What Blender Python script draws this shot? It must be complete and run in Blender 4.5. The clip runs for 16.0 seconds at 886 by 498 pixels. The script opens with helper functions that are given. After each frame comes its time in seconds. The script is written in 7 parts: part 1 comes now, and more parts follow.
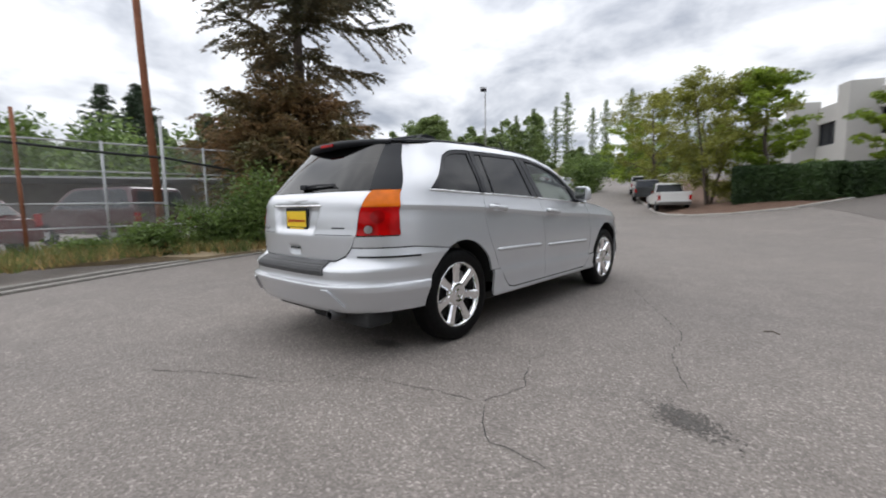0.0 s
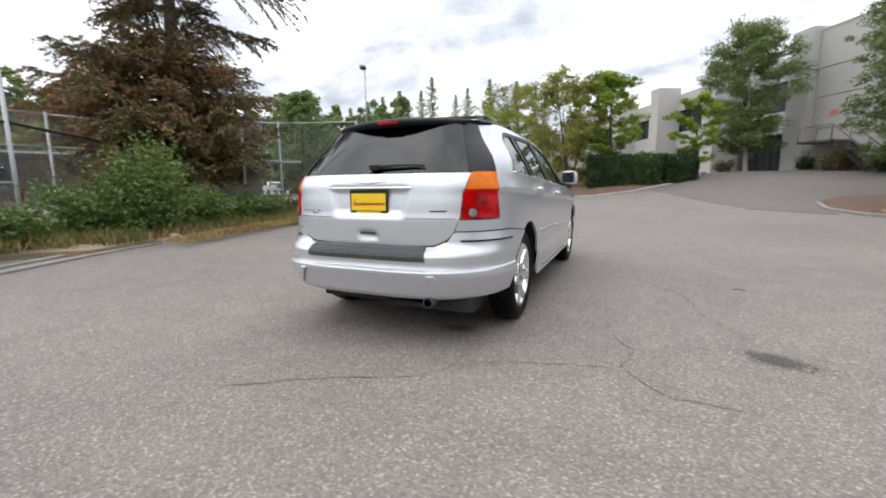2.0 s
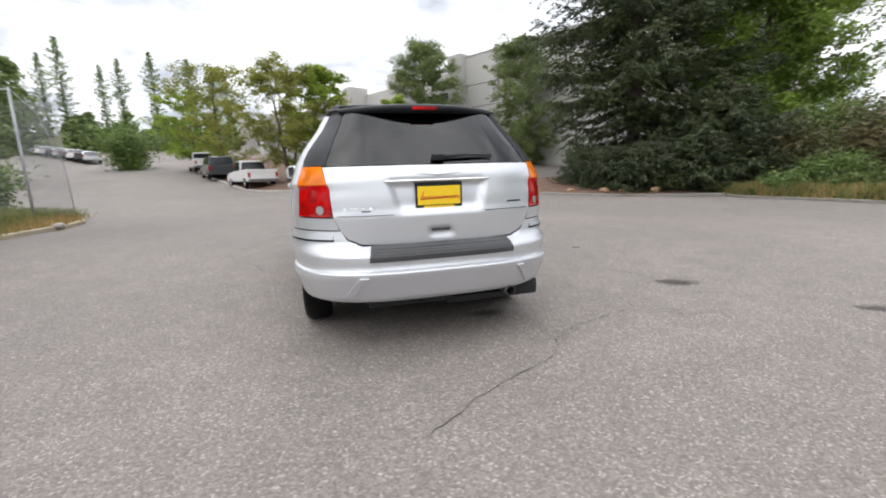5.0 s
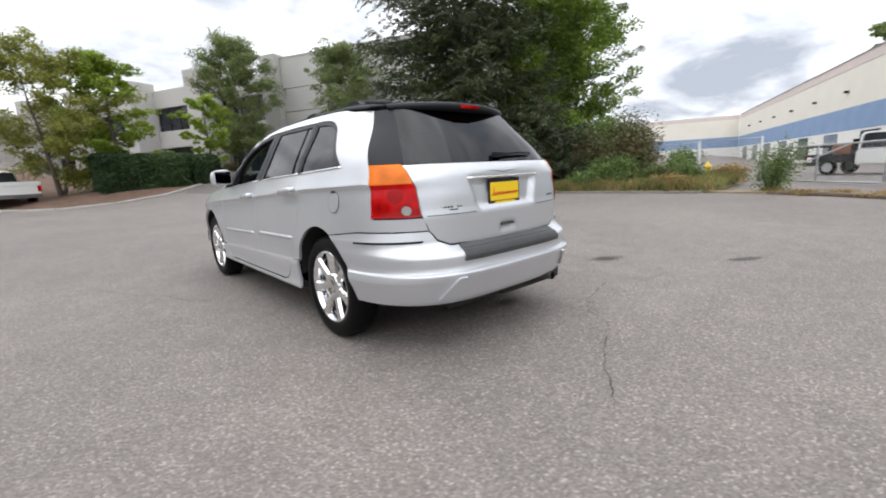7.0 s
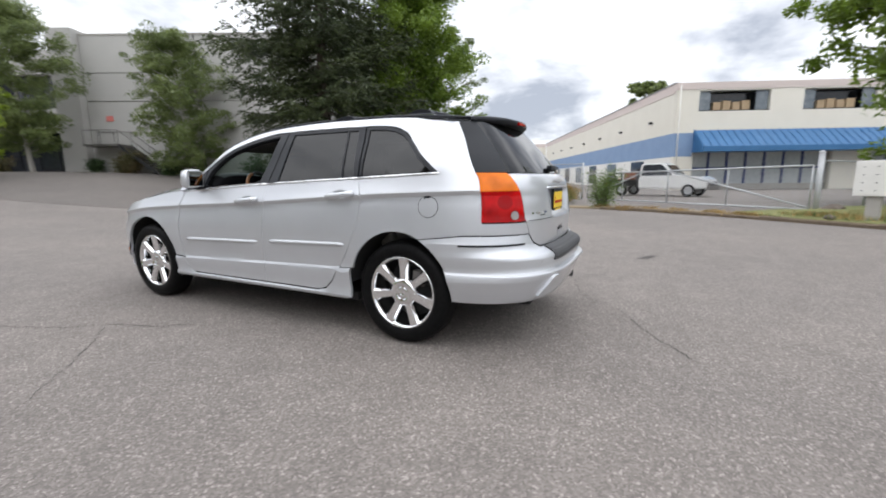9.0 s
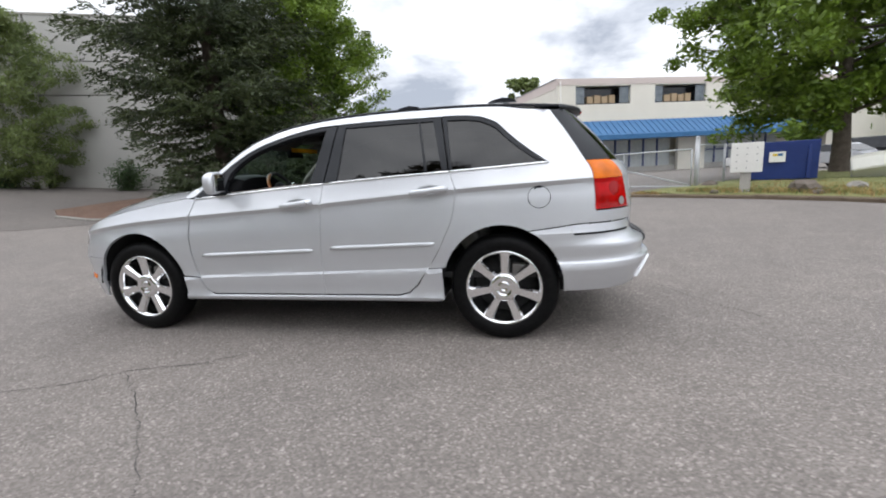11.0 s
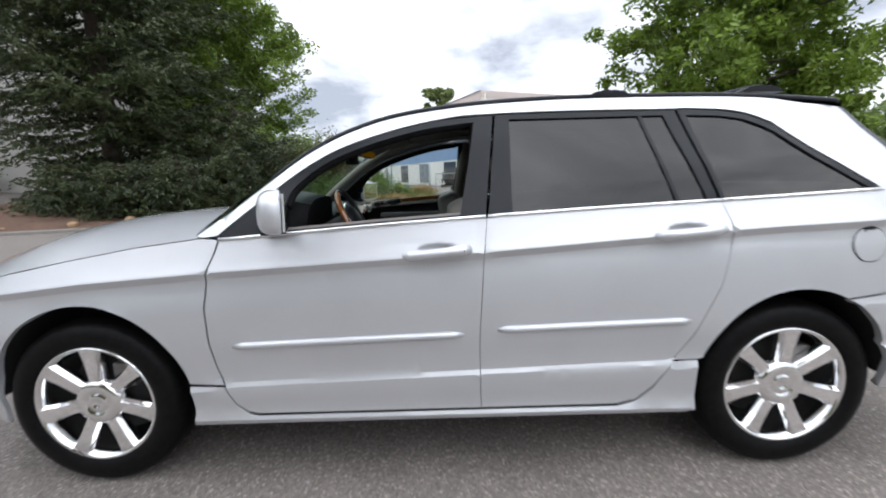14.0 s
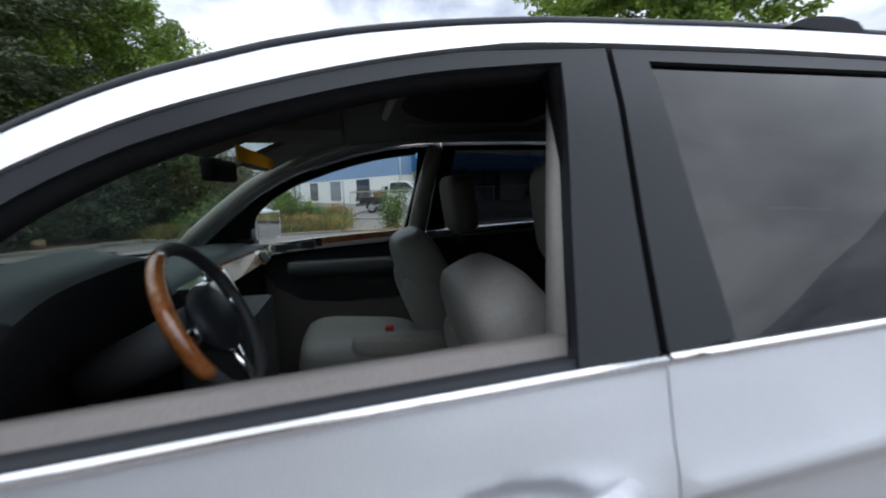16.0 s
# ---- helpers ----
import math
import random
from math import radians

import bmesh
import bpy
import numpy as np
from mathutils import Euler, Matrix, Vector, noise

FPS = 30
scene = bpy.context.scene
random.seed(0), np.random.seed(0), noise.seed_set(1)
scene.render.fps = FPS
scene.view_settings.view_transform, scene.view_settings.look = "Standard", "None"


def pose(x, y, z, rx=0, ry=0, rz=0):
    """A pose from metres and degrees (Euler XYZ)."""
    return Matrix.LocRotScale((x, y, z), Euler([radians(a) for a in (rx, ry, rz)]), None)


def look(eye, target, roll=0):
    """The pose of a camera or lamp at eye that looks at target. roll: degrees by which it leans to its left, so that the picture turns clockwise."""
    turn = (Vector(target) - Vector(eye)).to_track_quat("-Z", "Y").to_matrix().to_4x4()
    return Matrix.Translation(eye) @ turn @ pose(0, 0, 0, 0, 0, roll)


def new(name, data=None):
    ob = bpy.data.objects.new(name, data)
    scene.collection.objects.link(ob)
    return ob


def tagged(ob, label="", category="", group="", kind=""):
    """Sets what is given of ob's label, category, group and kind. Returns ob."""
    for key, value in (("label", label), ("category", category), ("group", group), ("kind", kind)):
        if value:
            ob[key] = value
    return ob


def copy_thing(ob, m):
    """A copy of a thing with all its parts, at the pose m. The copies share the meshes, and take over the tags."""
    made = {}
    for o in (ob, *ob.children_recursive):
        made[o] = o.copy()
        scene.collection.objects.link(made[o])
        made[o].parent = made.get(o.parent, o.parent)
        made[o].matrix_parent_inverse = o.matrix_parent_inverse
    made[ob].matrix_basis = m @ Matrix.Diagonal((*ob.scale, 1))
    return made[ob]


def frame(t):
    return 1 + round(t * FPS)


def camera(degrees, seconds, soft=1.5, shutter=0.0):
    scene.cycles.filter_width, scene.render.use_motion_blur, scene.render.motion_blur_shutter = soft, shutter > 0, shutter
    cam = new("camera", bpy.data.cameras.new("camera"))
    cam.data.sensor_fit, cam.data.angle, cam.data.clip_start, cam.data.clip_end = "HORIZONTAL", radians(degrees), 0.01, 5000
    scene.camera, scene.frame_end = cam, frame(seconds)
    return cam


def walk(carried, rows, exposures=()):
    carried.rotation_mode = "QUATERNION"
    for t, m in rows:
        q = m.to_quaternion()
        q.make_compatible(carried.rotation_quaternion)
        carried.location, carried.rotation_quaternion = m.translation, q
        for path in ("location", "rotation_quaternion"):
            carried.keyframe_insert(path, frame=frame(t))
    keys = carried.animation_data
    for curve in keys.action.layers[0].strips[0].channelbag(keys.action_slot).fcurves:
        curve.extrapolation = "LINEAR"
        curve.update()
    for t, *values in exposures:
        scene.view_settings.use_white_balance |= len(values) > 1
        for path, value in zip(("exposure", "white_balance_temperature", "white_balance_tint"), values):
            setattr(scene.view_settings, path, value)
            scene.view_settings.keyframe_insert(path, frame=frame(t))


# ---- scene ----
cam = camera(92.7, 16.0, soft=1.9, shutter=0.5)
PATH = [
    (0, (3.021, -4.02, 1.087), (1.687, -2.544, 0.877), -1.0),
    (0.5, (2.723, -4.301, 1.103), (1.551, -2.696, 0.875), 0.0),
    (1, (2.374, -4.504, 1.086), (1.274, -2.869, 0.741), 0.1),
    (1.5, (2.03, -4.709, 1.092), (1.055, -2.987, 0.799), -0.4),
    (2, (1.678, -4.871, 1.108), (0.88, -3.061, 0.808), -0.6),
    (2.5, (1.277, -4.928, 1.112), (0.622, -3.064, 0.804), 1.0),
    (3, (0.874, -5.036, 1.121), (0.472, -3.105, 0.789), -0.2),
    (3.5, (0.463, -5.053, 1.121), (0.253, -3.094, 0.778), -1.7),
    (4, (0.051, -5.079, 1.131), (0.111, -3.106, 0.811), -1.4),
    (4.2, (-0.115, -5.081, 1.143), (0.068, -3.117, 0.813), -2.0),
    (6.3, (-1.709, -4.513, 1.146), (-0.668, -2.836, 0.82), -0.7),
    (6.5, (-1.854, -4.44, 1.152), (-0.721, -2.824, 0.829), -1.6),
    (7, (-2.187, -4.22, 1.147), (-0.899, -2.734, 0.781), -2.9),
    (7.5, (-2.511, -3.941, 1.16), (-1.117, -2.54, 0.855), -3.0),
    (8, (-2.848, -3.694, 1.163), (-1.3, -2.467, 0.85), -2.5),
    (8.5, (-3.093, -3.364, 1.153), (-1.458, -2.266, 0.803), -2.1),
    (9, (-3.325, -3.048, 1.162), (-1.568, -2.153, 0.833), -0.6),
    (9.5, (-3.523, -2.715, 1.159), (-1.713, -1.945, 0.795), -0.2),
    (10, (-3.641, -2.364, 1.183), (-1.79, -1.691, 0.835), -0.7),
    (10.2, (-3.694, -2.224, 1.18), (-1.819, -1.617, 0.837), -1.1),
    (12.3, (-3.558, -0.789, 1.182), (-1.606, -0.527, 0.835), -4.5),
    (12.5, (-3.446, -0.64, 1.174), (-1.479, -0.435, 0.877), -3.1),
    (13, (-3.194, -0.379, 1.262), (-1.228, -0.289, 0.909), -2.8),
    (13.5, (-2.926, -0.164, 1.26), (-0.957, -0.192, 0.911), -4.0),
    (14, (-2.565, -0.042, 1.303), (-0.596, -0.035, 0.954), -1.7),
    (14.5, (-2.215, 0.113, 1.314), (-0.262, -0.073, 0.927), -2.4),
    (15, (-1.865, 0.134, 1.312), (0.09, -0.095, 0.955), -2.5),
    (15.5, (-1.546, 0.117, 1.317), (0.405, -0.175, 0.987), -0.8),
    (16, (-1.291, 0.132, 1.335), (0.649, -0.268, 1.056), -1.5),
]
EXPOSURES = [(0.0, 0.23, 6390, 10), (1.5, 0.47, 6390, 10), (3.0, 0.76, 6520, 10), (4.5, 0.72, 6500, 10), (7.0, 0.60, 6420, 10), (8.5, 0.61, 6370, 10), (9.5, 0.45, 6350, 10), (11.5, 0.52, 6300, 10), (13.0, 0.65, 6300, 10), (14.5, 0.62, 6130, 10), (16.0, 0.42, 5880, 10)]
walk(cam, [(t, look(eye, target, roll)) for t, eye, target, roll in PATH], EXPOSURES)

# ---- world, sun, exposure ----
SUN_AZ, SUN_EL = radians(262), radians(70)
world = bpy.data.worlds.new("overcast")
scene.world = world
world.use_nodes = True
wt = world.node_tree
wt.nodes.clear()


def wnode(kind, **kw):
    n = wt.nodes.new(kind)
    for k, v in kw.items():
        n.inputs[k].default_value = v
    return n


w_out = wt.nodes.new("ShaderNodeOutputWorld")
w_bg = wt.nodes.new("ShaderNodeBackground")
w_sky = wt.nodes.new("ShaderNodeTexSky")
w_sky.sky_type = "NISHITA"
w_sky.sun_disc = False
w_sky.sun_elevation, w_sky.sun_rotation = SUN_EL, SUN_AZ
w_tc = wt.nodes.new("ShaderNodeTexCoord")
w_sep = wt.nodes.new("ShaderNodeSeparateXYZ")
wt.links.new(w_tc.outputs["Generated"], w_sep.inputs[0])
# clouds lie on a plane high above: direction over height
w_h = wt.nodes.new("ShaderNodeMath")
w_h.operation = "MAXIMUM"
w_h.inputs[1].default_value = 0.0
wt.links.new(w_sep.outputs["Z"], w_h.inputs[0])
w_ha = wt.nodes.new("ShaderNodeMath")
w_ha.operation = "ADD"
w_ha.inputs[1].default_value = 0.30
wt.links.new(w_h.outputs[0], w_ha.inputs[0])
w_pl = wt.nodes.new("ShaderNodeVectorMath")
w_pl.operation = "DIVIDE"
wt.links.new(w_tc.outputs["Generated"], w_pl.inputs[0])
wt.links.new(w_ha.outputs[0], w_pl.inputs[1])
w_n1 = wnode("ShaderNodeTexNoise", Scale=2.2, Detail=7.0, Roughness=0.54, Distortion=0.25)
wt.links.new(w_pl.outputs[0], w_n1.inputs["Vector"])
w_ramp = wt.nodes.new("ShaderNodeValToRGB")
w_ramp.color_ramp.elements[0].position, w_ramp.color_ramp.elements[0].color = 0.345, (0.36, 0.385, 0.44, 1)
w_ramp.color_ramp.elements[1].position, w_ramp.color_ramp.elements[1].color = 0.70, (1.22, 1.22, 1.23, 1)
wt.links.new(w_n1.outputs["Fac"], w_ramp.inputs[0])
# an overcast sky is about three times as bright overhead as at the horizon
w_up = wt.nodes.new("ShaderNodeMapRange")
w_up.interpolation_type = "SMOOTHSTEP"
w_up.inputs["From Min"].default_value, w_up.inputs["From Max"].default_value = 0.2, 0.9
w_up.inputs["To Min"].default_value, w_up.inputs["To Max"].default_value = 1.06, 1.9
wt.links.new(w_sep.outputs["Z"], w_up.inputs["Value"])
w_mul = wt.nodes.new("ShaderNodeVectorMath")
w_mul.operation = "SCALE"
wt.links.new(w_ramp.outputs[0], w_mul.inputs[0])
wt.links.new(w_up.outputs[0], w_mul.inputs["Scale"])
w_skys = wt.nodes.new("ShaderNodeVectorMath")
w_skys.operation = "SCALE"
w_skys.inputs["Scale"].default_value = 0.1
wt.links.new(w_sky.outputs[0], w_skys.inputs[0])
w_mix = wt.nodes.new("ShaderNodeMix")
w_mix.data_type = "RGBA"
w_mix.inputs["Factor"].default_value = 0.92
wt.links.new(w_skys.outputs[0], w_mix.inputs["A"])
wt.links.new(w_mul.outputs[0], w_mix.inputs["B"])
wt.links.new(w_mix.outputs["Result"], w_bg.inputs["Color"])
w_bg.inputs["Strength"].default_value = 1.0
wt.links.new(w_bg.outputs[0], w_out.inputs[0])

sun = new("sun", bpy.data.lights.new("sun", "SUN"))
sun.data.energy, sun.data.angle, sun.data.color = 1.0, radians(110), (1.0, 0.97, 0.92)
sun.matrix_world = look((math.sin(SUN_AZ) * 30, math.cos(SUN_AZ) * 30, 30 * math.tan(SUN_EL)), (0, 0, 0))

# ---- materials ----
def mat_base(name):
    m = bpy.data.materials.new(name)
    m.use_nodes = True
    t = m.node_tree
    b = t.nodes["Principled BSDF"]
    return m, t, b


def nd(t, kind, **kw):
    n = t.nodes.new(kind)
    for k, v in kw.items():
        n.inputs[k].default_value = v
    return n


def coords(t):
    return nd(t, "ShaderNodeTexCoord").outputs["Object"]


def ramp(t, src, stops):
    r = nd(t, "ShaderNodeValToRGB")
    el = r.color_ramp.elements
    while len(el) < len(stops):
        el.new(0.5)
    for e, (p, c) in zip(el, stops):
        e.position, e.color = p, (*c, 1) if len(c) == 3 else c
    t.links.new(src, r.inputs[0])
    return r.outputs[0]


def noise_tex(t, scale, detail=4.0, rough=0.55, vec=None):
    n = nd(t, "ShaderNodeTexNoise", Scale=scale, Detail=detail, Roughness=rough)
    t.links.new(vec if vec is not None else coords(t), n.inputs["Vector"])
    return n.outputs["Fac"]


def mixc(t, fac, a, b, mode="MIX"):
    m = nd(t, "ShaderNodeMix")
    m.data_type, m.blend_type = "RGBA", mode
    for k, v in (("Factor", fac), ("A", a), ("B", b)):
        if isinstance(v, bpy.types.NodeSocket):
            t.links.new(v, m.inputs[k])
        elif k == "Factor":
            m.inputs[k].default_value = v
        else:
            m.inputs[k].default_value = (*v, 1)
    return m.outputs["Result"]


def bump(t, b, height, strength=0.3, distance=0.01):
    n = nd(t, "ShaderNodeBump", Strength=strength, Distance=distance)
    t.links.new(height, n.inputs["Height"])
    t.links.new(n.outputs[0], b.inputs["Normal"])


def surface(name, c1, c2, rough=0.6, metal=0.0, coarse=3.0, fine=60.0, relief=0.2, depth=0.004, coat=0.0, island=0.0, spec=0.5):
    """Two-scale varied surface between two colours."""
    m, t, b = mat_base(name)
    v = coords(t)
    f1, f2 = noise_tex(t, coarse, 5, 0.6, v), noise_tex(t, fine, 3, 0.6, v)
    add = nd(t, "ShaderNodeMath")
    add.operation = "MULTIPLY_ADD"
    t.links.new(f2, add.inputs[0])
    add.inputs[1].default_value = 0.5
    half = nd(t, "ShaderNodeMath")
    half.operation = "MULTIPLY"
    half.inputs[1].default_value = 0.5
    t.links.new(f1, half.inputs[0])
    t.links.new(half.outputs[0], add.inputs[2])
    col = ramp(t, add.outputs[0], [(0.34, c1), (0.66, c2)])
    if island:
        g = nd(t, "ShaderNodeNewGeometry").outputs["Random Per Island"]
        col = mixc(t, 1.0, col, ramp(t, g, [(0.0, (1 - island,) * 3), (1.0, (1 + island,) * 3)]), "MULTIPLY")
    t.links.new(col, b.inputs["Base Color"])
    b.inputs["Roughness"].default_value, b.inputs["Metallic"].default_value = rough, metal
    b.inputs["Coat Weight"].default_value = coat
    b.inputs["Coat Roughness"].default_value = 0.06
    b.inputs["Specular IOR Level"].default_value = spec
    if relief:
        bump(t, b, f2, relief, depth)
    return m


def glass_mat(name, tint, ior=1.5, rough=0.0):
    """Thin pane: a tint that one looks through, and a mirror by Fresnel."""
    m, t, b = mat_base(name)
    t.nodes.remove(b)
    tr = nd(t, "ShaderNodeBsdfTransparent", Color=(*tint, 1))
    gl = nd(t, "ShaderNodeBsdfGlossy", Roughness=rough)
    lw = nd(t, "ShaderNodeLayerWeight", Blend=0.5)
    pw = nd(t, "ShaderNodeMath")
    pw.operation = "POWER"
    pw.inputs[1].default_value = 5.0
    t.links.new(lw.outputs["Facing"], pw.inputs[0])
    f0 = ((ior - 1) / (ior + 1)) ** 2
    ma = nd(t, "ShaderNodeMath")
    ma.operation = "MULTIPLY_ADD"
    ma.inputs[1].default_value, ma.inputs[2].default_value = 1 - f0, f0
    t.links.new(pw.outputs[0], ma.inputs[0])
    mx = nd(t, "ShaderNodeMixShader")
    t.links.new(ma.outputs[0], mx.inputs[0])
    t.links.new(tr.outputs[0], mx.inputs[1])
    t.links.new(gl.outputs[0], mx.inputs[2])
    t.links.new(mx.outputs[0], t.nodes["Material Output"].inputs["Surface"])
    return m


def lamp_mat(name, col, low=0.65):
    m, t, b = mat_base(name)
    v = coords(t)
    n = noise_tex(t, 7, 2, 0.5, v)
    t.links.new(ramp(t, n, [(0.36, tuple(c * low for c in col)), (0.62, col)]), b.inputs["Base Color"])
    b.inputs["Roughness"].default_value = 0.05
    b.inputs["Specular IOR Level"].default_value = 0.22
    return m


def paint_mat(name, col, metal=0.68, rough=0.36):
    m, t, b = mat_base(name)
    v = coords(t)
    fl = nd(t, "ShaderNodeTexVoronoi", Scale=1400.0)
    t.links.new(v, fl.inputs["Vector"])
    dust = noise_tex(t, 2.2, 5, 0.65, v)
    c = mixc(t, ramp(t, dust, [(0.42, (0, 0, 0)), (0.75, (0.22, 0.22, 0.22))]), col, tuple(x * 0.8 for x in col))
    flake = ramp(t, fl.outputs["Color"], [(0.0, (0.90,) * 3), (1.0, (1.08,) * 3)])
    t.links.new(mixc(t, 1.0, c, flake, "MULTIPLY"), b.inputs["Base Color"])
    b.inputs["Metallic"].default_value, b.inputs["Roughness"].default_value = metal, rough
    b.inputs["Coat Weight"].default_value, b.inputs["Coat Roughness"].default_value = 1.0, 0.03
    return m


def asphalt_mat(name="asphalt", tone=1.0):
    m, t, b = mat_base(name)
    v = coords(t)
    vo = nd(t, "ShaderNodeTexVoronoi", Scale=95.0)
    t.links.new(v, vo.inputs["Vector"])
    stone = nd(t, "ShaderNodeSeparateColor")
    t.links.new(vo.outputs["Color"], stone.inputs[0])
    agg = ramp(t, stone.outputs[0], [(0.0, (0.128, 0.119, 0.112)), (0.55, (0.176, 0.165, 0.156)), (0.90, (0.222, 0.209, 0.198)), (0.975, (0.31, 0.295, 0.28))])
    n_mid, n_big = noise_tex(t, 3.0, 5, 0.6, v), noise_tex(t, 0.22, 4, 0.6, v)
    c = mixc(t, 1.0, agg, ramp(t, n_mid, [(0.3, (0.90,) * 3), (0.7, (1.08,) * 3)]), "MULTIPLY")
    c = mixc(t, 1.0, c, ramp(t, n_big, [(0.32, (0.86, 0.86, 0.87)), (0.68, (1.08, 1.07, 1.06))]), "MULTIPLY")
    vo2 = nd(t, "ShaderNodeTexVoronoi", Scale=26.0)
    t.links.new(v, vo2.inputs["Vector"])
    chip = nd(t, "ShaderNodeSeparateColor")
    t.links.new(vo2.outputs["Color"], chip.inputs[0])
    near = nd(t, "ShaderNodeMath")
    near.operation = "LESS_THAN"
    near.inputs[1].default_value = 0.24
    t.links.new(vo2.outputs["Distance"], near.inputs[0])
    rare = nd(t, "ShaderNodeMath")
    rare.operation = "GREATER_THAN"
    rare.inputs[1].default_value = 0.90
    t.links.new(chip.outputs[1], rare.inputs[0])
    both = nd(t, "ShaderNodeMath")
    both.operation = "MULTIPLY"
    t.links.new(near.outputs[0], both.inputs[0])
    t.links.new(rare.outputs[0], both.inputs[1])
    soft = nd(t, "ShaderNodeMath")
    soft.operation = "MULTIPLY"
    soft.inputs[1].default_value = 0.38
    t.links.new(both.outputs[0], soft.inputs[0])
    c = mixc(t, soft.outputs[0], c, (0.42, 0.41, 0.39))
    c = mixc(t, 1.0, c, (1.05 * tone, 1.0 * tone, 0.965 * tone), "MULTIPLY")
    t.links.new(c, b.inputs["Base Color"])
    b.inputs["Roughness"].default_value = 0.82
    b.inputs["Specular IOR Level"].default_value = 0.35
    bump(t, b, vo.outputs["Distance"], 0.35, 0.006)
    return m


def tread_mat():
    m, t, b = mat_base("tyre_rubber")
    v = coords(t)
    n = noise_tex(t, 40, 4, 0.6, v)
    t.links.new(ramp(t, n, [(0.3, (0.003, 0.003, 0.0035)), (0.8, (0.009, 0.009, 0.009))]), b.inputs["Base Color"])
    b.inputs["Roughness"].default_value = 0.45
    b.inputs["Specular IOR Level"].default_value = 0.1
    bump(t, b, n, 0.15, 0.003)
    return m


ASPHALT = asphalt_mat()
ASPHALT_NEW = asphalt_mat("newer_asphalt", 0.72)
SILVER = paint_mat("silver_paint", (0.60, 0.613, 0.64), 0.58, 0.43)
CLAD = paint_mat("lower_silver", (0.60, 0.61, 0.63), 0.5, 0.42)
BLACKTRIM = surface("black_trim", (0.011, 0.012, 0.015), (0.018, 0.020, 0.024), rough=0.42, coarse=2, fine=300, relief=0.05, depth=0.001, spec=0.22)
RUBBER = surface("grey_pad", (0.045, 0.045, 0.047), (0.075, 0.075, 0.078), rough=0.6, fine=200, relief=0.2, depth=0.001)
TYRE = tread_mat()
CHROME = surface("chrome", (0.86, 0.87, 0.88), (0.92, 0.92, 0.93), rough=0.07, metal=1.0, relief=0)
DARK = surface("dark_underside", (0.01, 0.01, 0.011), (0.02, 0.02, 0.02), rough=0.8)
STEEL = surface("brake_steel", (0.16, 0.15, 0.145), (0.24, 0.23, 0.22), rough=0.45, metal=0.8, fine=40)
PRIVACY = glass_mat("privacy_glass", (0.014, 0.015, 0.017), 1.62)
CLEAR = glass_mat("clear_glass", (0.80, 0.87, 0.85), 1.5)
SCREEN = glass_mat("green_tinted_screen", (0.50, 0.58, 0.54), 1.5)
MIRROR = surface("mirror_silver", (0.50, 0.52, 0.53), (0.54, 0.56, 0.57), rough=0.03, metal=1.0, relief=0)
REDLENS = lamp_mat("red_lens", (0.50, 0.003, 0.004), 0.5)
DARKRED = lamp_mat("dark_red_lens", (0.30, 0.004, 0.005), 0.6)
AMBER = lamp_mat("amber_lens", (0.74, 0.175, 0.008), 0.7)
WHITELENS = lamp_mat("clear_lens", (0.46, 0.44, 0.43), 0.45)
# Black trim, also shade painted into dash, sunroof and truck cap hollow.
VOID = surface("black_plastic_and_shade", (0.006, 0.006, 0.007), (0.011, 0.011, 0.012), rough=0.9, relief=0.1, depth=0.001, spec=0.1)
YELLOW = surface("yellow_plate", (0.80, 0.52, 0.01), (0.88, 0.60, 0.02), rough=0.4, relief=0)
REDINK = surface("red_ink", (0.45, 0.02, 0.01), (0.55, 0.03, 0.015), rough=0.5, relief=0)
BLACKINK = surface("black_ink", (0.01, 0.01, 0.01), (0.02, 0.02, 0.02), rough=0.5, relief=0)
LEATHER = surface("grey_leather", (0.20, 0.19, 0.172), (0.27, 0.255, 0.232), rough=0.5, fine=120, relief=0.25, depth=0.002)
LEATHERD = surface("dark_trim", (0.03, 0.03, 0.032), (0.05, 0.05, 0.052), rough=0.6, fine=200, relief=0.2, depth=0.001)
TAUPE = surface("taupe_trim", (0.15, 0.135, 0.125), (0.20, 0.18, 0.165), rough=0.6, fine=200, relief=0.15, depth=0.001)
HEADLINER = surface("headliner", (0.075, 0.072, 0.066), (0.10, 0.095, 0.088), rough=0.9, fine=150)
BEIGE = surface("pillar_trim", (0.30, 0.285, 0.255), (0.37, 0.35, 0.315), rough=0.7, fine=100, relief=0.1)
WALNUT = surface("walnut", (0.16, 0.05, 0.014), (0.40, 0.15, 0.045), rough=0.18, coarse=14, fine=70, relief=0.05, depth=0.001, coat=1.0)
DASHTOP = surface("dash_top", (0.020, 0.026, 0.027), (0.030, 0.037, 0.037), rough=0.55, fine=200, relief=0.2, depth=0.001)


def paper_mat():
    """Thin coloured film that lets daylight through."""
    m, t, b = mat_base("yellow_film")
    b.inputs["Base Color"].default_value = (0.85, 0.55, 0.03, 1)
    b.inputs["Roughness"].default_value = 0.5
    tl = nd(t, "ShaderNodeBsdfTranslucent", Color=(0.85, 0.52, 0.03, 1))
    mx = nd(t, "ShaderNodeMixShader")
    mx.inputs[0].default_value = 0.7
    t.links.new(b.outputs[0], mx.inputs[1])
    t.links.new(tl.outputs[0], mx.inputs[2])
    t.links.new(mx.outputs[0], t.nodes["Material Output"].inputs["Surface"])
    return m


FILM = paper_mat()

# ---- mesh helpers ----
from mathutils.geometry import delaunay_2d_cdt


def thing(name, label, category, m=None, group="", kind=""):
    ob = tagged(new(name), label, category, group, kind)
    if m is not None:
        ob.matrix_world = m
    return ob


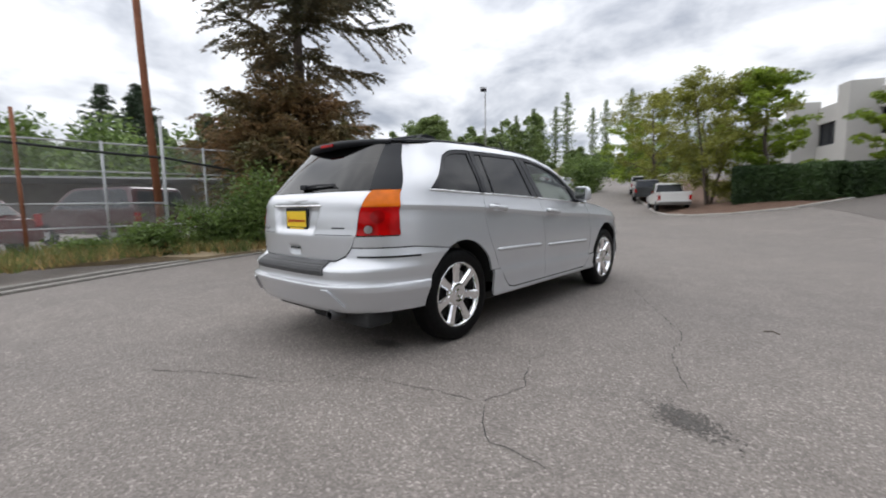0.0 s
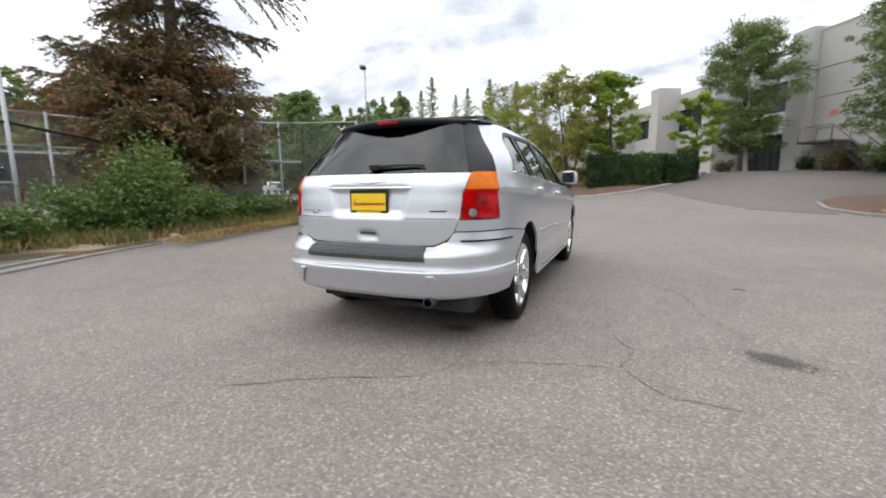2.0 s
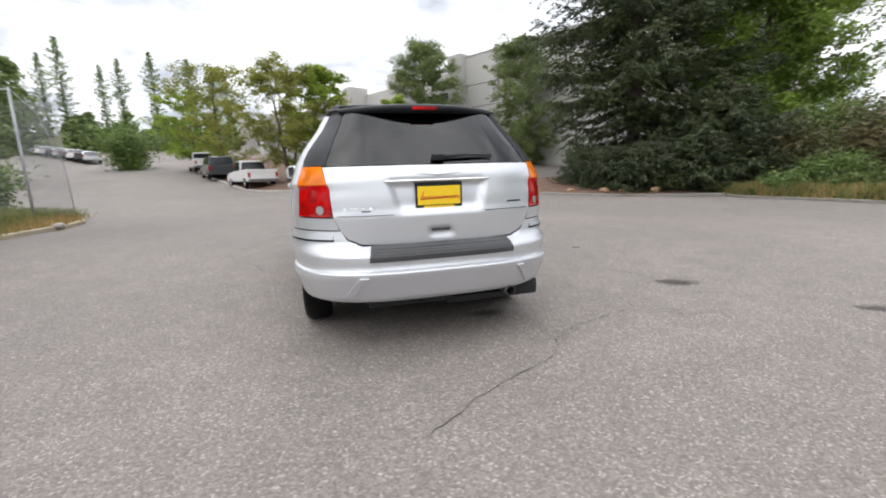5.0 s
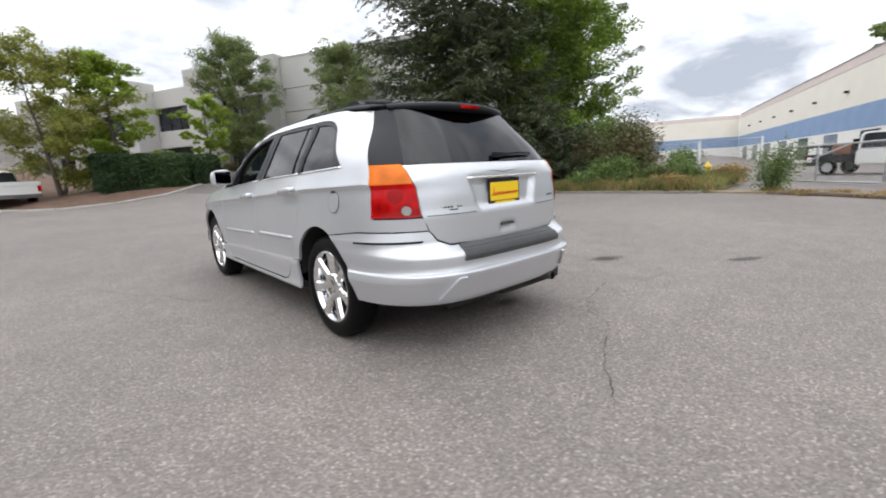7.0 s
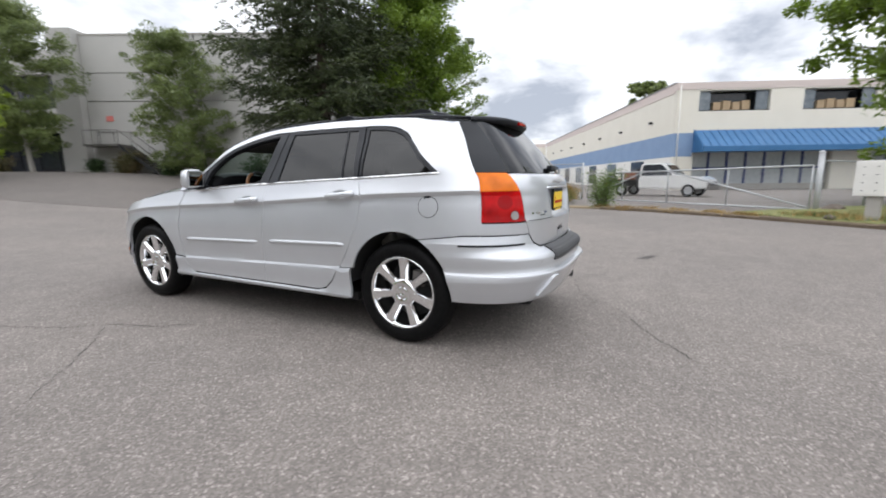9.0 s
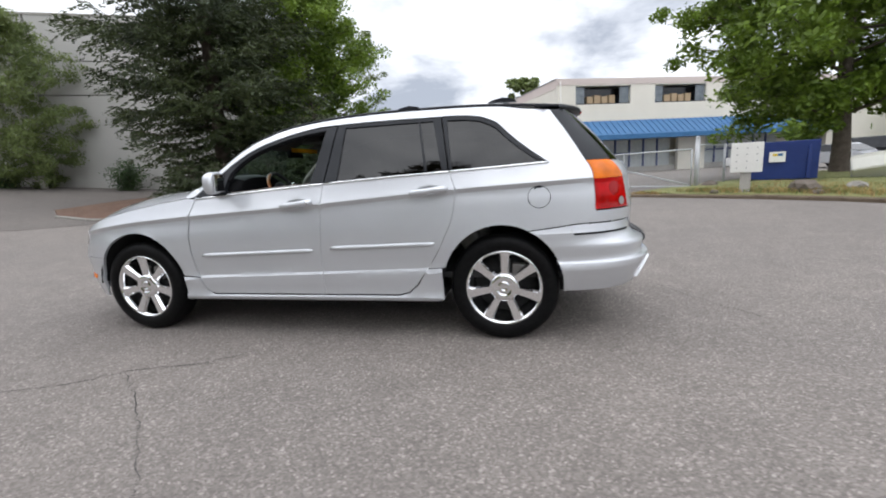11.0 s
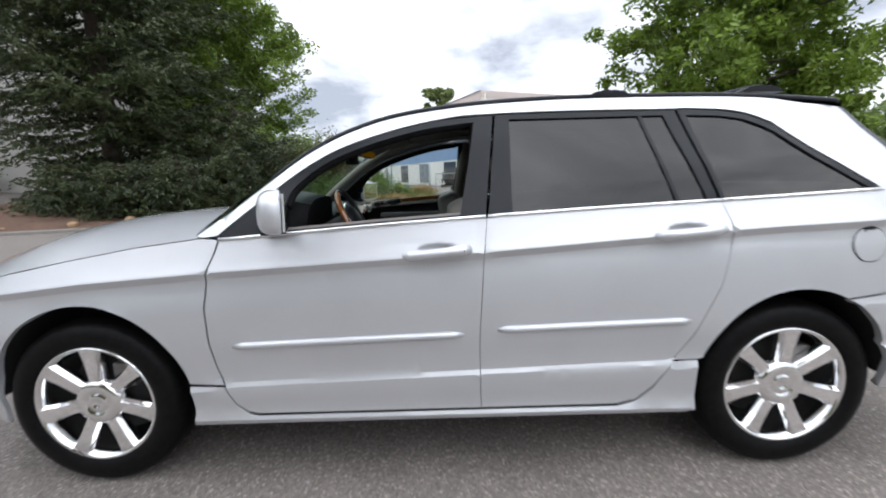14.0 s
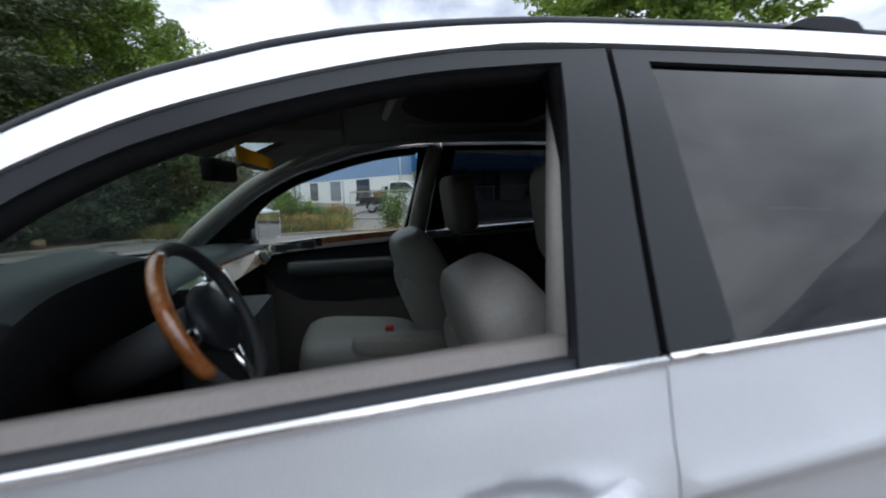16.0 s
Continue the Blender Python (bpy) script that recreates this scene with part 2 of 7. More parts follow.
def finish(bm, name, mats, smooth=True):
    me = bpy.data.meshes.new(name)
    bm.to_mesh(me)
    bm.free()
    for m in mats if isinstance(mats, (list, tuple)) else [mats]:
        me.materials.append(m)
    me.polygons.foreach_set("use_smooth", [smooth] * len(me.polygons))
    return me


def crisp(bm, limit=20.0):
    """Keep the pressed edges of a panel sharp under smooth shading."""
    for e in bm.edges:
        c = (e.verts[0].co + e.verts[1].co) / 2
        if any(abs(c.y - a) < 0.12 and abs(c.z - b) < 0.05 for a, b in HANDLES):
            continue
        if len(e.link_faces) == 2 and e.calc_face_angle(0.0) > radians(limit):
            e.smooth = False
    return bm


def part(name, bm, mats, parent, label="", smooth=False):
    ob = new(name, finish(bm, name, mats, smooth))
    ob.parent = parent
    if label:
        ob["label"] = label
    return ob


def solid(name, bm, mats, label, category, smooth=False, kind="", group=""):
    return tagged(new(name, finish(bm, name, mats, smooth)), label, category, group, kind)


def box(bm, x0, y0, z0, x1, y1, z1, bevel=0.0, m=None):
    r = bmesh.ops.create_cube(bm, size=1.0)["verts"]
    for v in r:
        v.co = Vector(((x0 + x1) / 2 + v.co.x * (x1 - x0), (y0 + y1) / 2 + v.co.y * (y1 - y0), (z0 + z1) / 2 + v.co.z * (z1 - z0)))
    if bevel:
        es = list({e for v in r for e in v.link_edges})
        out = bmesh.ops.bevel(bm, geom=es, offset=bevel, segments=2, profile=0.7, affect="EDGES")
        r = list({v for f in out["faces"] for v in f.verts} | {v for v in r if v.is_valid})
    if m is not None:
        bmesh.ops.transform(bm, matrix=m, verts=[v for v in r if v.is_valid])
    return bm


def boxbm(*a, **k):
    return box(bmesh.new(), *a, **k)


def tube(bm, pts, radii, n=8, caps=True, squash=1.0):
    """A tube along points, with a radius at each."""
    pts = [Vector(p) for p in pts]
    if not isinstance(radii, (list, tuple)):
        radii = [radii] * len(pts)
    rings = []
    side = None
    for i, p in enumerate(pts):
        d = (pts[min(i + 1, len(pts) - 1)] - pts[max(i - 1, 0)]).normalized()
        if side is None:
            side = d.cross(Vector((0, 0, 1)))
            if side.length < 1e-3:
                side = Vector((1, 0, 0))
        side = (side - d * side.dot(d)).normalized()
        up = d.cross(side)
        rings.append([bm.verts.new(p + radii[i] * (math.cos(2 * math.pi * k / n) * side + squash * math.sin(2 * math.pi * k / n) * up)) for k in range(n)])
    for a, b in zip(rings, rings[1:]):
        for k in range(n):
            bm.faces.new((a[k], a[(k + 1) % n], b[(k + 1) % n], b[k]))
    if caps:
        bm.faces.new(rings[0][::-1])
        bm.faces.new(rings[-1])
    return bm


def tubebm(*a, **k):
    return tube(bmesh.new(), *a, **k)


def lathe(bm, prof, n=48, axis="x", centre=(0, 0, 0)):
    """Turn a profile of (along, radius) about an axis."""
    c = Vector(centre)
    rings = []
    for a, r in prof:
        ring = []
        for k in range(n):
            u, v = r * math.cos(2 * math.pi * k / n), r * math.sin(2 * math.pi * k / n)
            ring.append(bm.verts.new(c + Vector({"x": (a, u, v), "y": (v, a, u), "z": (u, v, a)}[axis])))
        rings.append(ring)
    for a, b in zip(rings, rings[1:]):
        for k in range(n):
            bm.faces.new((a[k], a[(k + 1) % n], b[(k + 1) % n], b[k]))
    return bm


def prism(bm, poly, lift, z0, z1):
    """Extrude a 2D polygon between two levels, mapped by lift(u, v, w)."""
    a = [bm.verts.new(lift(u, v, z0)) for u, v in poly]
    b = [bm.verts.new(lift(u, v, z1)) for u, v in poly]
    n = len(poly)
    for i in range(n):
        bm.faces.new((a[i], a[(i + 1) % n], b[(i + 1) % n], b[i]))
    bm.faces.new(b)
    bm.faces.new(a[::-1])
    bmesh.ops.recalc_face_normals(bm, faces=bm.faces[:])
    return bm


def inside(poly, p):
    x, y = p
    c = False
    for (x0, y0), (x1, y1) in zip(poly, poly[1:] + poly[:1]):
        if (y0 > y) != (y1 > y) and x < (x1 - x0) * (y - y0) / (y1 - y0) + x0:
            c = not c
    return c


def edge_gap(poly, p):
    best = 1e9
    p = Vector(p)
    for a, b in zip(poly, poly[1:] + poly[:1]):
        a, b = Vector(a), Vector(b)
        d = b - a
        k = max(0, min(1, (p - a).dot(d) / max(d.length_squared, 1e-12)))
        best = min(best, (a + d * k - p).length)
    return best


def dense(poly, step):
    out = []
    for a, b in zip(poly, poly[1:] + poly[:1]):
        n = max(1, int(math.dist(a, b) / step + 0.5))
        out += [(a[0] + (b[0] - a[0]) * i / n, a[1] + (b[1] - a[1]) * i / n) for i in range(n)]
    return out


def patch(poly, place, step=0.05, flange=0.02, bm=None, off=0.0, flip=False, lines=()):
    """A panel on a curved surface: polygon in the surface's own coordinates, filled with a grid; its rim turns inwards."""
    bm = bm if bm is not None else bmesh.new()
    rim = dense(poly, step * 0.7)
    us, vs = [p[0] for p in rim], [p[1] for p in rim]
    pts = list(rim)
    extra = []
    for line in lines:
        last = None
        for q in line:
            if inside(rim, q) and edge_gap(rim, q) > 0.006:
                pts.append(q)
                if last is not None:
                    extra.append((last, len(pts) - 1))
                last = len(pts) - 1
            else:
                last = None
    feats = np.array(pts[len(rim):]) if len(pts) > len(rim) else None
    u = min(us) + step / 2
    while u < max(us):
        v = min(vs) + step / 2
        while v < max(vs):
            if inside(rim, (u, v)) and edge_gap(rim, (u, v)) > step * 0.4 and (feats is None or np.hypot(feats[:, 0] - u, feats[:, 1] - v).min() > step * 0.5):
                pts.append((u, v))
            v += step
        u += step
    n = len(rim)
    vo, _, fo, ov, _, _ = delaunay_2d_cdt([Vector(p) for p in pts], [(i, (i + 1) % n) for i in range(n)] + extra, [], 1, 1e-6)

    def at(u, v, o):
        p = place(u, v)
        if o:
            d = 0.004
            nn = (place(u + d, v) - place(u - d, v)).cross(place(u, v + d) - place(u, v - d)).normalized()
            return p + nn * o
        return p

    sg = -1 if flip else 1
    vs_ = [bm.verts.new(at(q[0], q[1], off * sg)) for q in vo]
    for f in fo:
        f = f[::-1] if flip else f
        bm.faces.new([vs_[i] for i in f])
    if flange:
        a = [bm.verts.new(at(q[0], q[1], off * sg)) for q in rim]
        b = [bm.verts.new(at(q[0], q[1], (off - flange) * sg)) for q in rim]
        for i in range(n):
            j = (i + 1) % n
            q = (a[i], b[i], b[j], a[j])
            bm.faces.new(q)
    return bm


def across(curve, bulge_y, bulge_z, n=16, bm=None):
    """A sheet between a curve (x, y, z) and its mirror image, bulging in the middle."""
    bm = bm if bm is not None else bmesh.new()
    rows = []
    for i, (x, y, z) in enumerate(curve):
        by = bulge_y[i] if isinstance(bulge_y, (list, tuple)) else bulge_y
        bz = bulge_z[i] if isinstance(bulge_z, (list, tuple)) else bulge_z
        rows.append([bm.verts.new((x * u, y + by * (1 - abs(u) ** 2.2), z + bz * (1 - abs(u) ** 2.2))) for u in [2 * k / n - 1 for k in range(n + 1)]])
    for a, b in zip(rows, rows[1:]):
        for k in range(n):
            bm.faces.new((a[k], b[k], b[k + 1], a[k + 1]))
    return bm


def mirror_x(bm):
    for v in bm.verts:
        v.co.x = -v.co.x
    bmesh.ops.reverse_faces(bm, faces=bm.faces[:])
    return bm


def interp(x, xs, ys):
    return float(np.interp(x, xs, ys))


def smoothstep(a, b, x):
    k = max(0.0, min(1.0, (x - a) / (b - a)))
    return k * k * (3 - 2 * k)

# ---- the silver car ----
YC, YF, NR, NF = -1.45, 1.5, 3.5, 2.4
_t = np.linspace(0, 1, 400)
PHI = (math.pi / 2) * (3 * _t ** 2 - 2 * _t ** 3)


def arc_table(w, d, n):
    x, y = w * np.cos(PHI).clip(0) ** (2 / n), d * np.sin(PHI) ** (2 / n)
    return np.concatenate([[0], np.cumsum(np.hypot(np.diff(x), np.diff(y)))])


LR, LF = arc_table(0.92, 0.91, NR), arc_table(0.92, 0.95, NF)
SR, SF = YC - LR[-1], YF + LF[-1]


def crease(y):
    return interp(y, [-2.5, -2.0, -1.35, -0.8, -0.2, 0.9, 1.4, 1.7, 2.5], [1.098, 1.087, 1.065, 1.035, 0.997, 0.945, 0.915, 0.885, 0.79])


def clad(y):
    """Height of the line above the lower cladding."""
    return 0.487 - 0.0255 * max(-1.2, min(1.1, y))


def width(y, z):
    """Half the body's width at a place along it and a height."""
    zc = crease(y)
    flare = 0.012 * math.exp(-((y + 1.46) / 0.45) ** 2) + 0.012 * math.exp(-((y - 1.45) / 0.45) ** 2)
    flare *= max(0.0, 1 - abs(z - 0.62) / 0.4)
    if z <= zc:
        zk = clad(y)
        return flare + interp(z, [0.2, 0.27, 0.29, 0.312, 0.328, 0.345, zk - 0.014, zk + 0.022, min(0.66, zc - 0.20), min(0.80, zc - 0.13), zc - 0.10, zc - 0.032, zc], [0.84, 0.895, 0.934, 0.945, 0.938, 0.932, 0.947, 0.930, 0.943, 0.940, 0.930, 0.920, 0.936])
    zb = zc + 0.135
    if z <= zb:
        return flare + interp(z - zc, [0, 0.006, 0.05, 0.135], [0.936, 0.932, 0.912, 0.882])
    roll = max(0.0, z - interp(-y, [-p[0] for p in BLACK_TOP], [p[1] for p in BLACK_TOP]) - 0.014) if -0.9 < y < 0.87 else 0.0
    return -13 * roll ** 2 * smoothstep(-0.9, 0.1, y) + interp(z, [zb, 1.30, 1.45, 1.56, 1.60, 1.63, 1.66], [0.884, 0.884 - (1.30 - zb) * 0.53, 0.722, 0.656, 0.625, 0.585, 0.52])


REAR_GATE = ([0.30, 0.68, 0.86, 0.885, 0.90, 1.0, 1.12, 1.17, 1.195, 1.40, 1.56, 1.62], [-2.36, -2.372, -2.386, -2.388, -2.380, -2.372, -2.352, -2.325, -2.295, -2.125, -1.975, -1.92])
REAR_BUMPER = ([0.30, 0.338, 0.36, 0.50, 0.538, 0.548, 0.556, 0.64, 0.662, 0.70, 0.78, 0.82], [-2.36, -2.395, -2.43, -2.488, -2.506, -2.503, -2.462, -2.472, -2.458, -2.380, -2.37, -2.36])
BUMPER_SIDE = ([0.30, 0.345, 0.50, 0.538, 0.548, 0.556, 0.70, 0.745, 0.755, 0.80, 0.82], [-0.06, -0.03, 0.002, 0.011, 0.009, -0.006, 0.004, 0.009, 0.006, 0.0, 0.0])
FRONT = ([0.25, 0.30, 0.45, 0.60, 0.72, 0.85, 0.95, 1.08], [2.30, 2.38, 2.45, 2.49, 2.46, 2.40, 2.28, 2.05])


HANDLES = ((-0.014, 1.0), (-1.0, 1.052))


def dimple(y, z):
    """Depth of the finger recess behind each door handle."""
    return sum(0.024 * max(0.0, 1 - ((y - a) / 0.085) ** 2 - ((z - b - 0.004) / 0.027) ** 2) ** 0.7 for a, b in HANDLES)


def body(s, z, bumper=False):
    """The outer surface, unrolled: s runs along the right flank and on round each end to the middle; beyond that it is the left flank."""
    if s < SR:
        p = body(2 * SR - s, z, bumper)
        return Vector((-p.x, p.y, p.z))
    if s > SF:
        p = body(2 * SF - s, z, bumper)
        return Vector((-p.x, p.y, p.z))
    more = interp(z, *BUMPER_SIDE) if bumper else 0.0
    if YC <= s <= YF:
        return Vector((width(s, z) - dimple(s, z) + (more * smoothstep(-1.2, YC, s) if s < 0 else more * 0.4), s, z))
    if s < YC:
        a = interp(YC - s, LR, PHI)
        w = width(max(s, -2.0), z) + more
        d = YC - interp(z, *(REAR_BUMPER if bumper else REAR_GATE))
        return Vector((w * math.cos(a) ** (2 / NR), YC - d * math.sin(a) ** (2 / NR), z))
    a = interp(s - YF, LF, PHI)
    w = width(min(s, 2.3), z) + more * 0.4
    d = interp(z, *FRONT) - YF
    return Vector((w * max(math.cos(a), 0) ** (2 / NF), YF + d * math.sin(a) ** (2 / NF), z))


def bumper(s, z):
    return body(s, z, True)


def sx(x, z, bump_=False):
    """The unrolled place at the rear that lies x from the middle."""
    if x < 0:
        return 2 * SR - sx(-x, z, bump_)
    w = width(-2.0, z) + (interp(z, *BUMPER_SIDE) if bump_ else 0)
    a = math.acos(min(1.0, (x / w)) ** (NR / 2))
    return YC - interp(a, PHI, LR)


def sy(y, z, bump_=False):
    if YC <= y <= YF:
        return y
    if y < YC:
        d = YC - interp(z, *(REAR_BUMPER if bump_ else REAR_GATE))
        return YC - interp(math.asin(min(1.0, (YC - y) / d) ** (NR / 2)), PHI, LR)
    d = interp(z, *FRONT) - YF
    return YF + interp(math.asin(min(1.0, (y - YF) / d) ** (NF / 2)), PHI, LF)


def mirrored(poly):
    return poly + [(2 * SR - s, z) for s, z in poly[::-1]]


def arch(y0, rx, rz, a0, a1, n=22, z0=0.385):
    return [(y0 + rx * math.cos(radians(a0 + (a1 - a0) * i / n)), z0 + rz * math.sin(radians(a0 + (a1 - a0) * i / n))) for i in range(n + 1)]


RA, FA = (-1.468, 0.402, 0.425), (1.445, 0.425, 0.437)
car = thing("car", "silver crossover wagon with tinted glass and chrome wheels, parked on asphalt", "car")
ROOF_EDGE = [(0.955, 1.085), (0.89, 1.132), (0.83, 1.180), (0.70, 1.281), (0.57, 1.376), (0.44, 1.451), (0.31, 1.508), (0.14, 1.556), (-0.19, 1.597), (-0.6, 1.615), (-1.2, 1.607), (-1.55, 1.585), (-1.78, 1.562)]
BLACK_TOP = [(0.868, 1.085), (0.80, 1.142), (0.638, 1.270), (0.521, 1.351), (0.391, 1.419), (0.245, 1.470), (0.105, 1.508), (-0.04, 1.536), (-0.19, 1.552), (-0.6, 1.558), (-1.06, 1.552)]
BLACK_REAR = [(-1.06, 1.556), (-1.24, 1.545), (-1.34, 1.528), (-1.42, 1.495), (-1.49, 1.452), (-1.65, 1.325), (-1.81, 1.196)]
BELT = [(0.862, 1.07), (0.55, 1.089), (0.2, 1.111), (-0.215, 1.133), (-0.7, 1.155), (-1.14, 1.171), (-1.5, 1.185), (-1.81, 1.197)]


def spline(pts, n=4):
    """A smooth line through a run of points."""
    out = []
    for i in range(len(pts) - 1):
        p0, p1, p2, p3 = (np.array(pts[max(0, min(len(pts) - 1, i + o))]) for o in (-1, 0, 1, 2))
        for k in range(n):
            t = k / n
            q = 0.5 * (2 * p1 + (p2 - p0) * t + (2 * p0 - 5 * p1 + 4 * p2 - p3) * t * t + (3 * p1 - 3 * p2 + p3 - p0) * t ** 3)
            out.append((float(q[0]), float(q[1])))
    return out + [tuple(pts[-1])]


def side_part(name, poly, mat, label="", step=0.05, flange=0.02, off=0.0, place=body, lines=()):
    """One panel on each flank."""
    for left in (False, True):
        bm = patch(poly, place, step, flange, off=off, lines=lines)
        if left:
            mirror_x(bm)
        part(name, crisp(bm), mat, car, label, smooth=True)


def along(fn, lo, hi, step=0.03):
    n = int((hi - lo) / step)
    return [(lo + (hi - lo) * i / n, fn(lo + (hi - lo) * i / n)) for i in range(n + 1)]


FEATURES = [along(lambda y, o=o: crease(y) + o, -2.4, 2.3) for o in (-0.036, -0.030, -0.002, 0.003, 0.010)]
FEATURES += [along(lambda y, o=o: clad(y) + o, -1.3, 1.2) for o in (-0.005, 0.013)]
def recess_lines(y0, z0):
    """A fine grid of points in a handle's recess."""
    return [[(y0 + 0.012 * i, z0 + 0.006 + 0.008 * j)] for i in range(-8, 9) for j in range(-5, 6)]


SILL_LINES = [along(lambda y, o=o: o, -1.2, 1.2, 0.05) for o in (0.29, 0.3125)]


def gap(poly, d=0.0014):
    """Draw a polygon in by the width of half a shut line."""
    out = []
    area = sum(a[0] * b[1] - b[0] * a[1] for a, b in zip(poly, poly[1:] + poly[:1]))
    sg = 1 if area > 0 else -1
    n = len(poly)
    for i in range(n):
        p0, p, p1 = Vector(poly[i - 1]), Vector(poly[i]), Vector(poly[(i + 1) % n])
        d0, d1 = (p - p0).normalized(), (p1 - p).normalized()
        nn = Vector((-(d0.y + d1.y), d0.x + d1.x)) * sg
        nn = nn.normalized() if nn.length > 1e-6 else Vector((0, 0))
        q = p + nn * d
        out.append((q.x, q.y))
    return out


lamp_out = [(sy(-2.068, 0.885), 0.885), (sy(-2.066, 0.95), 0.95), (sy(-2.055, 1.08), 1.08), (sy(-2.01, 1.195), 1.195)]
lamp_in = [(sx(0.705, 1.192), 1.192), (sx(0.688, 1.08), 1.08), (sx(0.672, 0.95), 0.95), (sx(0.668, 0.885), 0.885)]
black_out = [(sy(-2.0, 1.197), 1.197), (sy(-1.95, 1.30), 1.30), (sy(-1.88, 1.42), 1.42), (sy(-1.80, 1.545), 1.545)]
rear_edge = [(-1.14, 1.168), (-1.165, 1.10), (-1.178, 1.044), (-1.166, 0.94), (-1.139, 0.835), (-1.069, 0.69)]
quarter = rear_edge + [(-1.038, 0.628), (-0.968, 0.524), (-1.068, 0.526)] + [(y, z) if y > YC else (sy(y, z), z) for y, z in arch(*RA, 20, 116, 26)]
quarter += [(sy(-1.96, 0.80), 0.803), (sx(0.80, 0.803), 0.803), (sx(0.633, 0.803), 0.803), (sx(0.66, 0.878), 0.878)]
quarter += [(sy(-2.072, 0.878), 0.878)] + lamp_out[1:] + black_out[1:] + [(-1.74, 1.562)] + spline(ROOF_EDGE[::-1][1:]) + [(0.92, 1.078)] + spline(BLACK_TOP) + spline(BLACK_REAR)[1:]
quarter += [p for p in BELT[::-1][1:] if p[0] < -1.2]
side_part("side_frame", gap(quarter), SILVER, step=0.045, lines=FEATURES)

gap_line = [(-0.178, 0.335), (-0.176, 0.39), (-0.175, 0.655), (-0.20, 0.99), (-0.215, 1.128)]
door_f = gap_line + [(y, z - 0.005) for y, z in BELT[:3][::-1]] + [(0.875, 1.02), (0.909, 0.936), (0.925, 0.80), (0.921, 0.655), (0.905, 0.55), (0.879, 0.46), (0.845, 0.385), (0.80, 0.345), (0.76, 0.335)]
side_part("front_door", gap(door_f), SILVER, step=0.04, lines=FEATURES + recess_lines(*HANDLES[0]))
door_r = gap_line[::-1] + [(-0.75, 0.335), (-0.82, 0.352), (-0.885, 0.41), (-0.958, 0.508), (-1.032, 0.622)] + [(y, z) for y, z in rear_edge[::-1]] + [(y, z - 0.005) for y, z in BELT[4:6][::-1]]
side_part("rear_door", gap(door_r), SILVER, step=0.04, lines=FEATURES + recess_lines(*HANDLES[1]))
rocker = [p for p in arch(*FA, 196, 169, 8)] + [(0.885, 0.463), (0.847, 0.38), (0.80, 0.338), (0.76, 0.328), (-0.75, 0.328), (-0.823, 0.345), (-0.89, 0.405), (-0.963, 0.519), (-1.0, 0.5225), (-1.066, 0.5232)]
rocker += [(RA[0] + 0.402, 0.45), (RA[0] + 0.40, 0.36), (RA[0] + 0.395, 0.30)]
rocker += [(-1.0, 0.282), (0.95, 0.275)]
side_part("sill", gap(rocker), SILVER, step=0.04, lines=SILL_LINES)
fender = [(0.885, 0.468), (0.909, 0.55), (0.926, 0.655), (0.93, 0.80), (0.913, 0.936), (0.88, 1.02), (0.868, 1.068), (0.93, 1.076), (1.2, 1.046), (1.5, 0.997), (sy(1.75, 0.95), 0.95), (sy(2.0, 0.89), 0.89), (sy(2.15, 0.84), 0.84), (sy(2.2, 0.63), 0.63)]
fender += [(sy(y, z), z) for y, z in arch(*FA, 33, 168, 26)]
side_part("fender", gap(fender), SILVER, step=0.045, lines=FEATURES)
nose = [(sy(2.2, 0.635), 0.625), (sy(2.15, 0.84), 0.845), (SF, 0.86), (SF, 0.60)]
side_part("front_fascia", nose, SILVER, step=0.05)
fbump = [(sy(y, z), z) for y, z in arch(*FA, -13, 33, 10)] + [(sy(2.2, 0.62), 0.62), (SF, 0.60), (SF, 0.27), (sy(2.2, 0.285), 0.285)]
side_part("front_bumper", gap(fbump), SILVER, step=0.05)
side_part("front_marker", [(sy(1.98, 0.45), 0.44), (sy(2.12, 0.45), 0.445), (sy(2.12, 0.475), 0.475), (sy(1.98, 0.475), 0.472)], AMBER, "amber side marker", 0.02, 0.01, 0.004)
side_part("headlamp", [(sy(2.02, 0.74), 0.73), (sy(2.33, 0.72), 0.71), (sy(2.33, 0.83), 0.84), (sy(2.1, 0.85), 0.845)], WHITELENS, "clear headlamp", 0.03, 0.01, 0.004)

# dark window frames and pillars
open_top = [(0.615, 1.125), (0.605, 1.19), (0.580, 1.255), (0.50, 1.326), (0.40, 1.383), (0.30, 1.421), (0.20, 1.453), (0.10, 1.479), (-0.009, 1.500), (-0.182, 1.520)]
open_top = open_top[:1] + spline(open_top[1:])
frame_f = [(-0.105, 1.13), (-0.212, 1.136), (-0.268, 1.551)] + spline(BLACK_TOP[:8][::-1]) + [(0.72, 1.085), (0.60, 1.09)] + open_top + [(-0.15, 1.35)]
side_part("window_frame", gap(frame_f, 0.002), BLACKTRIM, "black window frame", 0.03, 0.03, -0.004)
frame_r = [(-0.221, 1.136), (-0.276, 1.551), (-0.6, 1.555), (-1.055, 1.549), (-1.132, 1.172), (-1.09, 1.17), (-0.998, 1.526), (-0.337, 1.528), (-0.319, 1.145)]
side_part("window_frame", gap(frame_r, 0.002), BLACKTRIM, "black window frame", 0.03, 0.03, -0.004)
q_glass = [(-1.136, 1.172), (-1.098, 1.524), (-1.24, 1.516), (-1.332, 1.50), (-1.40, 1.470), (-1.461, 1.432), (-1.621, 1.303), (-1.765, 1.197)]
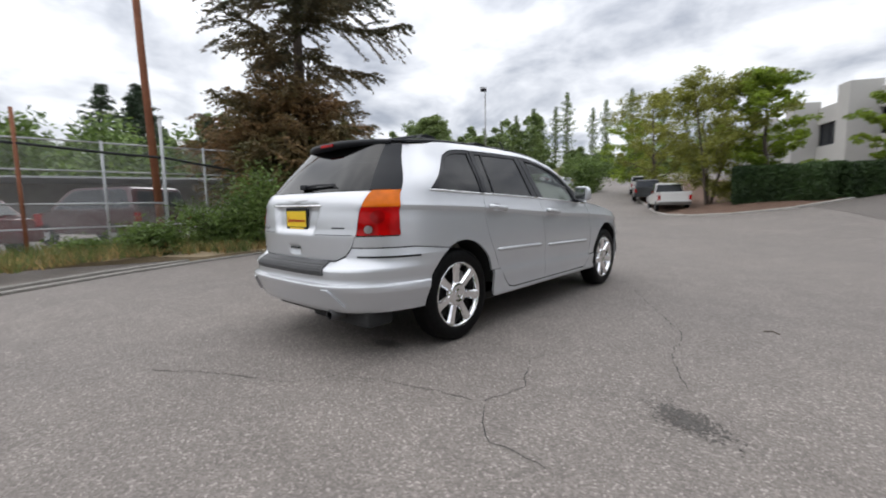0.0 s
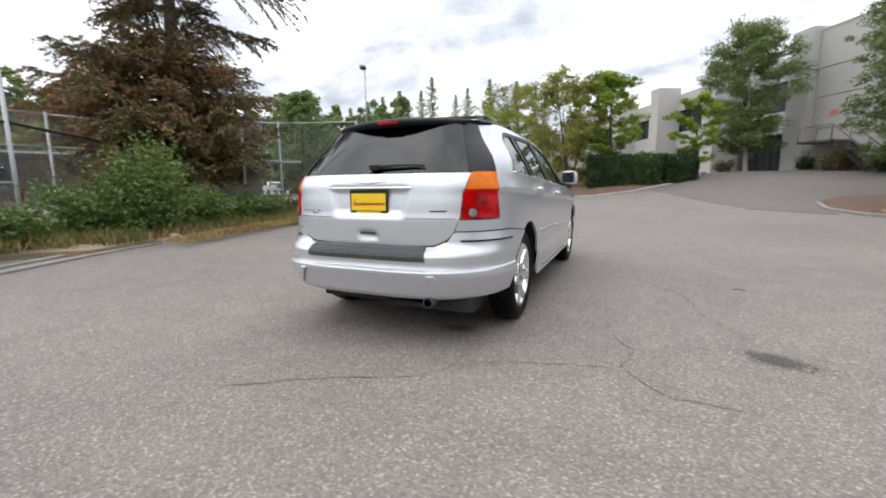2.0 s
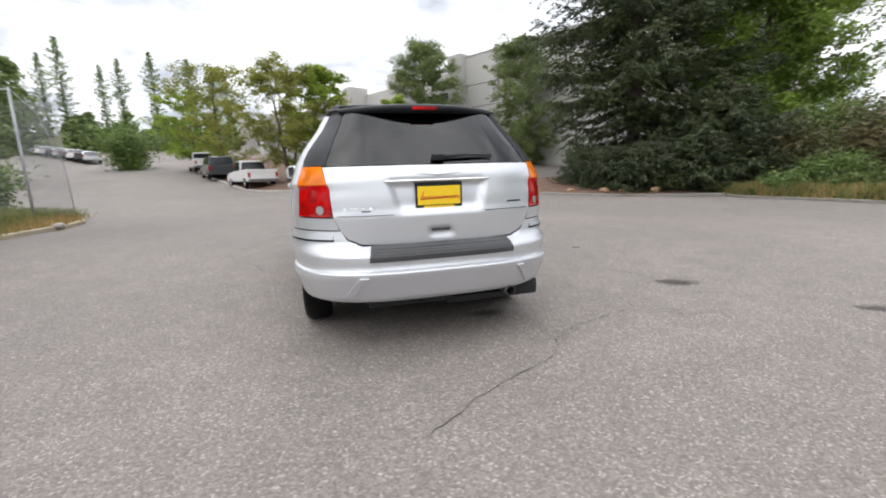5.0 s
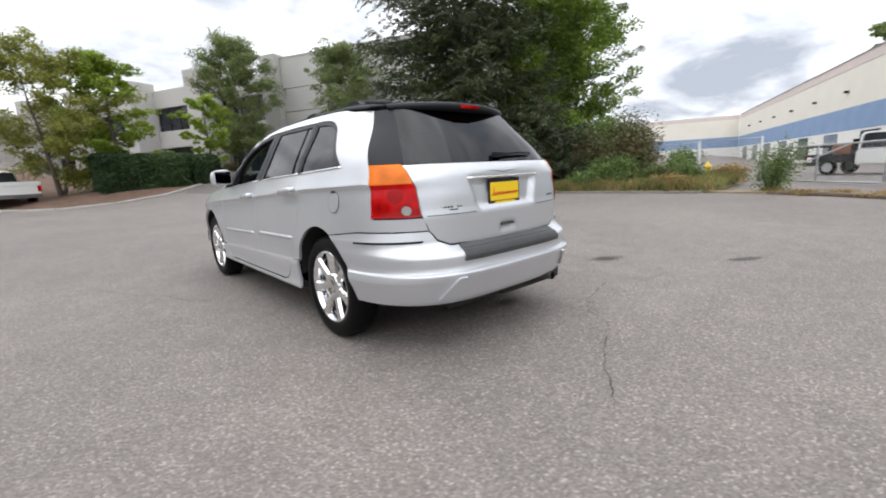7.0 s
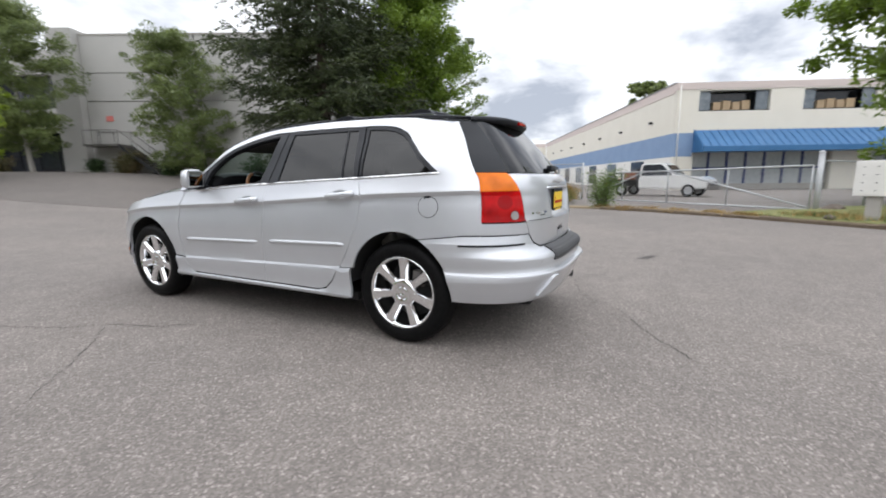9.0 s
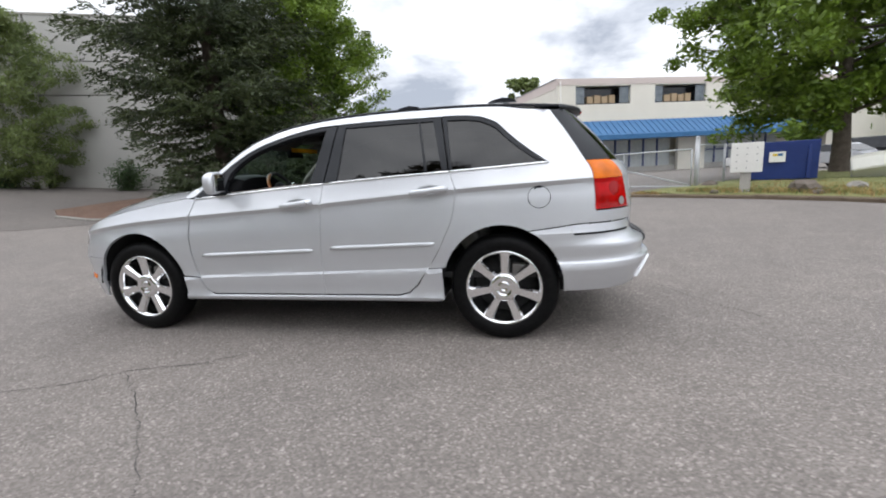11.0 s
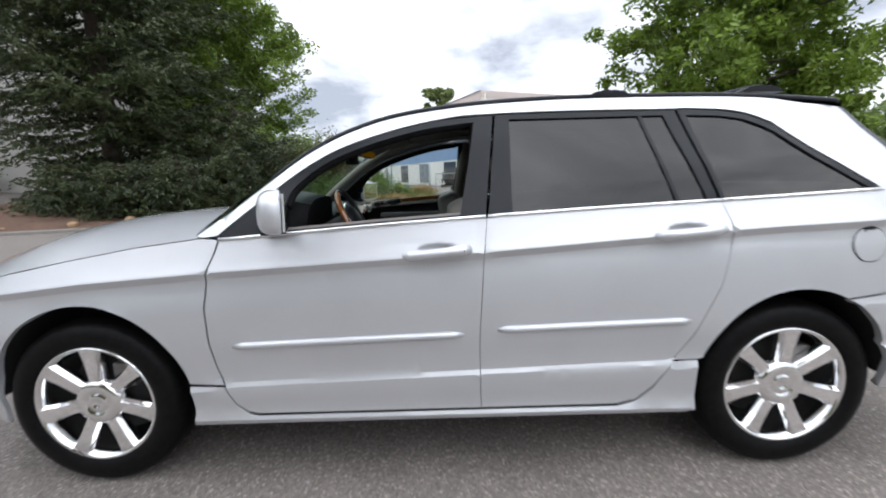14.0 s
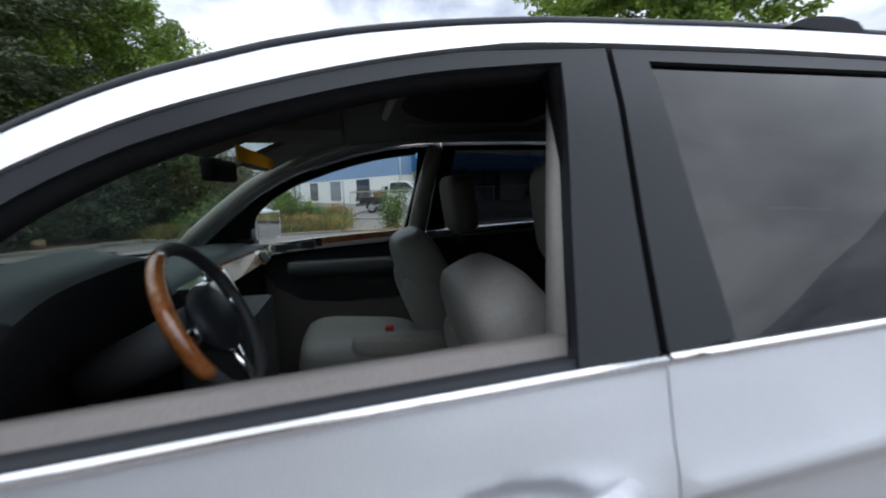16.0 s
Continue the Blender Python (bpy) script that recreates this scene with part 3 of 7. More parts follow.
frame_q = [(-1.142, 1.170), (-1.064, 1.554), (-1.24, 1.543), (-1.34, 1.526), (-1.42, 1.493), (-1.49, 1.45), (-1.65, 1.323), (-1.81, 1.194), (-1.765, 1.196), (-1.621, 1.303), (-1.461, 1.432), (-1.40, 1.470), (-1.332, 1.50), (-1.24, 1.516), (-1.10, 1.524), (-1.160, 1.172)]
side_part("window_frame", gap(frame_q, 0.002), BLACKTRIM, "black window frame", 0.03, 0.03, -0.004)
side_part("rear_door_glass", [(-0.316, 1.14), (-0.335, 1.54), (-1.0, 1.535), (-1.092, 1.165)], PRIVACY, "dark privacy glass", 0.08, 0, -0.012)
side_part("glass_bar", [(-0.970, 1.168), (-0.890, 1.535), (-0.904, 1.535), (-0.986, 1.168)], BLACKTRIM, "black division bar", 0.05, 0.006, -0.006)
side_part("quarter_glass", [(-1.150, 1.168), (-1.095, 1.528)] + q_glass[2:-1] + [(-1.77, 1.19)], PRIVACY, "dark privacy glass", 0.08, 0, -0.012)
bm = patch([(-0.10, 1.128), (0.61, 1.10)] + open_top, body, 0.08, 0, off=-0.014)
part("front_door_glass", bm, CLEAR, car, "clear raised window", smooth=True)
for left in (False, True):
    for a, b in ((0, 4), (3, 6), (5, 8)):
        pts = [body(y, interp(-y, [-p[0] for p in BELT], [p[1] for p in BELT])) + Vector((0.003, 0, 0.0)) for y in np.linspace(BELT[a][0] - (0.004 if a else 0), BELT[b - 1][0] + 0.004, 10)]
        bm = tubebm(pts, 0.0072, 6)
        part("belt_strip", mirror_x(bm) if left else bm, CHROME, car, "thin chrome belt strip", smooth=True)
for left in (False, True):
    for y0, z0, y1, z1 in ((0.83, 0.638, -0.11, 0.662), (-0.25, 0.677, -1.025, 0.694)):
        pts, rad = [], []
        for k in np.linspace(0, 1, 22):
            y, z = y0 + (y1 - y0) * k, z0 + (z1 - z0) * k
            pts.append(body(y, z) + Vector((0.0 if 0.03 < k < 0.97 else -0.008, 0, 0)))
            rad.append(0.0155 if 0.03 < k < 0.97 else 0.010)
        bm = tubebm(pts, rad, 12, squash=1.0)
        part("side_moulding", mirror_x(bm) if left else bm, SILVER, car, smooth=True)
fuel = [(-1.715 + 0.072 * math.cos(2 * math.pi * k / 24), 0.982 + 0.072 * math.sin(2 * math.pi * k / 24)) for k in range(24)]
bm = patch([(y, z) for y, z in fuel], body, 0.03, 0, off=0.0012)
part("fuel_door_seam", mirror_x(bm), BLACKTRIM, car, "dark seam round the fuel door", smooth=True)
bm = patch([(-1.715 + (y + 1.715) * 0.94, 0.982 + (z - 0.982) * 0.94) for y, z in fuel], body, 0.03, 0.002, off=0.003)
part("fuel_door", mirror_x(bm), SILVER, car, smooth=True)

# rear: tailgate with number-plate recess and pull, lamps, glass, bumper
def gate(s, z):
    p = body(s, z)
    ax = abs(p.x)
    half = interp(z, [0.88, 1.09], [0.275, 0.335])
    m = smoothstep(half, half - 0.035, ax) * smoothstep(0.892, 0.925, z) * smoothstep(1.092, 1.078, z)
    h = smoothstep(0.085, 0.07, ax) * smoothstep(0.74, 0.752, z) * smoothstep(0.80, 0.79, z)
    p.y += 0.034 * m + 0.022 * h
    return p


gate_half = [(sx(0.702, 1.19), 1.188), (sx(0.685, 1.08), 1.08), (sx(0.669, 0.95), 0.95), (sx(0.664, 0.885), 0.885), (sx(0.628, 0.80), 0.80), (sx(0.585, 0.745), 0.745), (sx(0.50, 0.708), 0.708), (sx(0.25, 0.698), 0.698)]
part("tailgate", crisp(patch(gap(mirrored(gate_half)), gate, 0.022, 0.02), 24), SILVER, car, smooth=True)
glass_half = [(sx(0.695, 1.196), 1.196), (sx(0.655, 1.30), 1.30), (sx(0.600, 1.42), 1.42), (sx(0.545, 1.545), 1.545), (sx(0.30, 1.565), 1.565)][::-1]
part("rear_window", patch(mirrored(glass_half), body, 0.06, 0, off=-0.004), PRIVACY, car, "dark tinted rear window", smooth=True)
side_part("rear_pillar_cover", gap(black_out + [(sx(0.535, 1.55), 1.55), (sx(0.590, 1.42), 1.42), (sx(0.645, 1.30), 1.30), (sx(0.685, 1.197), 1.197)], 0.002), BLACKTRIM, "gloss black rear pillar", 0.03, 0.02, 0.0)
side_part("tail_lamp", gap([p for p in lamp_out[:3]] + lamp_in[1:]), REDLENS, "red tail lamp lens", 0.03, 0.03, 0.004)
side_part("turn_lamp", gap([lamp_out[2], lamp_out[3], lamp_in[0], lamp_in[1]], 0.001), AMBER, "amber turn signal lens", 0.03, 0.03, 0.004)
rl = sx(0.735, 0.925)
bl = sx(0.775, 1.01)
side_part("brake_cell", [(bl + 0.05 * math.cos(2 * math.pi * k / 18), 1.01 + 0.045 * math.sin(2 * math.pi * k / 18)) for k in range(18)], DARKRED, "dark round brake lamp cell", 0.02, 0.003, 0.0055)
side_part("lamp_ring", [(rl + 0.036 * math.cos(2 * math.pi * k / 16), 0.925 + 0.036 * math.sin(2 * math.pi * k / 16)) for k in range(16)], DARKRED, "", 0.02, 0.003, 0.0055)
side_part("reversing_lamp", [(rl + 0.028 * math.cos(2 * math.pi * k / 16), 0.925 + 0.028 * math.sin(2 * math.pi * k / 16)) for k in range(16)], WHITELENS, "round clear reversing lamp", 0.02, 0.004, 0.007)
bump_half = [(sx(0.0, 0.70), 0.70), (sx(0.50, 0.70), 0.70), (sx(0.58, 0.735), 0.735), (sx(0.622, 0.797), 0.797), (sx(0.80, 0.797), 0.797), (sy(-1.96, 0.797), 0.797)]
bump_half = [(sy(y, z, True), z) if y < YC else (y, z) for y, z in ([(RA[0] - 0.402 * math.cos(radians(a)), 0.385 + 0.425 * math.sin(radians(a))) for a in np.linspace(-4, 63, 14)])] + bump_half[1:][::-1]
bump_half = [(sx(0.25, 0.338), 0.338), (sx(0.60, 0.345), 0.345), (sx(0.78, 0.352), 0.352)] + bump_half
bump_lines = [along(lambda q, o=o: o, 2 * SR + 1.5, -1.5, 0.03) for o in (0.36, 0.499, 0.505, 0.535, 0.541, 0.547, 0.550, 0.555, 0.558, 0.637, 0.643, 0.659, 0.667, 0.743, 0.747, 0.753, 0.758)]
part("rear_bumper", crisp(patch(gap(mirrored(bump_half), 0.0015), bumper, 0.03, 0.03, lines=bump_lines), 14), SILVER, car, smooth=True)
pad = mirrored([(sx(0.475, 0.612), 0.612), (sx(0.472, 0.64), 0.64), (sx(0.45, 0.697), 0.697)])
part("step_pad", patch(pad, bumper, 0.02, 0.01, off=0.010), RUBBER, car, "dark grey ribbed step pad", smooth=True)
for k in range(5):
    z = 0.628 + 0.0115 * k
    part("pad_rib", patch(mirrored([(sx(0.45, z), z), (sx(0.447, z + 0.005), z + 0.005)]), bumper, 0.02, 0.004, off=0.0135), RUBBER, car, smooth=True)
side_part("bumper_rib", [(sx(0.485, 0.52), 0.524), (sx(0.535, 0.52), 0.524), (sx(0.640, 0.39), 0.39), (sx(0.60, 0.39), 0.39)], SILVER, "", 0.015, 0.022, 0.016, bumper)
side_part("corner_groove", [(sy(-1.93, 0.735), 0.731), (sx(0.665, 0.735), 0.731), (sx(0.66, 0.745), 0.743), (sy(-1.93, 0.745), 0.743)], BLACKTRIM, "", 0.02, 0.006, 0.004, bumper)
side_part("corner_guard", [(sy(-1.92, 0.745), 0.745), (sx(0.67, 0.745), 0.745), (sx(0.665, 0.765), 0.766), (sy(-1.92, 0.765), 0.766)], SILVER, "bright corner strip", 0.02, 0.01, 0.006, bumper)
side_part("parking_sensor", [(sx(0.62, 0.62) + 0.012 * math.cos(k * 0.52), 0.625 + 0.012 * math.sin(k * 0.52)) for k in range(12)], CLAD, "", 0.01, 0.003, 0.002, bumper)
part("chrome_lip", tubebm([(x, body(sx(x, 1.092), 1.092).y - 0.004, 1.092) for x in np.linspace(-0.345, 0.345, 15)], 0.007, 6), CHROME, car, "thin chrome lip over the plate", smooth=True)
plate_y = gate(sx(0.0, 1.0), 1.0).y - 0.008
bm = boxbm(-0.155, plate_y - 0.008, 0.914, 0.155, plate_y, 1.078, 0.004)
frame_ob = part("plate_frame", bm, BLACKTRIM, car, "black plate frame")
part("plate", boxbm(-0.141, plate_y - 0.0105, 0.936, 0.141, plate_y - 0.007, 1.054), YELLOW, frame_ob, "yellow dealer plate with red script bar")
# script shown as slanted strokes only
pen = random.Random(5)
bm = bmesh.new()
xp = -0.125
while xp < 0.125:
    h = 0.048 if xp < -0.112 else pen.choice([0.016, 0.018, 0.020])
    wd = 0.010
    prism(bm, [(xp, 0.972), (xp + 0.006, 0.972), (xp + 0.006 + h * 0.45, 0.972 + h), (xp + h * 0.45, 0.972 + h)], lambda u, v, w: Vector((u, w, v)), plate_y - 0.0125, plate_y - 0.0107)
    xp += wd + 0.003
prism(bm, [(-0.12, 0.968), (0.12, 0.985), (0.12, 0.990), (-0.12, 0.973)], lambda u, v, w: Vector((u, w, v)), plate_y - 0.0125, plate_y - 0.0107)
part("script_bar", bm, REDINK, frame_ob, "red script strokes")
part("plate_bar", boxbm(-0.10, plate_y - 0.0105, 0.918, 0.10, plate_y - 0.0085, 0.930), YELLOW, frame_ob, "small yellow bar")
bm = bmesh.new()
for s_ in (1, -1):
    prism(bm, [(0, 1.118), (0.012 * s_, 1.121), (0.16 * s_, 1.138), (0.05 * s_, 1.130), (0, 1.124)], lambda u, v, w: Vector((u, body(sx(u, v), v).y + w, v)), -0.005, 0.002)
part("wing_emblem", bm, STEEL, car, "plain dull metal wing emblem")
for k in range(9):
    if k in (1, 6):
        continue
    x0 = -0.60 + 0.022 * k
    part("letter_bar", prism(bmesh.new(), [(x0, 0.925), (x0 + 0.014, 0.925), (x0 + 0.014, 0.937), (x0, 0.937)], lambda u, v, w: Vector((u, body(sx(u, v), v).y + w, v)), -0.003, 0.001), CHROME, car)
part("badge", prism(bmesh.new(), [(0.47, 0.93), (0.58, 0.93), (0.585, 0.94), (0.475, 0.94)], lambda u, v, w: Vector((u, body(sx(u, v), v).y + w, v)), -0.003, 0.001), BLACKTRIM, car, "small dark badge")
part("badge", prism(bmesh.new(), [(-0.50, 0.91), (-0.44, 0.91), (-0.438, 0.917), (-0.498, 0.917)], lambda u, v, w: Vector((u, body(sx(u, v), v).y + w, v)), -0.003, 0.001), BLACKTRIM, car, "small dark badge")
part("gate_seam", tubebm([(x, body(sx(x, 0.887), 0.887).y - 0.001, 0.887) for x in np.linspace(-0.64, -0.30, 12)], 0.0022, 5), BLACKTRIM, car, "", smooth=True)
part("gate_seam", tubebm([(x, body(sx(x, 0.887), 0.887).y - 0.001, 0.887) for x in np.linspace(0.30, 0.64, 12)], 0.0022, 5), BLACKTRIM, car, "", smooth=True)
part("gate_pull", boxbm(-0.06, -2.383, 0.772, 0.06, -2.366, 0.786, 0.004), LEATHERD, car, "dark tailgate pull")
# wiper, spoiler with brake lamp, exhaust
bm = bmesh.new()
wp = [(0.02, 1.235), (0.05, 1.238), (0.20, 1.246), (0.40, 1.243)]
tube(bm, [Vector((x, body(sx(x, z), z).y - 0.022, z)) for x, z in wp], [0.016, 0.013, 0.009, 0.005], 6)
tube(bm, [Vector((x, body(sx(x, z), z).y - 0.010, z)) for x, z in [(0.01, 1.222), (0.2, 1.228), (0.40, 1.232)]], 0.006, 6)
box(bm, -0.02, -2.30, 1.215, 0.06, -2.262, 1.252, 0.008)
part("rear_wiper", bm, BLACKTRIM, car, "black rear wiper")
sp_rows = ((-1.66, 1.580, 0.600, 0.052, 0.0), (-1.76, 1.580, 0.585, 0.044, -0.08), (-1.835, 1.585, 0.570, 0.020, -0.165), (-1.862, 1.580, 0.562, 0.010, -0.19), (-1.866, 1.560, 0.562, 0.008, -0.19), (-1.855, 1.542, 0.560, 0.006, -0.18), (-1.82, 1.532, 0.55, 0.006, -0.14))
part("spoiler", across([(r[2], r[0], r[1]) for r in sp_rows], [r[4] for r in sp_rows], [r[3] for r in sp_rows], 24), BLACKTRIM, car, "black roof spoiler", smooth=True)
part("brake_lamp", boxbm(-0.085, -2.060, 1.558, 0.085, -2.035, 1.580, 0.004), REDLENS, car, "red high brake lamp")
part("exhaust_tip", lathe(bmesh.new(), [(-2.405, 0.030), (-2.405, 0.036), (-2.30, 0.036), (-2.0, 0.03)], 20, "y", (0.475, 0, 0.325)), RUBBER, car, "dull dark exhaust tip", smooth=True)
part("muffler", boxbm(0.05, -2.28, 0.24, 0.75, -2.05, 0.36, 0.04), DARK, car)

# roof, rails, screen, bonnet
edge = [(width(y, z) - 0.001, y, z) for y, z in ROOF_EDGE]
roof_e = [e for e in edge if e[1] <= 0.32]
part("roof", across(roof_e, [0.12, 0.06] + [0.0] * (len(roof_e) - 2), [0.035, 0.045] + [0.055] * (len(roof_e) - 2), 24), SILVER, car, smooth=True)
part("rear_roof_panel", across([(0.60, -1.70, 1.568), (0.585, -1.80, 1.560), (0.56, -1.90, 1.552)], 0.0, [0.056, 0.05, 0.04], 16), BLACKTRIM, car, smooth=True)
ws_e = [e for e in edge if e[1] >= 0.30]
part("windscreen", across(ws_e, [0.24, 0.235, 0.23, 0.215, 0.20, 0.17, 0.12], [-0.005, 0.0, 0.005, 0.012, 0.02, 0.03, 0.035], 24), SCREEN, car, "green-tinted windscreen", smooth=True)
hood_e = [(body(sy(y, z), z).x - 0.002, y, z) for y, z in ((0.93, 1.078), (1.2, 1.048), (1.5, 0.999), (1.75, 0.952), (2.0, 0.892), (2.15, 0.842))]
bm = across(hood_e, [0.20, 0.18, 0.16, 0.16, 0.20, 0.24], [0.055, 0.090, 0.120, 0.125, 0.100, 0.04], 24)
bmesh.ops.reverse_faces(bm, faces=bm.faces[:])
part("bonnet", bm, SILVER, car, smooth=True)
part("cowl", across([(0.80, 0.99, 1.075), (0.80, 1.06, 1.070), (0.80, 1.12, 1.058)], 0.16, 0.02, 16), BLACKTRIM, car, "black cowl panel with wipers", smooth=True)
for s_ in (1, -1):
    part("wiper", tubebm([(0.05 + 0.25 * s_, 1.24, 1.115), (0.35 + 0.25 * s_, 1.20, 1.115), (0.62 + 0.1 * s_, 1.13, 1.10)], 0.011, 6), BLACKTRIM, car, "black wiper arm", smooth=True)
for left in (False, True):
    pts = [Vector((width(y, z) - 0.035, y, z + 0.012)) for y, z in spline(ROOF_EDGE[3:])]
    pts[0].z -= 0.02
    pts.append(Vector((0.545, -1.86, 1.575)))
    bm = tubebm(pts, [0.005] + [0.011] * (len(pts) - 2) + [0.008], 8)
    rail = part("roof_rail", mirror_x(bm) if left else bm, BLACKTRIM, car, "black roof rail", smooth=True)
    for y0 in (-0.80, -1.48):
        bm = bmesh.new()
        prism(bm, [(y0 + 0.10, 1.628), (y0 + 0.06, 1.645), (y0 + 0.02, 1.651), (y0 - 0.03, 1.651), (y0 - 0.07, 1.645), (y0 - 0.10, 1.622)], lambda u, v, w: Vector((w, u, v)), 0.535, 0.585)
        part("rail_foot", mirror_x(bm) if left else bm, BLACKTRIM, rail, smooth=False)
for y0 in (-0.80, -1.48):
    part("cross_bar", tubebm([(x, y0, 1.648 + 0.018 * (1 - (x / 0.56) ** 2)) for x in np.linspace(-0.56, 0.56, 9)], 0.013, 8), BLACKTRIM, car, "black cross bar", smooth=True)
part("aerial", tubebm([(0.45, -0.2, 1.66), (0.45, -0.26, 1.72)], 0.008, 6), BLACKTRIM, car, smooth=True)

# handles and mirrors
for left in (False, True):
    turn = pose(0.985, 0.590, 1.183, 2, 0, -20 if left else -27)
    for y0, z0 in HANDLES:
        bm = tubebm([(width(y0 + o, z0) + d, y0 + o, z0 + o * -0.09) for o, d in ((0.128, 0.002), (0.105, 0.022), (0.04, 0.030), (-0.04, 0.031), (-0.09, 0.024), (-0.128, 0.004))], [0.014, 0.021, 0.020, 0.020, 0.023, 0.019], 12, squash=1.0)
        handle = part("door_handle", mirror_x(bm) if left else bm, SILVER, car, smooth=True)
        if y0 > -0.5:
            bm = lathe(bmesh.new(), [(0.026, 0.0005), (0.030, 0.011), (0.027, 0.013), (0.0, 0.014)], 16, "x", (width(y0 - 0.1, z0) + 0.012, y0 - 0.098, z0 + 0.009))
            part("lock_barrel", mirror_x(bm) if left else bm, CHROME, handle, smooth=True)
    bm = bmesh.new()
    bmesh.ops.create_uvsphere(bm, u_segments=20, v_segments=12, radius=1.0)
    for v in bm.verts:
        c = v.co
        sg = lambda q, n: math.copysign(abs(q) ** n, q)
        v.co = turn @ Vector((0.104 * sg(c.x, 0.6), 0.062 * sg(c.y, 0.75) if c.y > 0 else 0.03 * sg(c.y, 0.35), 0.080 * sg(c.z, 0.6) - 0.012 * c.x))
    mir = part("door_mirror", mirror_x(bm) if left else bm, SILVER, car, "silver door mirror", smooth=True)
    bm = bmesh.new()
    box(bm, -0.094, -0.036, -0.068, 0.094, -0.027, 0.068, 0.003, turn)
    part("mirror_rim", mirror_x(bm) if left else bm, SILVER, mir)
    bm = bmesh.new()
    box(bm, -0.084, -0.0385, -0.060, 0.084, -0.035, 0.060, 0.0, turn)
    part("mirror_glass", mirror_x(bm) if left else bm, MIRROR, mir, "mirror glass")
    bm = boxbm(0.83, 0.60, 1.085, 0.93, 0.68, 1.125, 0.01)
    part("mirror_stalk", mirror_x(bm) if left else bm, BLACKTRIM, mir)
    bm = patch([(0.62, 1.095), (0.86, 1.075), (0.80, 1.132), (0.64, 1.262)], body, 0.04, 0.01, off=0.001)
    part("mirror_patch", mirror_x(bm) if left else bm, BLACKTRIM, mir, smooth=True)


# wheels
def wheel(m, left):
    w = part("wheel", lathe(bmesh.new(), [(-0.10, 0.20), (-0.10, 0.33), (-0.08, 0.362), (-0.05, 0.371), (0.05, 0.371), (0.085, 0.362), (0.105, 0.340), (0.112, 0.305), (0.106, 0.270), (0.092, 0.252), (0.02, 0.245)], 64), TYRE, car, "black tyre on chrome alloy wheel", smooth=True)
    part("rim", lathe(bmesh.new(), [(0.088, 0.262), (0.100, 0.258), (0.100, 0.250), (0.086, 0.240), (0.06, 0.232), (-0.09, 0.215)], 64), CHROME, w, "polished chrome rim", smooth=True)
    part("brake_disc", lathe(bmesh.new(), [(0.0, 0.0), (0.0, 0.155), (-0.02, 0.155), (-0.03, 0.19), (-0.09, 0.215)], 32), DARK, w, smooth=True)
    part("caliper", boxbm(-0.02, 0.05, 0.05, 0.035, 0.14, 0.16, 0.01), STEEL, w)
    for k in range(7):
        bm = bmesh.new()
        a = 2 * math.pi * k / 7 - 0.223
        prof = [(0.045, 0.036, 0.072), (0.10, 0.033, 0.080), (0.17, 0.035, 0.086), (0.225, 0.042, 0.092), (0.25, 0.052, 0.094)]
        rows = []
        for r, hw, xo in prof:
            rows.append([bm.verts.new((xo - dx, r * math.cos(a) + t * math.sin(a), r * math.sin(a) - t * math.cos(a))) for t, dx in ((-hw, 0.045), (-hw * 0.98, 0.018), (-hw * 0.68, 0.0), (hw * 0.68, 0.0), (hw * 0.98, 0.018), (hw, 0.045))])
        for p, q in zip(rows, rows[1:]):
            for i in range(5):
                bm.faces.new((p[i], p[i + 1], q[i + 1], q[i]))
        bmesh.ops.recalc_face_normals(bm, faces=bm.faces[:])
        part("spoke", bm, CHROME, w)
    part("hub_cap", lathe(bmesh.new(), [(0.05, 0.106), (0.076, 0.100), (0.087, 0.086), (0.089, 0.052), (0.083, 0.047), (0.083, 0.043), (0.088, 0.038), (0.088, 0.022), (0.084, 0.018), (0.085, 0.0005)], 32), CHROME, w, smooth=True)
    w.matrix_world = m @ (pose(0, 0, 0, 0, 0, 180) if left else Matrix())
    return w


for left in (False, True):
    for y0, turn in ((-1.477, 3), (1.477, 0)):
        wheel(pose(-0.795 if left else 0.795, y0, 0.371, turn), left)
for left in (False, True):
    for y0, rr in ((RA[0], 0.43), (FA[0], 0.45)):
        bm = bmesh.new()
        n = 24
        prev = None
        for k in range(n + 1):
            a = radians(2 + 176 * k / n)
            row = [bm.verts.new((xx, y0 + rr * math.cos(a), 0.39 + rr * math.sin(a))) for xx in (0.50, 0.905)]
            if prev:
                bm.faces.new((prev[0], prev[1], row[1], row[0]))
            prev = row
        part("wheel_liner", mirror_x(bm) if left else bm, DARK, car, "black wheel-arch liner", smooth=True)
        part("well_wall", boxbm(-0.50 if left else 0.48, y0 - 0.44, 0.25, -0.48 if left else 0.50, y0 + 0.44, 0.86), DARK, car)
part("underbody", boxbm(-0.80, -1.02, 0.235, 0.80, 0.98, 0.30, 0.01), DARK, car)
part("rear_underbody", boxbm(-0.48, -2.28, 0.27, 0.48, -1.0, 0.42, 0.02), DARK, car)
part("front_underbody", boxbm(-0.48, 0.9, 0.24, 0.48, 2.2, 0.36, 0.02), DARK, car)

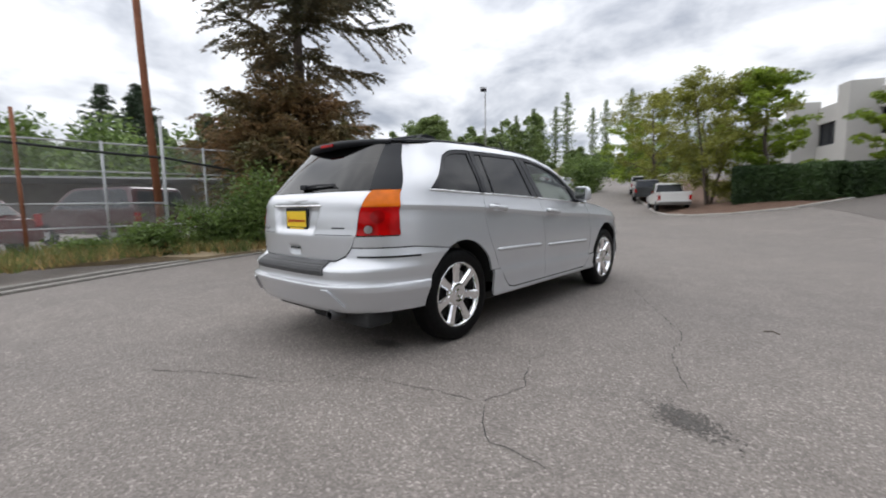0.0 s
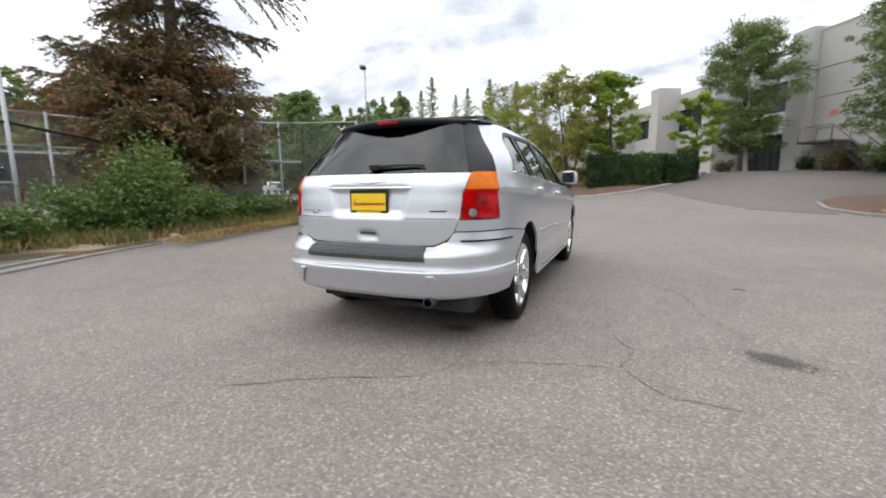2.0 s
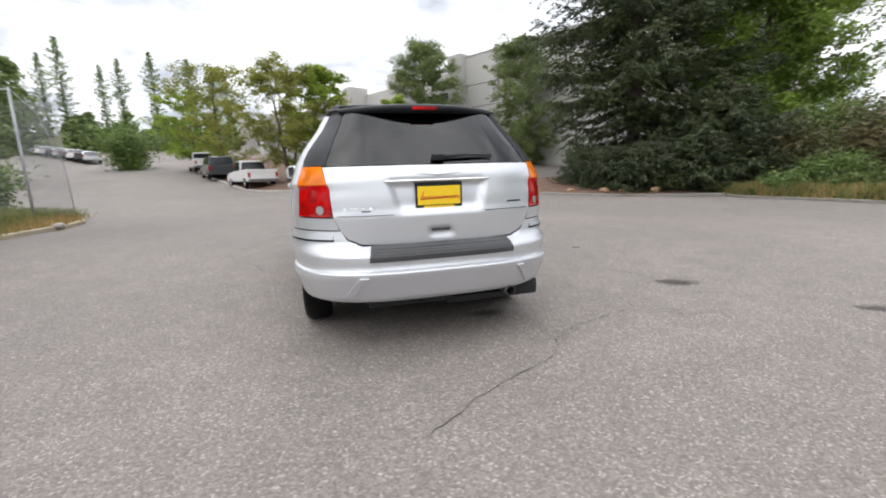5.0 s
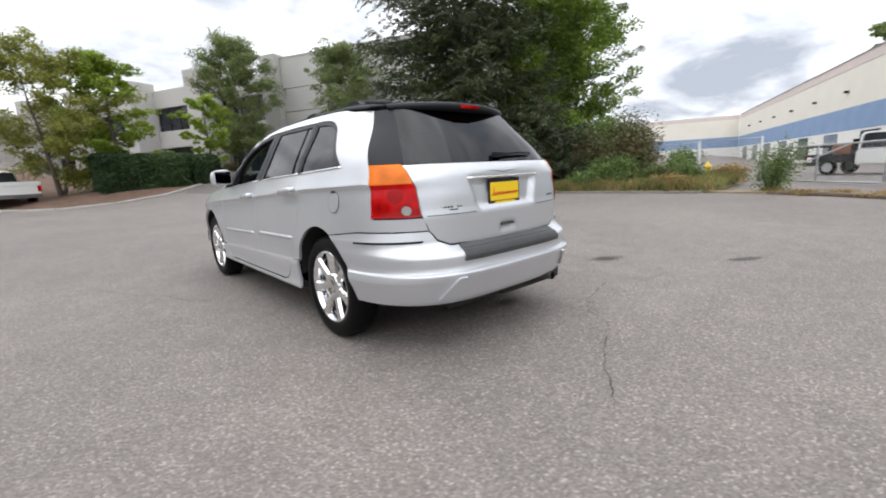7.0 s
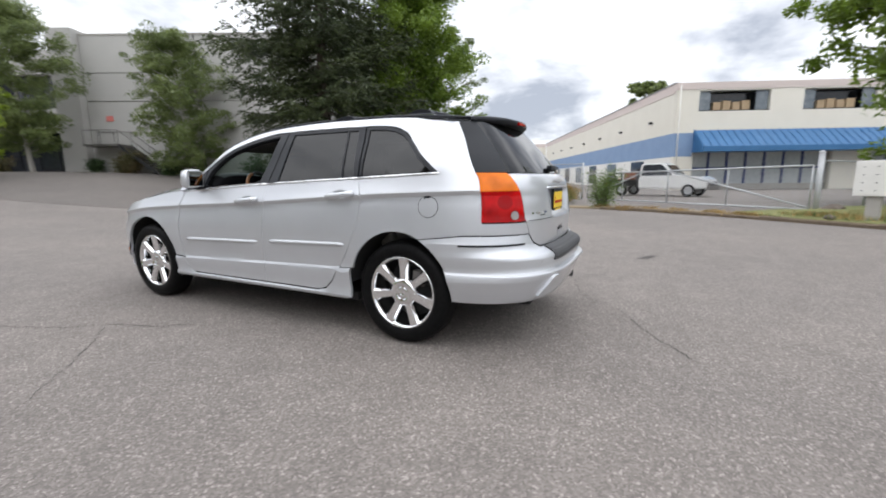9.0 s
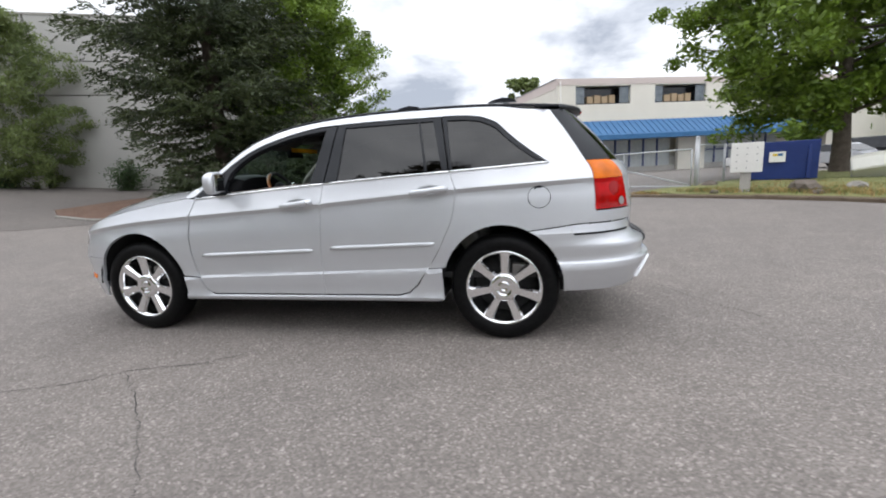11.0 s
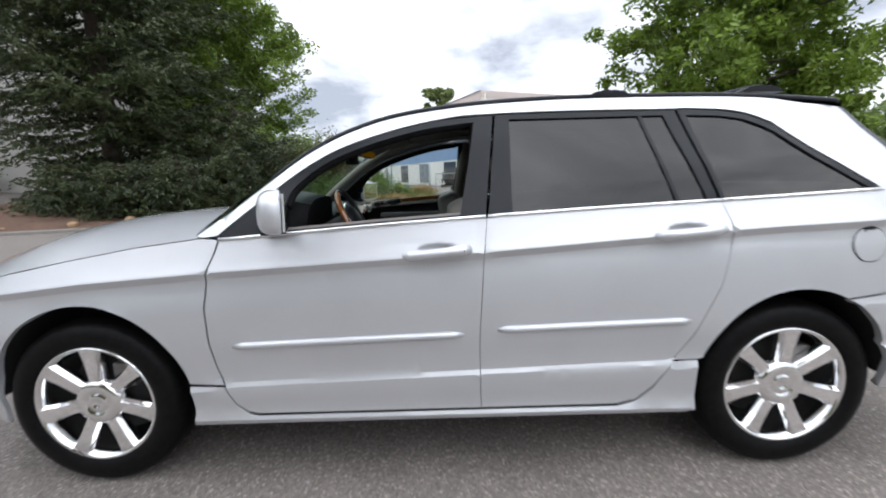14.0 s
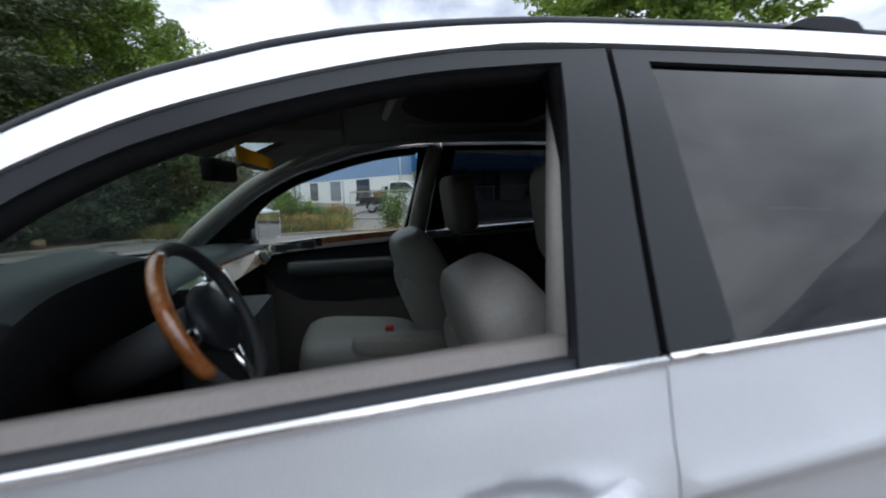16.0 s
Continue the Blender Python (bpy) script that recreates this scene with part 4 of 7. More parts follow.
# cabin
part("cabin_floor", boxbm(-0.78, -1.95, 0.42, 0.78, 0.95, 0.46), LEATHERD, car, "dark carpet")
part("firewall", boxbm(-0.84, 0.94, 0.40, 0.84, 0.98, 1.02), LEATHERD, car)
part("load_cover", boxbm(-0.74, -2.18, 0.98, 0.74, -1.30, 1.0), LEATHERD, car)
part("boot_wall", boxbm(-0.52, -2.22, 0.45, 0.52, -2.19, 1.05), LEATHERD, car)
inner_roof = [(x - 0.04, y, z - 0.03) for x, y, z in roof_e]
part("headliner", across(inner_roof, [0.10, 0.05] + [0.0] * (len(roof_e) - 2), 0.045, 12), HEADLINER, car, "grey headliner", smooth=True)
# Flat black sheet paints the sunroof opening's shade; no recess is cut.
part("sunroof_dark_sheet", boxbm(-0.36, -0.55, 1.594, 0.36, 0.0, 1.604, 0.01), VOID, car, "black sheet painting the shade of the sunroof recess")
for y0, y1 in ((0.0, 0.025), (-0.575, -0.55)):
    part("sunroof_lip", boxbm(-0.385, y0, 1.582, 0.385, y1, 1.604, 0.006), TAUPE, car, "grey sunroof surround")
for x0 in (-0.385, 0.36):
    part("sunroof_lip", boxbm(x0, -0.55, 1.582, x0 + 0.025, 0.0, 1.604, 0.006), TAUPE, car, "grey sunroof surround")
for left in (False, True):
    bm = patch([(-0.178, 0.36), (-0.215, 1.118), (0.2, 1.10), (0.55, 1.08), (0.85, 1.06), (0.88, 0.46)], body, 0.06, 0.03, off=-0.075)
    trim = part("door_trim", mirror_x(bm) if left else bm, LEATHERD, car, "dark door lining", smooth=True)
    bm = patch([(-0.14, 0.44), (-0.15, 0.80), (0.15, 0.795), (0.40, 0.83), (0.56, 0.93), (0.66, 0.99), (0.84, 1.0), (0.85, 0.48)], body, 0.06, 0.012, off=-0.09)
    part("door_pocket", mirror_x(bm) if left else bm, TAUPE, trim, "grey lower door lining", smooth=True)
    bm = patch([(-0.22, 0.36), (-0.23, 1.128), (-0.7, 1.14), (-1.12, 1.155), (-1.15, 0.7), (-1.0, 0.46)], body, 0.06, 0.03, off=-0.075)
    part("rear_door_trim", mirror_x(bm) if left else bm, LEATHERD, car, "dark door lining", smooth=True)
    bm = bmesh.new()
    rows = []
    for y in np.linspace(-0.13, 0.82, 14):
        z = interp(-y, [-p[0] for p in BELT], [p[1] for p in BELT])
        w = width(y, z)
        rows.append([bm.verts.new((w + o, y, z + h)) for o, h in ((-0.006, -0.004), (-0.018, 0.012), (-0.034, 0.002), (-0.046, 0.002), (-0.06, 0.018), (-0.10, 0.012), (-0.115, -0.03))])
    for p, q in zip(rows, rows[1:]):
        for i in range(6):
            f = bm.faces.new((p[i], q[i], q[i + 1], p[i + 1]))
            f.material_index = 0 if i < 3 else 1
    part("window_sill", mirror_x(bm) if left else bm, [BLACKTRIM, TAUPE], car, "black seal and taupe sill trim", smooth=True)
    bm = tubebm([(width(y, z) - 0.06, y, z - 0.012) for y, z in ROOF_EDGE[1:8]], 0.026, 8)
    part("screen_pillar_trim", mirror_x(bm) if left else bm, BEIGE, car, "beige pillar trim", smooth=True)
    bm = tubebm([(0.795, -0.155, 1.10), (0.70, -0.195, 1.33), (0.60, -0.235, 1.52)], [0.045, 0.042, 0.036], 8)
    part("pillar_trim", mirror_x(bm) if left else bm, BEIGE, car, "beige centre pillar trim", smooth=True)
    bm = tubebm([(0.80, -1.12, 1.12), (0.70, -1.10, 1.35), (0.60, -1.08, 1.55)], [0.05, 0.045, 0.04], 8)
    part("rear_pillar_trim", mirror_x(bm) if left else bm, LEATHERD, car, smooth=True)
# lining of the far front door: walnut strip, chrome switches, armrest
lift_yz = lambda u, v, w: Vector((w, u, v))
part("walnut_strip", prism(bmesh.new(), [(-0.12, 1.105), (0.29, 1.08), (0.29, 1.125), (-0.12, 1.148)], lift_yz, 0.775, 0.80), WALNUT, car, "walnut strip")
part("switch_panel", prism(bmesh.new(), [(0.29, 1.075), (0.74, 1.035), (0.74, 1.085), (0.29, 1.125)], lift_yz, 0.772, 0.80), CHROME, car, "chrome switch panel")
for y0 in (0.33, 0.45, 0.56, 0.66):
    zz = 1.10 - (y0 - 0.29) * 0.089
    part("switch", boxbm(0.765, y0, zz - 0.017, 0.775, y0 + 0.05, zz + 0.014, 0.003), BLACKINK, car)
part("armrest", boxbm(0.70, -0.15, 0.95, 0.80, 0.45, 1.02, 0.03), LEATHERD, car, smooth=True)
hump = lambda x: max(0.0, 1 - ((x + 0.47) / 0.32) ** 4) ** 0.5
bm = bmesh.new()
rows = []
for y, z, h, back in ((0.56, 0.80, 0, 0), (0.56, 0.98, 0, 0.12), (0.55, 1.085, 0.125, -0.03), (0.64, 1.115, 0.122, 0), (0.76, 1.118, 0.07, 0), (0.90, 1.10, 0.0, 0), (1.08, 1.06, 0, 0)):
    rows.append([bm.verts.new((x, y + 0.05 * (1 - (x / 0.8) ** 2) + back * hump(x), z + h * hump(x))) for x in np.linspace(-0.79, 0.79, 41)])
# Lower rows go near-black: the shade under the dash hood as colour.
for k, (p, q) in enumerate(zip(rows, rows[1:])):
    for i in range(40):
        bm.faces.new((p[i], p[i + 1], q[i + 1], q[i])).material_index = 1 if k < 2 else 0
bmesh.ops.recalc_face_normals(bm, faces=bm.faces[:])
# Side-facing faces get the same painted shade.
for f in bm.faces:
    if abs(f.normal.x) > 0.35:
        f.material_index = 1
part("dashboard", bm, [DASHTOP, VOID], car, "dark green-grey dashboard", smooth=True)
part("dash_console", boxbm(-0.13, 0.40, 0.55, 0.13, 0.60, 1.02, 0.03), LEATHERD, car)
tilt = lambda z: 0.50 + (z - 1.0) * 0.55
face = lambda u, v, w: Vector((u, tilt(v) + w, v))
vent = part("vent_frame", prism(bmesh.new(), [(-0.16, 1.035), (0.13, 1.035), (0.14, 1.105), (-0.15, 1.105)], face, -0.012, 0.02), CHROME, car, "bright centre vent surround")
for u0 in (-0.135, 0.015):
    part("vent", prism(bmesh.new(), [(u0, 1.045), (u0 + 0.10, 1.045), (u0 + 0.105, 1.095), (u0 + 0.005, 1.095)], face, -0.015, 0.0), BLACKINK, vent)
    for k in range(3):
        z = 1.052 + 0.014 * k
        part("slat", prism(bmesh.new(), [(u0 + 0.004, z), (u0 + 0.098, z), (u0 + 0.098, z + 0.004), (u0 + 0.004, z + 0.004)], face, -0.019, -0.01), STEEL, vent)
part("clock", lathe(bmesh.new(), [(0.0, 0.0005), (0.0, 0.024), (0.01, 0.03), (0.02, 0.03)], 20, "y", (0.0, 0.535, 1.118)), CHROME, car, "small round dash clock", smooth=True)
part("dash_inlay", prism(bmesh.new(), [(0.15, 1.058), (0.56, 1.048), (0.56, 1.095), (0.15, 1.112)], face, -0.006, 0.02), WALNUT, car, "walnut dash inlay")
side_vent = part("side_vent_frame", prism(bmesh.new(), [(0.565, 1.04), (0.76, 1.03), (0.76, 1.085), (0.565, 1.10)], face, -0.008, 0.02), CHROME, car, "bright side vent surround")
part("vent", prism(bmesh.new(), [(0.60, 1.048), (0.70, 1.043), (0.70, 1.08), (0.60, 1.088)], face, -0.012, 0.0), BLACKINK, side_vent)
part("console", boxbm(-0.13, -0.45, 0.45, 0.13, 0.40, 0.74, 0.03), LEATHERD, car)
# steering wheel
sw = pose(-0.395, 0.418, 1.092, 64, 0, 0)
bm = tubebm([(0.158 * math.cos(radians(a)), 0.158 * math.sin(radians(a)), 0) for a in range(0, 366, 6)], 0.0142, 10, caps=False)
bmesh.ops.transform(bm, matrix=sw, verts=bm.verts[:])
steer = part("steering_wheel", bm, LEATHERD, car, "walnut and leather steering wheel", smooth=True)
for a0, a1 in ((110, 205),):
    bm = tubebm([(0.158 * math.cos(radians(a)), 0.158 * math.sin(radians(a)), 0) for a in np.linspace(a0, a1, 18)], 0.0155, 10)
    bmesh.ops.transform(bm, matrix=sw, verts=bm.verts[:])
    part("wood_grip", bm, WALNUT, steer, "walnut grip", smooth=True)
bm = bmesh.new()
bmesh.ops.create_uvsphere(bm, u_segments=16, v_segments=10, radius=1.0, matrix=Matrix.Diagonal((0.085, 0.075, 0.03, 1)))
bmesh.ops.transform(bm, matrix=sw, verts=bm.verts[:])
part("airbag_cover", bm, BLACKTRIM, steer, smooth=True)
for a in (0, 180, 270):
    bm = tubebm([(0.06 * math.cos(radians(a)), 0.06 * math.sin(radians(a)), 0), (0.165 * math.cos(radians(a)), 0.165 * math.sin(radians(a)), 0.0)], [0.024, 0.016], 6, squash=0.4)
    bmesh.ops.transform(bm, matrix=sw, verts=bm.verts[:])
    part("wheel_spoke", bm, CHROME, steer, smooth=True)
part("column", tubebm([sw @ Vector((0, 0, -0.02)), sw @ Vector((0, 0, -0.25))], 0.05, 10), LEATHERD, steer, smooth=True)
for left in (False, True):
    bm = prism(bmesh.new(), [(0.25, 1.525), (0.255, 1.54), (0.485, 1.437), (0.478, 1.425)], lambda u, v, w: Vector((w, u, v)), 0.13, 0.58)
    part("sun_visor", mirror_x(bm) if left else bm, HEADLINER, car, "grey sun visor")
    bm = tubebm([body(y, z) - Vector((0.030, 0, 0.004)) for y, z in open_top[1:]] + [body(-0.175, 1.35) - Vector((0.03, 0, 0)), body(-0.13, 1.14) - Vector((0.03, 0, 0))], 0.019, 8)
    part("door_seal", mirror_x(bm) if left else bm, VOID, car, "black rubber door seal", smooth=True)
part("overhead_console", boxbm(-0.15, 0.15, 1.492, 0.15, 0.45, 1.55, 0.012), HEADLINER, car, "grey overhead console")
part("inside_mirror", boxbm(-0.12, 0.47, 1.372, 0.10, 0.505, 1.432, 0.012), VOID, car, "black inside mirror", smooth=True)
part("price_sticker", boxbm(-0.235, 0.385, 1.413, 0.215, 0.389, 1.448), FILM, car, "yellow price sticker inside the windscreen")


def cushion(name, m, sx_, sy_, sz_, parent, mat, p=0.45):
    bm = bmesh.new()
    bmesh.ops.create_uvsphere(bm, u_segments=20, v_segments=14, radius=1.0)
    for v in bm.verts:
        c = v.co.copy()
        v.co = Vector([math.copysign(abs(q) ** p, q) * s for q, s in zip(c, (sx_, sy_, sz_))])
    bmesh.ops.transform(bm, matrix=m, verts=bm.verts[:])
    return part(name, bm, mat, parent, smooth=True)


for x0 in (-0.42, 0.42):
    for y0 in (-0.055 if x0 < 0 else 0.0, -1.0):
        seat = cushion("seat", pose(x0, y0 + 0.12, 0.68, 6), 0.25, 0.25, 0.10, car, LEATHER)
        seat["label"] = "grey leather seat"
        lean = pose(x0, y0 - 0.19, 0.87, -24)
        cushion("seat_back", lean, 0.225, 0.095, 0.33, seat, LEATHER, 0.5)
        for s_ in (-1, 1):
            cushion("side_bolster", lean @ pose(0.19 * s_, 0.045, -0.05, 0, -5 * s_, 12 * s_), 0.05, 0.085, 0.25, seat, LEATHER, 0.6)
        cushion("head_rest", pose(x0, y0 - 0.290, 1.275, -8), 0.13, 0.055, 0.12, seat, LEATHER)
        for s_ in (-1, 1):
            part("head_rest_post", tubebm([(x0 + 0.06 * s_, y0 - 0.27, 1.13), (x0 + 0.06 * s_, y0 - 0.28, 1.20)], 0.007, 6), CHROME, seat, smooth=True)
        if y0 > -0.5 and x0 < 0:
            cushion("seat_armrest", pose(x0 + 0.28, 0.0, 0.905, 4), 0.032, 0.16, 0.03, seat, LEATHER)
part("seat_buckle", boxbm(0.13, 0.02, 0.80, 0.15, 0.05, 0.87, 0.004), REDINK, car, "red seat-belt buckle")

# ---- ground ----
def ground_z(x, y):
    z = 1.87 * smoothstep(8, 34, y) * (0.15 + 0.85 * smoothstep(-4, 9, x))
    if y > 25:  # the road climbs away between the lot and the planted bed
        d = min(y, 100) - 25
        z += 0.1 * d * d / (d + 3) * smoothstep(-0.72, -0.58, x / (y + 5)) * (1 - smoothstep(-6, 2, x))
    return z


bm = bmesh.new()
def axis_steps(lo, hi):
    a = [lo]
    while a[-1] < hi:
        d = abs(a[-1] + 0.5)
        a.append(a[-1] + (1.0 if d < 40 else 4.0 if d < 90 else 30.0))
    return a


gx, gy = axis_steps(-420, 420), axis_steps(-420, 600)
grid = [[bm.verts.new((x, y, ground_z(x, y))) for y in gy] for x in gx]
for i in range(len(gx) - 1):
    for j in range(len(gy) - 1):
        bm.faces.new((grid[i][j], grid[i + 1][j], grid[i + 1][j + 1], grid[i][j + 1]))
ground = solid("ground", bm, ASPHALT, "worn grey asphalt lot with cracks and pale stones", "asphalt", True, "structure")

# ---- plants ----
BARK = surface("bark", (0.06, 0.045, 0.035), (0.14, 0.115, 0.095), rough=0.9, coarse=6, fine=40, relief=0.7, depth=0.02)
BIRCHBARK = surface("pale_bark", (0.30, 0.28, 0.25), (0.48, 0.46, 0.42), rough=0.8, coarse=5, fine=30, relief=0.4, depth=0.01)


def leaf_mat(name, dark, light, spread=0.35, thin=0.3):
    m, t, b = mat_base(name)
    g = nd(t, "ShaderNodeNewGeometry").outputs["Random Per Island"]
    n = noise_tex(t, 0.6, 3, 0.6)
    c = ramp(t, n, [(0.35, dark), (0.65, light)])
    c = mixc(t, 1.0, c, ramp(t, g, [(0.0, (1 - spread,) * 3), (1.0, (1 + spread,) * 3)]), "MULTIPLY")
    t.links.new(c, b.inputs["Base Color"])
    b.inputs["Roughness"].default_value = 0.55
    tr = nd(t, "ShaderNodeBsdfTranslucent")
    t.links.new(c, tr.inputs["Color"])
    mx = nd(t, "ShaderNodeMixShader", Fac=thin)
    t.links.new(b.outputs[0], mx.inputs[1])
    t.links.new(tr.outputs[0], mx.inputs[2])
    t.links.new(mx.outputs[0], t.nodes["Material Output"].inputs["Surface"])
    return m


L_MAPLE = leaf_mat("maple_leaves", (0.095, 0.155, 0.018), (0.225, 0.325, 0.042))
L_BRIGHT = leaf_mat("bright_leaves", (0.165, 0.245, 0.02), (0.30, 0.39, 0.045), 0.35, 0.4)
L_OLIVE = leaf_mat("olive_leaves", (0.175, 0.19, 0.03), (0.30, 0.305, 0.062), 0.35, 0.4)
L_BIRCH = leaf_mat("birch_leaves", (0.105, 0.142, 0.042), (0.20, 0.25, 0.08))
L_SPRUCE = leaf_mat("spruce_needles", (0.024, 0.037, 0.013), (0.070, 0.092, 0.030), 0.45, 0.15)
L_CEDAR = leaf_mat("browned_needles", (0.085, 0.082, 0.028), (0.30, 0.175, 0.078), 0.45, 0.15)
L_PINE = leaf_mat("dull_pine_needles", (0.055, 0.06, 0.026), (0.16, 0.115, 0.055), 0.45, 0.15)
L_FIR = leaf_mat("fir_needles", (0.022, 0.042, 0.020), (0.048, 0.078, 0.036), 0.4, 0.1)
L_WOOD = leaf_mat("far_wood_leaves", (0.105, 0.155, 0.048), (0.215, 0.28, 0.09), 0.4)
L_SHRUB = leaf_mat("shrub_leaves", (0.082, 0.135, 0.032), (0.19, 0.27, 0.068), 0.45)
L_HEDGE = leaf_mat("hedge_leaves", (0.03, 0.06, 0.02), (0.065, 0.115, 0.035), 0.4)
L_DRY = leaf_mat("dry_grass_blades", (0.26, 0.17, 0.06), (0.42, 0.30, 0.12), 0.35)
L_GRASS = leaf_mat("green_grass_blades", (0.08, 0.12, 0.03), (0.17, 0.21, 0.06), 0.4)
L_RUST = leaf_mat("russet_leaves", (0.085, 0.095, 0.036), (0.185, 0.135, 0.062), 0.45)


class Mesh:
    """Loose leaves gathered fast into one mesh."""

    def __init__(self):
        self.v, self.f, self.n = [], [], 0

    def quads(self, p, a, b):
        """Diamond leaves about the points p with half axes a and b."""
        n = len(p)
        self.v.append(np.stack([p - a, p + b * 0.8 - a * 0.1, p + a, p - b * 0.8 - a * 0.1], 1).reshape(-1, 3))
        self.f.append((self.n + np.arange(4 * n)).reshape(-1, 4))
        self.n += 4 * n

    def blades(self, p, a, b):
        n = len(p)
        self.v.append(np.stack([p - b, p + b, p + b * 0.3 + a, p - b * 0.3 + a], 1).reshape(-1, 3))
        self.f.append((self.n + np.arange(4 * n)).reshape(-1, 4))
        self.n += 4 * n

    def link(self, name, mat, parent=None, label=""):
        v, f = np.concatenate(self.v), np.concatenate(self.f)
        me = bpy.data.meshes.new(name)
        me.vertices.add(len(v))
        me.vertices.foreach_set("co", v.astype(np.float32).ravel())
        me.loops.add(f.size)
        me.loops.foreach_set("vertex_index", f.astype(np.int32).ravel())
        me.polygons.add(len(f))
        me.polygons.foreach_set("loop_start", np.arange(0, f.size, 4, dtype=np.int32))
        me.update(calc_edges=True)
        me.materials.append(mat)
        ob = new(name, me)
        if parent is not None:
            ob.parent = parent
        if label:
            ob["label"] = label
        return ob


def rvec(r, s=1.0):
    return Vector((r.gauss(0, s), r.gauss(0, s), r.gauss(0, s)))


def unit(a):
    return a / np.maximum(np.linalg.norm(a, axis=1, keepdims=True), 1e-9)


def leaf_clump(mesh, r, c, rad, count, size, flat=0.75, droop=0.0):
    g = np.random.default_rng(r.randrange(1 << 30))
    d = unit(g.normal(size=(count, 3))) * (rad * g.random((count, 1)) ** 0.45)
    d[:, 2] *= flat
    a = unit(g.normal(size=(count, 3)))
    a[:, 2] = a[:, 2] * 0.7 - droop
    a = unit(a) * size * g.uniform(0.6, 1.25, (count, 1))
    b = unit(np.cross(a, g.normal(size=(count, 3)))) * size * 0.5
    mesh.quads(np.array(c) + d, a, b)


def limb(bm, r, p0, p1, r0, r1, wob=0.12):
    pts = []
    for i in range(5):
        k = i / 4
        q = p0.lerp(p1, k) + (rvec(r, wob) if 0 < i < 4 else Vector()) * (p1 - p0).length * 0.25
        pts.append(q)
    tube(bm, pts, [r0 + (r1 - r0) * i / 4 for i in range(5)], 6, caps=False)
    return pts


def broadleaf(name, label, at, height, spread, trunk_r, mat, seed, clear=0.25, leaf=0.09, limbs=16, clumps=5, per=90, bark=BARK, droop=0.0, stems=1, group="", up=0.9, puff=(0.09, 0.18)):
    r = random.Random(seed)
    root = thing(name, label, "tree", Matrix.Translation(at), group)
    bm = bmesh.new()
    mesh = Mesh()
    H = height
    for s_ in range(stems):
        lean = Vector((r.gauss(0, 0.06), r.gauss(0, 0.06), 1)) if stems == 1 else Vector((math.cos(s_ * 6.28 / stems) * 0.22, math.sin(s_ * 6.28 / stems) * 0.22, 1))
        base = Vector((0, 0, -0.2))
        trunk = [base + Vector((lean.x * H * k * 0.9 + r.gauss(0, 0.05), lean.y * H * k * 0.9 + r.gauss(0, 0.05), H * 0.92 * k + (0.2 if k == 0 else 0))) for k in (0, 0.12, 0.3, 0.5, 0.7, 0.88, 1.0)]
        trunk[0].z = -0.2
        tr = trunk_r / stems ** 0.5
        tube(bm, trunk, [tr * 1.25, tr, tr * 0.85, tr * 0.6, tr * 0.4, tr * 0.2, tr * 0.08], 8, caps=False)
        for i in range(limbs // stems):
            k = clear + (0.97 - clear) * (i + r.random()) / (limbs // stems)
            j = min(int(k * 6), 5)
            p0 = trunk[j].lerp(trunk[j + 1], k * 6 - j) if k < 1 else trunk[-1]
            prof = math.sin(math.pi * min(1.0, max(0.0, 0.18 + 0.80 * (k - clear) / (1 - clear)))) ** 0.7
            az = i * 2.4 + r.uniform(-0.5, 0.5)
            reach = spread * prof * r.uniform(0.7, 1.12)
            p1 = p0 + Vector((math.cos(az) * reach, math.sin(az) * reach, reach * up * r.uniform(0.25, 0.75)))
            pts = limb(bm, r, p0, p1, tr * 0.35 * (1.1 - k), 0.015)
            clumps_ = int(clumps * 1.8)
            for c in range(clumps_):
                kk = 0.25 + 0.80 * (c + r.random()) / clumps_
                q = p0.lerp(p1, kk) + rvec(r, 0.16) * spread * 0.5
                leaf_clump(mesh, r, q, spread * r.uniform(*puff), int(per * 0.58), leaf, 0.6, droop)
    part("trunk", bm, bark, root, smooth=True)
    mesh.link("crown", mat, root)
    return root


